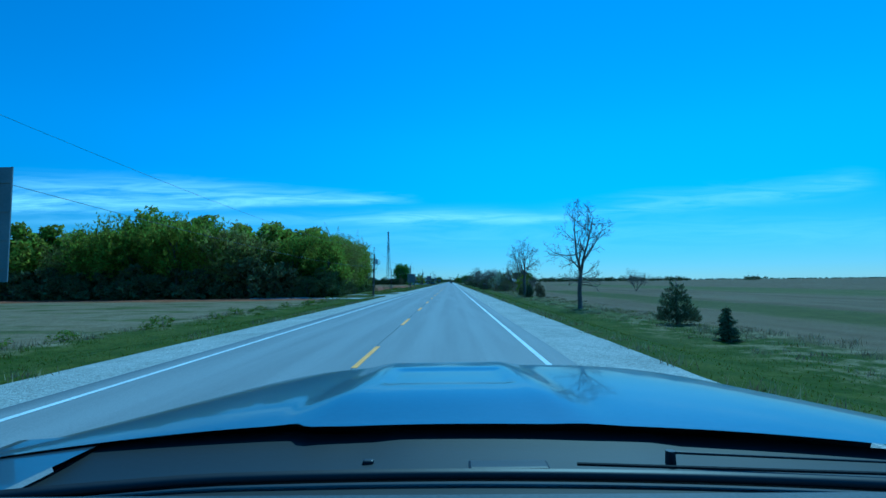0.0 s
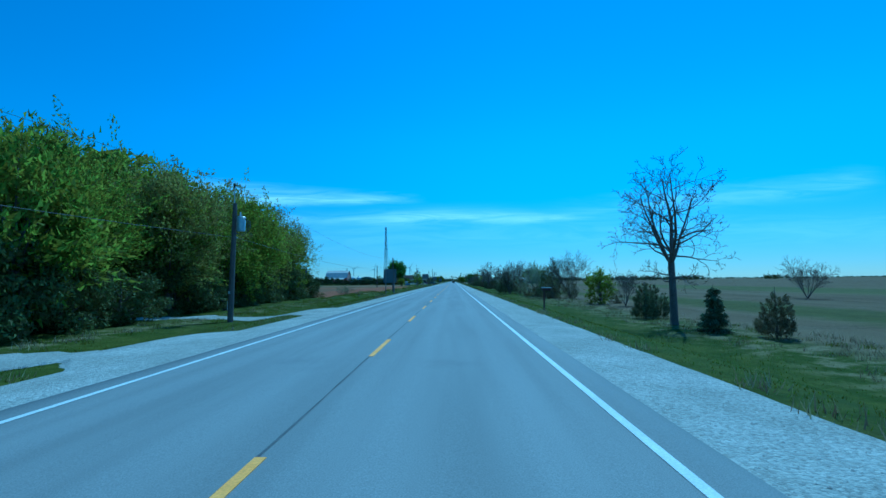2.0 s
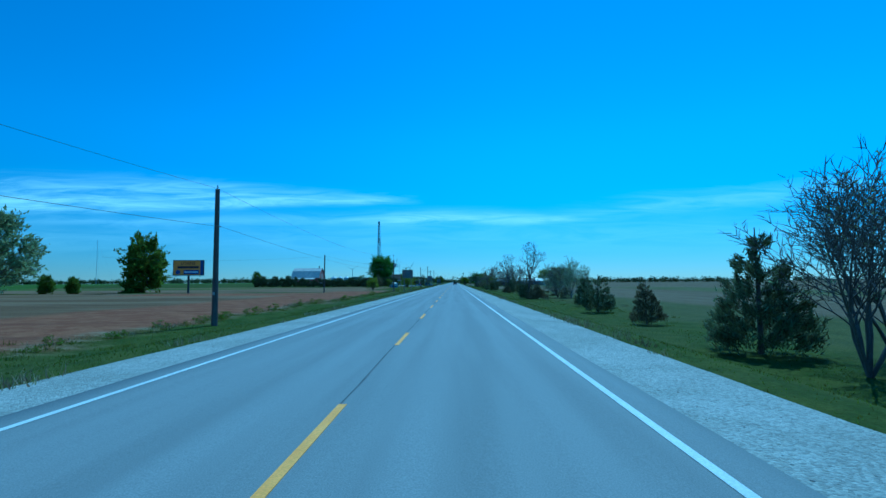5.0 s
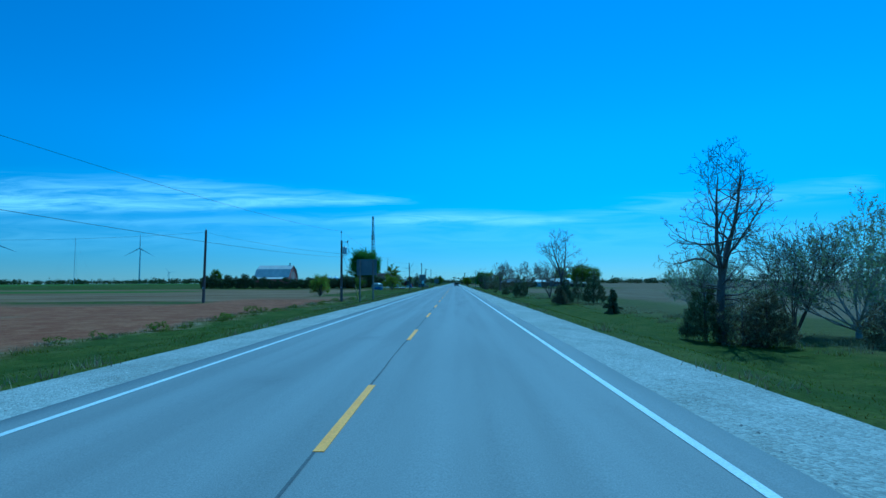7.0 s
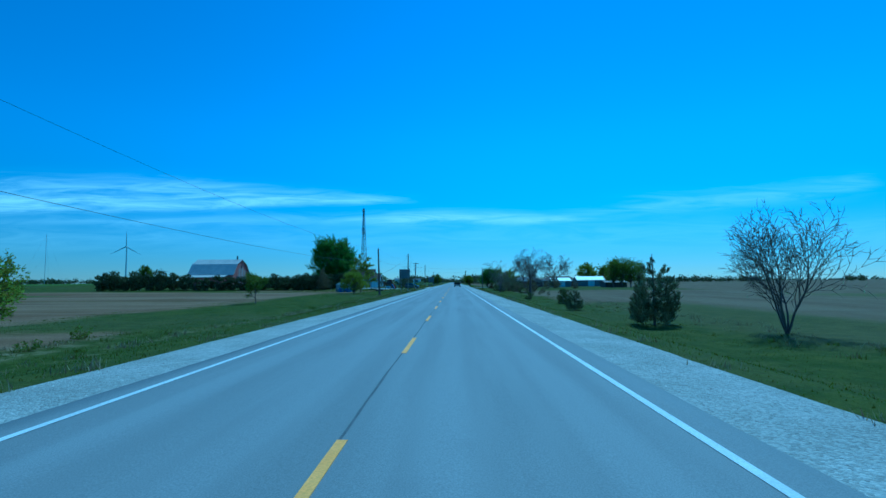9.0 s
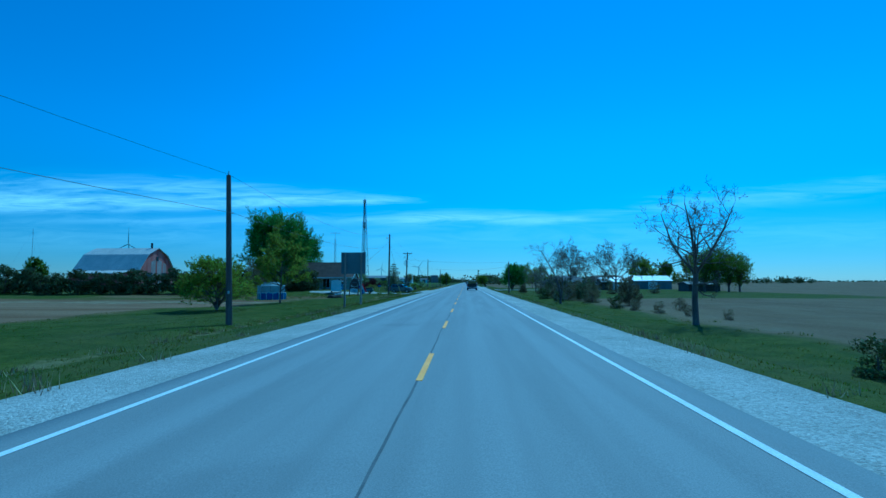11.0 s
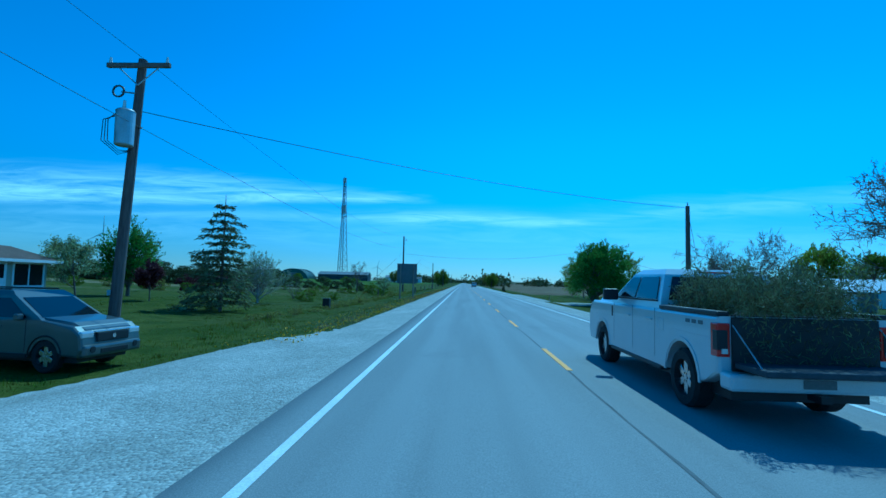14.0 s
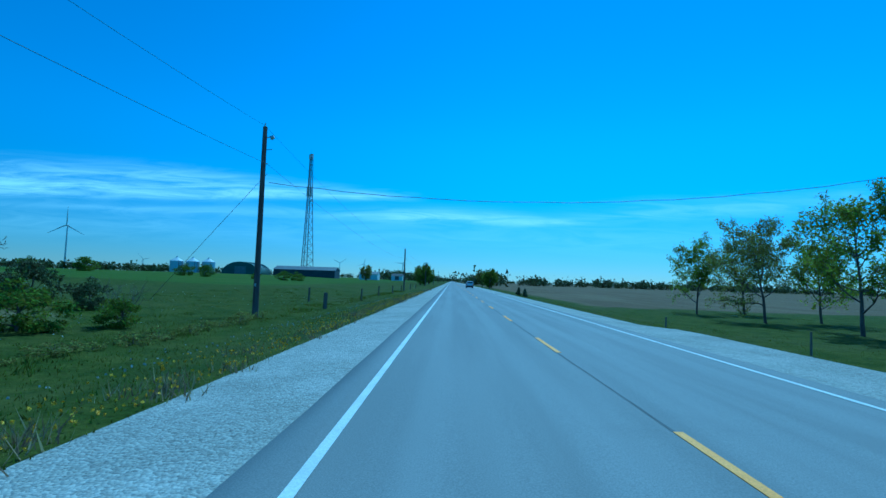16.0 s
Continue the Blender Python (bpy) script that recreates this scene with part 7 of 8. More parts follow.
def small_yard_things():
    e = thing("utility_trailer", gz(-16.7, 385.8) @ Matrix.Diagonal((0.72, 0.8, 1.0, 1)), "small loaded utility trailer with a dark tarpaulin", "trailer")
    part("body", box(-0.9, 0.5, -0.5, 0.5, 0.3, 0.85, 0.02), PANEL_GREY, e)
    part("tarpaulin", box(-0.95, 0.95, -0.55, 0.55, 0.85, 1.08, 0.08), BLACK, e)
    part("load", box(0.5, 1.2, -0.45, 0.45, 0.35, 0.75, 0.08), GREEN_ROOF, e)
    w = part("wheel", rod((0.35, -0.62, 0.28), (0.35, -0.48, 0.28), 0.28, sides=16), RUBBER, e)
    part("rim", rod((0.35, -0.63, 0.28), (0.35, -0.47, 0.28), 0.14, sides=12), YELLOW_GUARD, w)
    part("wheel", rod((0.35, 0.48, 0.28), (0.35, 0.62, 0.28), 0.28, sides=16), RUBBER, e)
    part("tow_bar", rod((0.9, 0, 0.4), (1.9, 0, 0.2), 0.04), STEEL, e)
    b = part("storage_box", box(-0.25, 0.25, -0.24, 0.24, -0.02, 0.70, 0.02), BLACK, None)
    b.matrix_basis = gz(-12.1, 422.8)
    tagged(b, "black plastic box standing on the verge grass", "box")
    pd = thing("cable_pedestal", gz(-16.2, 91.0), "small dark metal cable cabinet with a pale side on the grass", "utility box")
    part("cabinet", box(-0.2, 0.2, -0.16, 0.16, -0.1, 0.78, 0.015), DARK_STEEL, pd)
    part("lid", box(-0.23, 0.23, -0.19, 0.19, 0.78, 0.84, 0.012), PANEL_GREY, pd)
    part("side_plate", box(0.201, 0.215, -0.14, 0.14, 0.05, 0.76), PANEL_GREY, pd)
    m = thing("mailbox", gz(-17.2, 399.6), "small blue mailbox on a thin post", "mailbox")
    part("post", box(-0.04, 0.04, -0.04, 0.04, -0.2, 1.0), WOOD_POST, m)
    part("box", box(-0.25, 0.25, -0.12, 0.12, 0.95, 1.2, 0.04), BLUE_TARP, m)
    st = thing("yard_statue", gz(-25.6, 401.6), "slim pale obelisk ornament by the house wall", "ornament")
    part("obelisk", rod((0, 0, 0), (0, 0, 1.25), 0.22, 0.05, 4), BLUE_TARP, st)
    for x, y in ((-11.9, 384.7), (-10.7, 384.6), (-9.6, 384.8)):
        p = part("steel_post", box(-0.025, 0.025, -0.025, 0.025, -0.3, 0.85), DARK_STEEL, None)
        p.matrix_basis = gz(x, y)
        tagged(p, "thin dark steel post in the grass by the driveway", "post", "driveway posts")
    mound = bmesh.new()
    bmesh.ops.create_icosphere(mound, subdivisions=3, radius=1.0)
    for v in mound.verts:
        v.co = Vector((v.co.x * 1.25, v.co.y * 1.0, max(-0.1, v.co.z * 0.6 * (1 + 0.25 * math.sin(5 * v.co.x + 3 * v.co.y)))))
    mm = part("soil_heap", mound, SOIL_DARK, None)
    mm.matrix_basis = gz(-18.7, 370.8)
    tagged(mm, "dark heap of soil on the lawn", "soil heap")
    pipe = part("pipe", rod((0.0, 0, 0), (1.0, 0.1, 0.12), 0.11, sides=16), TRIM, None)
    pipe.matrix_basis = gz(-18.6, 369.9, 0.50)
    tagged(pipe, "white plastic pipe lying on a soil heap", "pipe")
    # fence towards the far field
    spots = [(-11.4, 482.0, 0.16, 1.15), (-14.6, 489.0, 0.09, 1.2), (-11.6, 497.0, 0.09, 1.2), (-11.8, 510.0, 0.09, 1.25), (-11.6, 523.0, 0.09, 1.2), (-11.8, 538.0, 0.09, 1.2), (-11.6, 556.0, 0.09, 1.2), (-11.8, 575.0, 0.09, 1.2), (-13.4, 452.0, 0.09, 1.1)]
    for x, y, r, h in spots:
        p = part("fence_post", rod((0, 0, -0.3), (0.03, 0, h), r, r * 0.85, 8), WOOD_POLE, None)
        p.matrix_basis = gz(x, y)
        tagged(p, "rough round wooden fence post in the grass", "fence post", "field fence posts")
    for z in (0.5, 0.9):
        for (xa, ya, _, _), (xb, yb, _, _) in zip(spots[2:7], spots[3:8]):
            wire((xa, ya, ground_z(xa, ya) + z), (xb, yb, ground_z(xb, yb) + z), 0.03, 0.008, "fence wire between wooden posts")
    for x, y, h in ((7.9, 471.7, 0.5), (12.1, 467.9, 0.95)):
        mp = part("marker_post", rod((0, 0, -0.3), (0.02, 0, h), 0.045, 0.04, 8), WOOD_POST, None)
        mp.matrix_basis = gz(x, y)
        tagged(mp, "short weathered marker post in the verge grass", "post", "verge marker posts")
    mb2 = thing("mailbox", gz(7.35, 83.0), "weathered dark mailbox with a pale top on a wooden post", "mailbox")
    part("post", rod((0, 0, -0.3), (0.03, 0, 1.17), 0.055, 0.05), POST_DARK, mb2)
    bx = part("box", box(-0.10, 0.42, -0.12, 0.12, 1.17, 1.35, 0.03), POST_DARK, mb2)
    part("top", box(-0.12, 0.44, -0.14, 0.14, 1.35, 1.38, 0.01), WHITE_SHEET, bx)
    tv = thing("antenna_mast", gz(-30.07, 412.4), "slim lattice television mast with an aerial beside the house", "antenna")
    for k in range(3):
        a = k * 2.094
        part("leg", rod((0.26 * math.cos(a), 0.26 * math.sin(a), -0.3), (0.16 * math.cos(a), 0.16 * math.sin(a), 11.8), 0.035, sides=6), STEEL, tv)
    for k in range(24):
        z = 0.4 + k * 0.47
        a, b = (k % 3) * 2.094, ((k + 1) % 3) * 2.094
        part("brace", rod((0.2 * math.cos(a), 0.2 * math.sin(a), z), (0.2 * math.cos(b), 0.2 * math.sin(b), z + 0.45), 0.02, sides=4), STEEL, tv)
    part("mast_tip", rod((0, 0, 11.8), (0, 0, 13.2), 0.025, sides=6), STEEL, tv)
    boom = part("boom", rod((-1.3, 0, 13.1), (1.3, 0, 13.1), 0.035, sides=6), STEEL, tv)
    for k in range(9):
        x = -1.2 + 0.3 * k
        part("element", rod((x, -0.5, 13.12), (x, 0.5, 13.12), 0.016, sides=4), STEEL, boom)


small_yard_things()


# ---------------------------------------------------------------- far structures
def cell_tower():
    x, y = -94.5, 753.9
    e = thing("cell_tower", gz(x, y), "tall three-legged lattice telephone mast with antennas", "tower")
    top = 78.0

    def leg(k, z):
        r = 3.7 * (1 - z / top) ** 1.3 + 1.1
        a = k * 2.094 + 0.5
        return Vector((r * math.cos(a), r * math.sin(a), z))

    zs = [0, 5, 10, 15, 20, 25, 30, 35, 40, 45, 50, 54, 58, 62, 66, 70, 74, 78]
    for k in range(3):
        bm = bmesh.new()
        for a, b in zip(zs[:-1], zs[1:]):
            rod(leg(k, a), leg(k, b), 0.21, sides=6, bm=bm)
        part("leg", bm, PANEL_GREY, e)
        bm = bmesh.new()
        for a, b in zip(zs[:-1], zs[1:]):
            rod(leg(k, a), leg((k + 1) % 3, b), 0.085, sides=4, bm=bm)
            rod(leg((k + 1) % 3, a), leg(k, b), 0.085, sides=4, bm=bm)
            rod(leg(k, b), leg((k + 1) % 3, b), 0.08, sides=4, bm=bm)
        part("bracing", bm, PANEL_GREY, e)
    part("cable_tray", rod((0.4, 0.4, 0), (0.2, 0.2, top), 0.25, sides=6), DARK_STEEL, e)
    for z in (52, 55, 76):
        for k in range(6):
            a = k * 1.047
            part("antenna", box(-0.4, 0.4, -0.15, 0.15, z - 1.5, z + 1.5, 0.03), TRIM, e).matrix_basis = Matrix.Rotation(a, 4, "Z") @ Matrix.Translation((0, 1.7 if z < 60 else 1.2, 0))
    part("dish", rod((1.8, -0.6, 48), (2.1, -0.9, 48), 0.9, sides=16), TRIM, e)
    part("lightning_rod", rod((0, 0, top), (0, 0, top + 3.5), 0.06, sides=6), STEEL, e)


cell_tower()


def turbine(x, y, hub, blade, spin, face):
    e = thing("wind_turbine", gz(x, y), "white three-bladed wind turbine on the horizon", "wind turbine", "wind turbines")
    part("tower", rod((0, 0, -2), (0, 0, hub), blade * 0.05, blade * 0.03, 14), TURBINE, e)
    top = part("nacelle", box(-1.8, 1.8, -4, 5, -1.8, 1.8, 0.5), TURBINE, e)
    top.matrix_basis = Matrix.Translation((0, 0, hub + 1.5)) @ Matrix.Rotation(face, 4, "Z")
    part("hub", rod((0, -4, 0), (0, -6.5, 0), 1.8, 0.9, 14), TURBINE, top)
    for k in range(3):
        b = prism([(-1.0, 0), (1.0, 0), (1.7, blade * 0.2), (0.35, blade), (-0.1, blade), (-0.9, blade * 0.2)], -0.25, 0.25, "y")
        ob = part("blade", b, TURBINE, top)
        ob.matrix_basis = Matrix.Translation((0, -5.2, 0)) @ Matrix.Rotation(spin + k * 2.0944, 4, "Y")


turbine(-908, 1574, 101, 44, 0.0, 0.3)
turbine(-878, 1085, 80, 46, 2.0, 0.5)
turbine(-660, 3300, 84, 46, 1.0, 0.2)
turbine(-540, 3420, 84, 46, 0.2, 0.2)
turbine(-2050, 3650, 80, 46, 1.4, 0.3)
turbine(-250, 2900, 78, 44, 0.6, 0.2)


def met_mast():
    e = thing("guyed_mast", gz(-627, 977), "thin guyed steel mast beyond the fields", "mast")
    part("mast", rod((0, 0, 0), (0, 0, 78), 0.32, 0.25, 6), STEEL, e)
    for k in range(3):
        a = k * 2.094
        for z in (40, 74):
            part("guy", rod((0, 0, z), (34 * math.cos(a), 34 * math.sin(a), 0), 0.05, sides=4), STEEL, e)


met_mast()


def grain_bin(x, y, r, h):
    e = thing("grain_bin", gz(x, y), "round corrugated grain bin with a conical roof", "grain bin", "row of grain bins")
    bm = bmesh.new()
    n = 12
    for k in range(n):
        rod((0, 0, h * k / n), (0, 0, h * (k + 1) / n), r, r * 0.985, 28, bm)
    part("bin_wall", bm, STEEL, e)
    part("roof", rod((0, 0, h), (0, 0, h + r * 0.55), r * 1.04, 0.35, 28), WHITE_SHEET, e)
    part("cap", rod((0, 0, h + r * 0.55), (0, 0, h + r * 0.55 + 0.5), 0.4), WHITE_SHEET, e)
    part("ladder", box(r * 0.68, r * 0.72, -r * 0.75, -r * 0.70, 0, h), DARK_STEEL, e)


for k in range(3):
    grain_bin(-133.0 + 6.6 * k, 677 + 2 * k, 3.0, 5.3)
shed("long_barn", -101, -67, 716, 728, 1.2, 5.2, 7.2, DARK_STEEL, PANEL_GREY, "long dark livestock barn below the telephone mast", doors=False)
shed("farm_shop", -62, -50, 760, 770, 1.2, 4.4, 6.0, WHITE_SHEET, PANEL_GREY, "pale farm workshop beyond the green field")
shed("farm_shop", -46, -38, 800, 808, 1.0, 4.0, 5.6, WHITE_SHEET, SHINGLE_GREY, "small pale outbuilding beside the far road")
shed("hilltop_barn", 700, 760, 640, 655, -0.9, 4.5, 8.0, WHITE_SHEET, WHITE_SHEET, "long pale barn far across the fields", doors=False)


def quonset():
    e = thing("quonset_hut", gz(-114.5, 713.3), "arched green metal hut beyond the crop field", "hut")
    prof = [(10 * math.cos(a), 6.6 * math.sin(a)) for a in np.linspace(0, math.pi, 22)]
    part("shell", prism(prof, -9, 9, "y"), GREEN_ROOF, e)
    for k in range(9):
        y = -9 + k * 2.25
        part("rib", prism([(p[0] * 1.01, p[1] * 1.012) for p in prof] + [(p[0] * 0.99, p[1] * 0.99) for p in prof[::-1]], y - 0.06, y + 0.06, "y"), GREEN_ROOF, e)
    part("end_door", box(-3, 3, -9.1, -9.02, 0, 4.2), PANEL_GREY, e)


quonset()


# ---------------------------------------------------------------- vehicles
def arc(cy, cz, r, a0, a1, n=9):
    return [(cy + r * math.cos(radians(a)), cz + r * math.sin(radians(a))) for a in np.linspace(a0, a1, n)]


def wheel_part(parent, x, y, r, w, s, rim_mat):
    """Tyre with rounded shoulders, dished rim with spokes. s: side that faces out."""
    bm = bmesh.new()
    prof = [(0.62 * r, -w / 2), (0.9 * r, -w / 2), (r, -w / 3), (r, w / 3), (0.9 * r, w / 2), (0.62 * r, w / 2)]
    n = 28
    rings = [[bm.verts.new((x + d, y + q * math.cos(a), r + q * math.sin(a))) for a in np.linspace(0, 2 * math.pi, n, endpoint=False)] for q, d in prof]
    for i in range(len(rings)):
        lo, hi = rings[i], rings[(i + 1) % len(rings)]
        for j in range(n):
            bm.faces.new((lo[j], lo[(j + 1) % n], hi[(j + 1) % n], hi[j]))
    wh = part("wheel", bm, RUBBER, parent)
    rim = part("rim", rod((x + s * w * 0.06, y, r), (x + s * w * 0.16, y, r), 0.63 * r, sides=24), BLACK, wh)
    part("hub_cap", rod((x + s * w * 0.2, y, r), (x + s * w * 0.34, y, r), 0.14 * r, 0.11 * r, 14), rim_mat, wh)
    for k in range(6):
        a = k * math.pi / 3
        b = box(-w * 0.05, w * 0.05, -0.05, 0.05, 0.03, 0.62 * r, 0.008)
        sp = part("spoke", b, rim_mat, wh)
        sp.matrix_basis = Matrix.Translation((x + s * w * 0.28, y, r)) @ Matrix.Rotation(a, 4, "X")
    return wh


def loft(sections, bm=None):
    """A skin over matching rings of points."""
    bm = bm or bmesh.new()
    rings = [[bm.verts.new(p) for p in s] for s in sections]
    n = len(rings[0])
    for lo, hi in zip(rings[:-1], rings[1:]):
        for j in range(n):
            bm.faces.new((lo[j], lo[(j + 1) % n], hi[(j + 1) % n], hi[j]))
    bm.faces.new(rings[0][::-1])
    bm.faces.new(rings[-1])
    return bm


def bed_pickup(m):
    """A crew-cab pickup, 5.9 m long, nose to +y, rear bumper at y = 0."""
    e = thing("pickup_truck", m, "white crew-cab pickup truck with lowered tailgate carrying evergreens", "pickup truck")
    W = 1.0
    # lower body outline with wheel arches, in (y, z)
    low = [(0.22, 0.62)] + [(0.22, 1.30), (5.55, 1.30)] + [(5.62, 1.22), (5.86, 1.05), (5.9, 0.62), (5.8, 0.42)]
    low += arc(4.83, 0.42, 0.50, 0, 180, 13) + [(4.2, 0.42), (1.75, 0.44)] + arc(1.16, 0.44, 0.50, 0, 180, 13) + [(0.5, 0.5)]
    part("body", prism(low, -W, W, "x", 0.045), CAR_WHITE, e)
    part("belt_line", box(-W - 0.006, W + 0.006, 0.3, 5.4, 1.02, 1.035), CAR_WHITE, e)
    part("bonnet", loft([[(-0.92, 3.95, 1.28), (0.92, 3.95, 1.28), (0.86, 3.95, 1.40), (-0.86, 3.95, 1.40)], [(-0.94, 5.3, 1.26), (0.94, 5.3, 1.26), (0.86, 5.3, 1.36), (-0.86, 5.3, 1.36)], [(-0.9, 5.78, 1.1), (0.9, 5.78, 1.1), (0.84, 5.74, 1.24), (-0.84, 5.74, 1.24)]]), CAR_WHITE, e)
    cab = part("cab", loft([[(-0.97, 1.92, 1.28), (0.97, 1.92, 1.28), (0.97, 4.35, 1.28), (-0.97, 4.35, 1.28)], [(-0.94, 1.95, 1.42), (0.94, 1.95, 1.42), (0.94, 4.18, 1.42), (-0.94, 4.18, 1.42)], [(-0.80, 2.12, 1.84), (0.80, 2.12, 1.84), (0.80, 3.42, 1.86), (-0.80, 3.42, 1.86)], [(-0.72, 2.24, 1.93), (0.72, 2.24, 1.93), (0.72, 3.25, 1.94), (-0.72, 3.25, 1.94)]]), CAR_WHITE, e)
    # side glass follows the lean of the cab
    def pane(pts, name="side_window"):
        bm = bmesh.new()
        vs = [bm.verts.new(p) for p in pts]
        f = bm.faces.new(vs)
        r = bmesh.ops.extrude_face_region(bm, geom=[f])
        n = f.normal.copy() if f.normal.length else Vector((1, 0, 0))
        bm.normal_update()
        for v in [g for g in r["geom"] if isinstance(g, bmesh.types.BMVert)]:
            v.co += Vector((0.012 * (1 if pts[0][0] > 0 else -1) if name == "side_window" else 0, {"rear_window": -0.012, "windscreen": 0.012}.get(name, 0), 0.004))
        return part(name, bm, GLASS_DARK, cab)

    for s in (-1, 1):
        def sx(z):
            return s * (0.945 - (z - 1.42) * 0.333)
        pane([(sx(1.44), 2.10, 1.44), (sx(1.44), 2.98, 1.44), (sx(1.80), 2.98, 1.80), (sx(1.80), 2.26, 1.80)])
        pane([(sx(1.44), 3.06, 1.44), (sx(1.44), 4.02, 1.44), (sx(1.80), 3.46, 1.80), (sx(1.80), 3.06, 1.80)])
        part("mirror", box(s * 0.98 if s > 0 else -1.26, 1.26 if s > 0 else -0.98, 3.82, 3.95, 1.36, 1.58, 0.03), BLACK, e)
        for y in (2.15, 3.15):
            part("door_handle", box(s * 1.0 - 0.02, s * 1.0 + 0.02, y, y + 0.24, 1.10, 1.14, 0.008), CAR_WHITE, e)
        for y in (2.05, 3.02, 4.05):
            part("door_gap", box(s * W - 0.003, s * W + 0.003, y - 0.003, y + 0.003, 0.55, 1.30), PANEL_GREY, e)
        part("running_board", box(s * 0.86 if s > 0 else -1.02, 1.02 if s > 0 else -0.86, 1.8, 4.2, 0.38, 0.45, 0.02), BLACK, e)
        for cy in (1.16, 4.83):
            part("wheel_arch", prism(arc(cy, 0.43, 0.53, 0, 180, 15) + arc(cy, 0.43, 0.49, 180, 0, 15), s * W - 0.012, s * W + 0.012, "x"), CAR_WHITE, e)
            wheel_part(e, s * 0.85, cy, 0.40, 0.27, s, CHROME)
            part("arch_liner", box(s * 0.62 - 0.02, s * 0.62 + 0.02, cy - 0.5, cy + 0.5, 0.4, 0.95), BLACK, e)
        t = part("tail_lamp", box(min(s * 0.86, s * 1.012), max(s * 0.86, s * 1.012), 0.195, 0.36, 0.82, 1.22, 0.015), LAMP_RED, e, "tall red tail lamp")
        part("lamp_insert", box(min(s * 0.89, s * 1.016), max(s * 0.89, s * 1.016), 0.188, 0.30, 0.90, 1.14, 0.01), BLACK, t)
        for k in range(3):
            part("decal_bar", box(s * W - 0.004, s * W + 0.004, 0.55 + 0.17 * k, 0.67 + 0.17 * k, 1.17, 1.22), PANEL_GREY, e)
        part("fuel_door" if s < 0 else "side_marker", box(s * W - 0.004, s * W + 0.004, 1.72, 1.92, 0.98, 1.16, 0.01), CAR_WHITE, e)
        part("fender_vent", box(s * W - 0.006, s * W + 0.008, 4.12, 4.20, 1.02, 1.24, 0.01), BLACK, e)
        part("window_trim", box(s * 0.955 - 0.008, s * 0.955 + 0.008, 2.05, 4.1, 1.405, 1.43), BLACK, cab)
        part("reversing_lamp", box(min(s * 0.90, s * 0.97), max(s * 0.90, s * 0.97), 0.178, 0.19, 0.86, 0.92), LAMP_CLEAR, t)
        part("headlamp", box(min(s * 0.62, s * 0.985), max(s * 0.62, s * 0.985), 5.66, 5.84, 0.92, 1.12, 0.03), LAMP_CLEAR, e)
    def rwin(z):
        return 1.945 + (z - 1.42) * 0.40
    pane([(-0.82, rwin(1.44), 1.44), (0.82, rwin(1.44), 1.44), (0.70, rwin(1.80), 1.80), (-0.70, rwin(1.80), 1.80)], "rear_window")
    def fwin(z):
        return 4.19 - (z - 1.42) * 1.75
    pane([(-0.86, fwin(1.44), 1.44), (0.86, fwin(1.44), 1.44), (0.74, fwin(1.82), 1.82), (-0.74, fwin(1.82), 1.82)], "windscreen")
    part("brake_lamp", box(-0.22, 0.22, 2.16, 2.2, 1.865, 1.895), LAMP_RED, cab)
    # cargo bed: floor and rails on the solid body; a black rear plate imitates its shaded inside
    part("bed_floor", box(-0.84, 0.84, 0.24, 1.9, 1.302, 1.312), BLACK, e)
    for s in (-1, 1):
        part("bed_rail", box(min(s * 0.84, s * 0.99), max(s * 0.84, s * 0.99), 0.24, 1.92, 1.30, 1.36, 0.015), BLACK, e)
    part("bed_opening", box(-0.84, 0.84, 0.185, 0.217, 0.66, 1.295), BLACK, e)
    tg = part("tailgate", box(-0.83, 0.83, -0.42, 0.17, 0.70, 0.77, 0.015), DARK_STEEL, e, "lowered dark tailgate")
    for s in (-1, 1):
        part("tailgate_cable", rod((s * 0.8, -0.3, 0.77), (s * 0.84, 0.18, 1.2), 0.008, sides=5), STEEL, tg)
    bp = part("rear_bumper", box(-0.98, 0.98, -0.02, 0.24, 0.46, 0.66, 0.04), CAR_WHITE, e)
    part("licence_bar", box(-0.18, 0.18, -0.03, -0.022, 0.52, 0.62), PANEL_GREY, bp)
    part("front_bumper", box(-0.97, 0.97, 5.72, 5.95, 0.42, 0.72, 0.05), CHROME, e)
    part("grille", box(-0.6, 0.6, 5.84, 5.9, 0.74, 1.1, 0.02), BLACK, e)
    part("underbody", box(-0.8, 0.8, 0.3, 5.6, 0.3, 0.5), BLACK, e)
    part("tow_hitch", box(-0.06, 0.06, -0.12, 0.1, 0.38, 0.46), BLACK, e)
    # evergreen boughs heaped in the bed
    rng = np.random.default_rng(8)
    n = 13000
    p = rng.uniform(-1, 1, (n, 3)) * np.array((0.82, 0.95, 0.0)) + np.array((0, 0.98, 1.33))
    p[:, 2] += rng.random(n) ** 1.35 * (0.52 + 0.20 * np.sin(9 * p[:, 0] + 2) * np.sin(6 * p[:, 1]))
    p[:, 2] = np.maximum(p[:, 2], 1.32)
    back = rng.uniform(-1, 1, (500, 3)) * np.array((0.78, 0.05, 0.34)) + np.array((0, 0.10, 0.98))
    p = np.concatenate([p, back])
    v, f = leaves(rng, p, 0.042, 0.17, up=0.9, tri=True)
    load = new("evergreen_load", mesh_np("evergreen_load", v, f, NEEDLE))
    load.matrix_basis = m
    tagged(load, "heap of dark evergreen saplings in the pickup's bed", "plants", kind="stuff")


bed_pickup(Matrix.Translation((2.02, 392.62, -0.04)) @ Matrix.Diagonal((1.0, 1.045, 1.0, 1.0)))


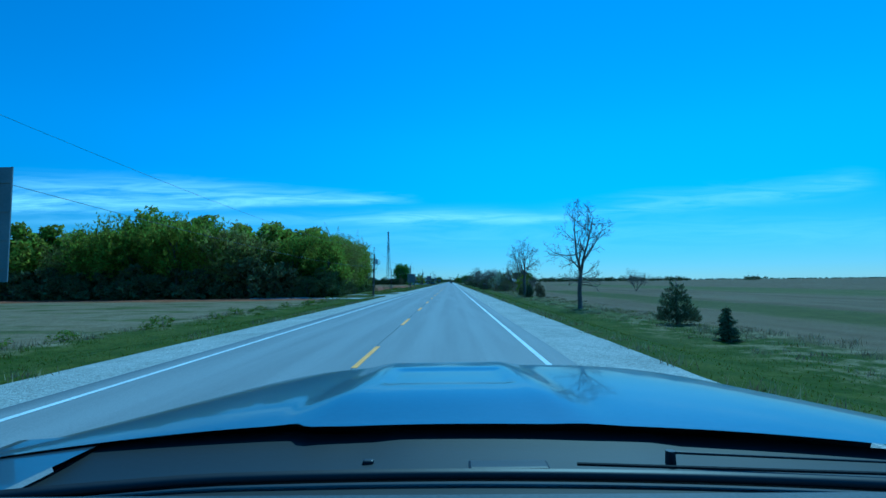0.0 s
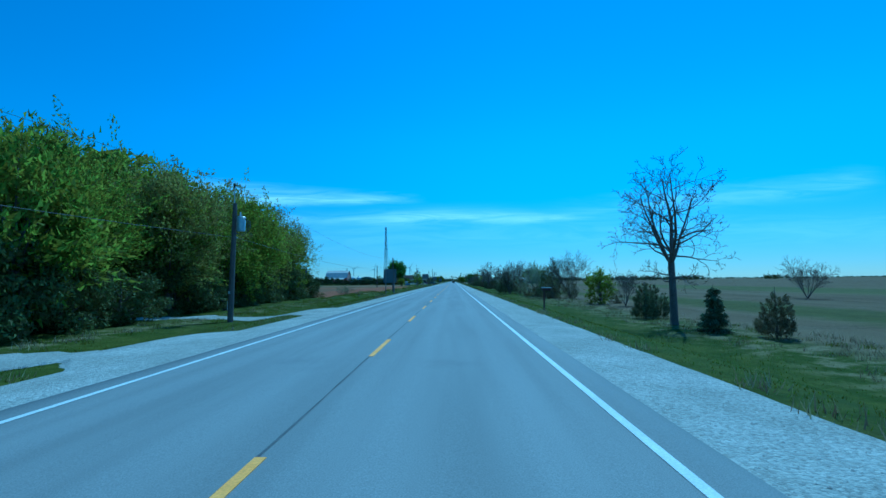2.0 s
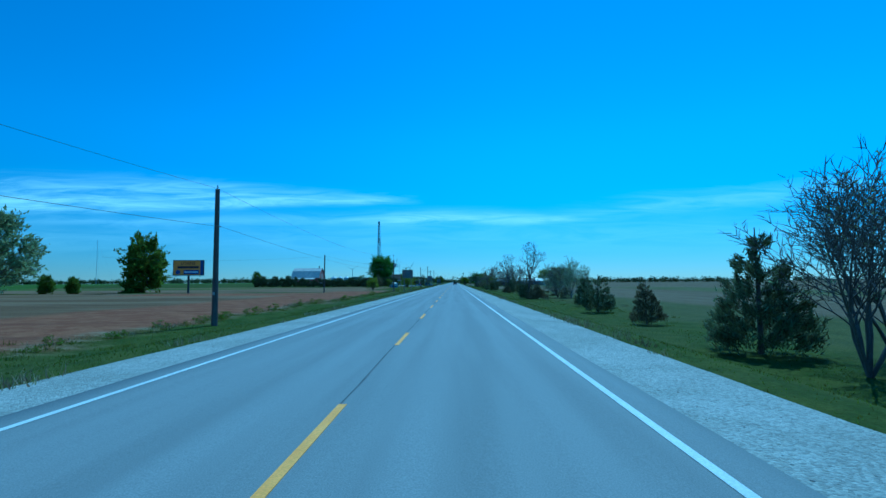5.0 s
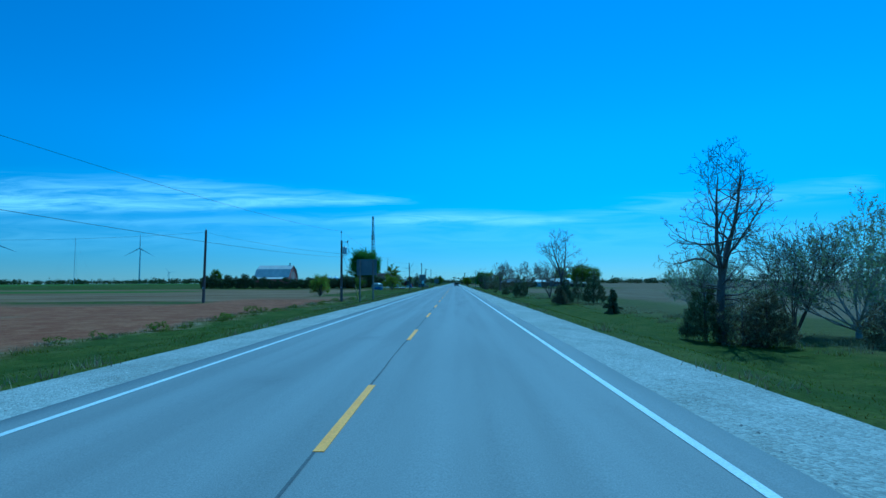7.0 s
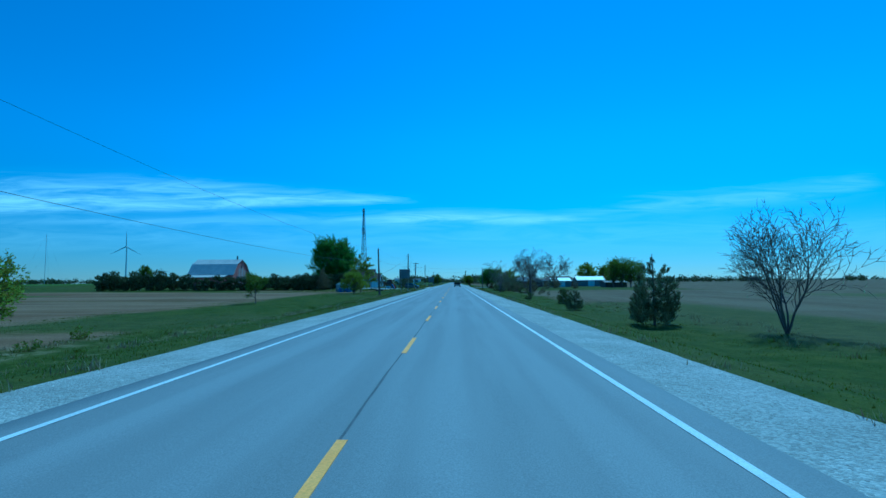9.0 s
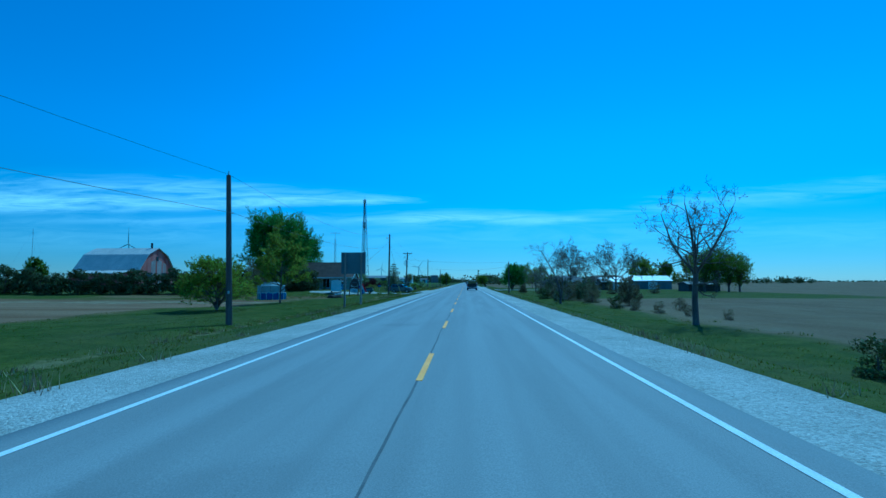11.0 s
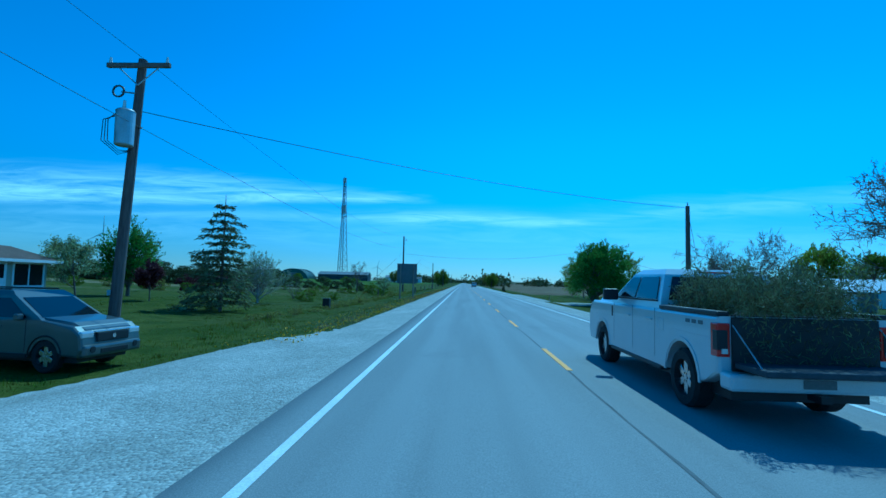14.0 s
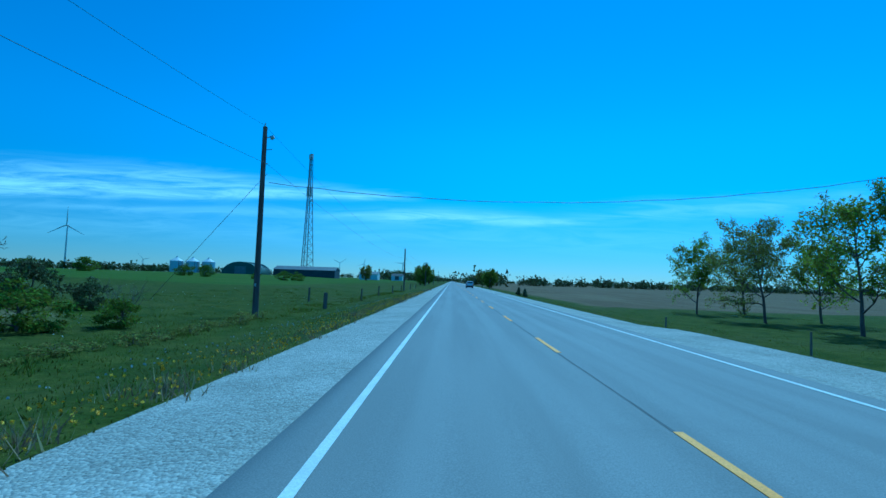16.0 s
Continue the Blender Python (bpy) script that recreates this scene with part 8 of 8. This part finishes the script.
def suv(m, paint_mat, label, name="suv"):
    """A compact sport utility vehicle, 4.45 m long, nose to +y from y = 0."""
    e = thing(name, m, label, "car")
    W = 0.88
    low = [(0.08, 0.45), (0.02, 0.75), (0.08, 1.08), (3.35, 1.10), (4.2, 0.98), (4.40, 0.82), (4.45, 0.5), (4.35, 0.34)]
    low += arc(3.55, 0.36, 0.40, 0, 180, 12) + [(3.1, 0.32), (1.3, 0.32)] + arc(0.88, 0.36, 0.40, 0, 180, 12) + [(0.3, 0.36)]
    part("body", prism(low, -W, W, "x", 0.06), paint_mat, e)
    part("bonnet", loft([[(-0.80, 3.15, 1.08), (0.80, 3.15, 1.08), (0.74, 3.15, 1.16), (-0.74, 3.15, 1.16)], [(-0.78, 4.05, 0.98), (0.78, 4.05, 0.98), (0.70, 4.05, 1.06), (-0.70, 4.05, 1.06)], [(-0.7, 4.34, 0.85), (0.7, 4.34, 0.85), (0.64, 4.3, 0.92), (-0.64, 4.3, 0.92)]]), paint_mat, e)
    cab = part("cab", loft([[(-0.86, 0.10, 1.07), (0.86, 0.10, 1.07), (0.86, 3.45, 1.07), (-0.86, 3.45, 1.07)], [(-0.72, 0.32, 1.58), (0.72, 0.32, 1.58), (0.72, 2.55, 1.60), (-0.72, 2.55, 1.60)], [(-0.64, 0.45, 1.68), (0.64, 0.45, 1.68), (0.64, 2.4, 1.69), (-0.64, 2.4, 1.69)]]), paint_mat, e)

    def glass(pts, d, nm):
        bm = bmesh.new()
        a = [bm.verts.new(p) for p in pts]
        b = [bm.verts.new(Vector(p) + Vector(d)) for p in pts]
        k = len(pts)
        bm.faces.new(a)
        bm.faces.new(b[::-1])
        for i in range(k):
            bm.faces.new((a[i], b[i], b[(i + 1) % k], a[(i + 1) % k]))
        return part(nm, bm, GLASS_DARK, cab)

    for s in (-1, 1):
        def sx(z):
            return s * (0.86 - (z - 1.07) * 0.2745)
        for y0, y1, u0, u1 in ((0.40, 1.10, 0.50, 1.10), (1.18, 2.05, 1.18, 2.05), (2.12, 3.02, 2.12, 2.45)):
            glass([(sx(1.13), y0, 1.13), (sx(1.13), y1, 1.13), (sx(1.53), u1, 1.53), (sx(1.53), u0, 1.53)], (s * 0.012, 0, 0.004), "side_window")
        part("mirror", box(min(s * 0.86, s * 1.02), max(s * 0.86, s * 1.02), 2.85, 2.98, 1.08, 1.22, 0.03), paint_mat, e)
        for y in (1.14, 2.09, 3.05):
            part("door_gap", box(s * W - 0.004, s * W + 0.004, y - 0.006, y + 0.006, 0.42, 1.09), BLACK, e)
        for y in (1.3, 2.25):
            part("door_handle", box(s * W - 0.015, s * W + 0.02, y, y + 0.2, 0.93, 0.97, 0.008), paint_mat, e)
        part("roof_rail", box(s * 0.6 - 0.02, s * 0.6 + 0.02, 0.5, 2.3, 1.70, 1.735, 0.008), BLACK, e)
        part("sill_trim", box(min(s * 0.84, s * 0.90), max(s * 0.84, s * 0.90), 1.3, 3.1, 0.30, 0.40, 0.01), BLACK, e)
        for cy in (0.88, 3.55):
            wheel_part(e, s * 0.76, cy, 0.345, 0.22, s, CHROME)
        part("tail_lamp", box(min(s * 0.70, s * 0.885), max(s * 0.70, s * 0.885), 0.0, 0.14, 0.78, 1.08, 0.015), LAMP_RED, e)
        part("headlamp", box(min(s * 0.50, s * 0.86), max(s * 0.50, s * 0.86), 4.22, 4.42, 0.72, 0.88, 0.04), LAMP_CLEAR, e)
    glass([(-0.74, 0.15, 1.14), (0.74, 0.15, 1.14), (0.64, 0.29, 1.52), (-0.64, 0.29, 1.52)], (0, -0.014, 0.004), "rear_window")
    glass([(-0.76, 3.33, 1.13), (0.76, 3.33, 1.13), (0.64, 2.66, 1.54), (-0.64, 2.66, 1.54)], (0, 0.010, 0.008), "windscreen")
    part("front_bumper", box(-0.84, 0.84, 4.25, 4.5, 0.34, 0.6, 0.06), paint_mat, e)
    gr = part("grille", box(-0.46, 0.46, 4.36, 4.462, 0.64, 0.84, 0.02), BLACK, e)
    part("grille_frame", box(-0.49, 0.49, 4.35, 4.455, 0.84, 0.875, 0.01), CHROME, gr)
    part("badge", rod((0, 4.455, 0.74), (0, 4.475, 0.74), 0.05, sides=12), CHROME, gr)
    part("air_intake", box(-0.40, 0.40, 4.44, 4.51, 0.40, 0.50, 0.01), BLACK, e)
    for s in (-1, 1):
        part("fog_lamp", rod((s * 0.62, 4.44, 0.50), (s * 0.62, 4.515, 0.50), 0.07, sides=14), BLACK, e)
        part("wheel_arch", cable_mesh([Vector((s * 0.885, 3.55 + 0.415 * math.cos(q), 0.36 + 0.415 * math.sin(q))) for q in np.linspace(0, math.pi, 14)], 0.02), None, e).data.materials[0] = BLACK
    part("rear_bumper", box(-0.84, 0.84, -0.06, 0.2, 0.38, 0.66, 0.05), BLACK, e)
    part("licence_bar", box(-0.2, 0.2, -0.01, 0.02, 0.72, 0.84), TRIM, e)
    part("underbody", box(-0.7, 0.7, 0.3, 4.2, 0.22, 0.4), BLACK, e)
    return e


suv(Matrix.Translation((-14.65, 398.5, ground_z(-12, 398.4) + 0.02)) @ Matrix.Rotation(radians(-95), 4, "Z") @ Matrix.Diagonal((1, 1, 1.06, 1)), CAR_GREY, "grey-green sport utility vehicle parked beside the gravel driveway")
suv(Matrix.Translation((1.9, 566.0, -0.04)), CAR_WHITE, "white sport utility vehicle on the far stretch of road")


COWL = paint("cowl_plastic", (0.009, 0.010, 0.011), 0.6)
DASH = surface("dashboard_grain", (0.045, 0.047, 0.05), (0.065, 0.067, 0.07), 3, 120, 0.6, 0.15, grain=0.2)
CAR_BLUE = paint("car_blue_grey", (0.095, 0.105, 0.115), 0.30, 0.3, 0.5, 0.08)


def start_car(m):
    """The car at whose windscreen the drive begins; y runs forward from the camera's place, windscreen glass left out."""
    e = thing("car", m, "dark blue-grey car with a creased bonnet and black cowl", "car")
    def rear(x):
        return 1.0 - 0.2 * (x + 0.1) ** 2 + 0.03 * float(sm(-0.39, -0.42, x))

    def front(x):
        return max(rear(x) + 0.12, 0.98 + 1.03 * (1 - min(1.0, abs((x - 0.03) / 1.06)) ** 4))

    def grid(name, xs, bs, at, mat, label=""):
        v = [at(x, q) for q in bs for x in xs]
        i = np.arange(len(v)).reshape(len(bs), len(xs))
        f = np.stack([i[:-1, :-1], i[:-1, 1:], i[1:, 1:], i[1:, :-1]], -1).reshape(-1, 4)
        return part(name, mesh_np(name, v, f, mat, True), None, e, label)

    def bonnet_at(x, q):
        y = rear(x) + (front(x) - rear(x)) * min(q, 1.0)
        z = 1.346 - 0.055 * min(q, 1.0) ** 1.6 - 0.032 * abs(x / 1.02) ** 3
        # raised middle with creased flanks and a shallow recess towards the nose
        half = 0.275 - 0.05 * q
        ridge = float(sm(half + 0.085, half - 0.03, abs(x + 0.12)))
        z += 0.012 * ridge * float(sm(0.0, 0.30, q)) - 0.008 * float(sm(0.19, 0.165, abs(x + 0.11))) * float(sm(0.38, 0.44, q)) * float(sm(0.80, 0.72, q))
        z += 0.0025 * float(sm(0.09, 0.0, abs(abs(x + 0.12) - half)))
        if q > 1.0:
            y, z = y + 0.05 * (q - 1.0), z - 0.10 * (q - 1.0) ** 1.5
        return (x, y, z)

    grid("bonnet", np.linspace(-1.0, 1.0, 121), np.concatenate([np.linspace(0, 1, 44), [1.15, 1.4, 1.8, 2.4, 3.2]]), bonnet_at, CAR_BLUE, "glossy blue-grey bonnet with a raised, creased middle")
    for w in (-1, 1):
        def fender_at(x, q, w=w):
            y = 0.15 + (rear(0.8 * w) + 0.08 - 0.15) * q
            return (w * (0.775 + 0.255 * x), y, 1.327 - 0.014 * x - 0.11 * max(0.0, x - 0.86) * 6)
        grid("fender_top", np.linspace(0, 1, 12), np.linspace(0, 1, 8), fender_at, CAR_BLUE)
    low = [(-2.9, 0.55), (-2.95, 1.0), (-2.85, 1.16), (0.62, 1.18), (1.7, 1.16), (1.98, 1.02), (2.05, 0.6), (1.95, 0.36)]
    low += arc(1.15, 0.40, 0.44, 0, 180, 12) + [(0.6, 0.34), (-1.2, 0.34)] + arc(-1.75, 0.40, 0.44, 0, 180, 12) + [(-2.6, 0.4)]
    part("body", prism(low, -0.98, 0.98, "x", 0.06), CAR_BLUE, e)
    for s in (-1, 1):
        for cy in (-1.75, 1.15):
            wheel_part(e, s * 0.84, cy, 0.37, 0.24, s, CHROME)
        part("roof_pillar", loft([[(s * 0.80, 0.62, 1.28), (s * 0.90, 0.62, 1.28), (s * 0.90, 0.72, 1.28), (s * 0.80, 0.72, 1.28)], [(s * 0.68, -0.22, 1.78), (s * 0.76, -0.22, 1.78), (s * 0.76, -0.12, 1.78), (s * 0.68, -0.12, 1.78)]]), CAR_BLUE, e)
        part("roof_pillar", box(min(s * 0.72, s * 0.82), max(s * 0.72, s * 0.82), -1.3, -1.15, 1.15, 1.78, 0.02), CAR_BLUE, e)
        part("roof_pillar", box(min(s * 0.72, s * 0.82), max(s * 0.72, s * 0.82), -2.75, -2.55, 1.15, 1.78, 0.02), CAR_BLUE, e)
        part("headlamp", box(min(s * 0.6, s * 0.94), max(s * 0.6, s * 0.94), 1.80, 2.03, 0.86, 1.02, 0.04), LAMP_CLEAR, e)
        part("tail_lamp", box(min(s * 0.7, s * 0.985), max(s * 0.7, s * 0.985), -2.97, -2.8, 0.85, 1.1, 0.02), LAMP_RED, e)
        part("mirror", box(min(s * 1.0, s * 1.2), max(s * 1.0, s * 1.2), 0.25, 0.38, 1.16, 1.32, 0.03), CAR_BLUE, e)
    part("roof", box(-0.80, 0.80, -2.8, -0.14, 1.76, 1.82, 0.025), CAR_BLUE, e)
    cowl = grid("cowl", np.linspace(-0.79, 0.80, 31), np.linspace(0, 1, 10), lambda x, q: (x, 0.66 + (rear(x) + 0.03 - 0.66) * q, 1.322 - 0.012 * math.sin(math.pi * q) + 0.004 * float(sm(0.5, 0.62, q)) * float(sm(0.30, 0.26, abs(x - 0.03)))), COWL, "black plastic cowl below the windscreen")
    part("washer_nozzle", box(-0.265, -0.245, 0.878, 0.892, 1.306, 1.318, 0.004), BLACK, cowl)
    part("cowl_vent", box(-0.08, 0.06, 0.85, 0.89, 1.304, 1.315, 0.005), BLACK, cowl)
    seal = [Vector((x, 0.795 - 0.11 * (x + 0.13) ** 2 - 0.1 * max(0.0, -x - 0.5), 1.325)) for x in np.linspace(-0.80, 0.80, 25)]
    part("windscreen_seal", cable_mesh(seal, 0.010), None, cowl).data.materials[0] = BLACK
    wp = part("wiper_arm", rod((0.27, 0.87, 1.332), (0.62, 0.82, 1.330), 0.0028, 0.002, 8), BLACK, e)
    part("wiper_blade", rod((0.10, 0.835, 1.326), (0.60, 0.80, 1.320), 0.003, sides=6), RUBBER, wp)
    part("pivot", rod((0.27, 0.87, 1.30), (0.27, 0.87, 1.335), 0.010, 0.008), BLACK, wp)
    part("dashboard", prism([(-0.1, 1.0), (-0.1, 1.30), (0.05, 1.33), (0.45, 1.338), (0.70, 1.335), (0.735, 1.318), (0.735, 1.0)], -0.80, 0.80, "x", 0.02), DASH, e, "dark grained dashboard top")
    for x in (-0.38, 0.38):
        st = part("seat", box(x - 0.25, x + 0.25, -1.05, -0.5, 0.5, 0.78, 0.06), BLACK, e)
        part("backrest", box(x - 0.25, x + 0.25, -1.2, -1.02, 0.75, 1.3, 0.06), BLACK, st)
    part("grille", box(-0.55, 0.55, 1.96, 2.06, 0.66, 0.98, 0.02), BLACK, e)
    part("bumper", box(-0.92, 0.92, 1.92, 2.12, 0.40, 0.62, 0.06), CAR_BLUE, e)


start_car(Matrix.Translation((1.93, 0.0, -0.04)) @ Matrix.Rotation(radians(0.5), 4, "Z"))
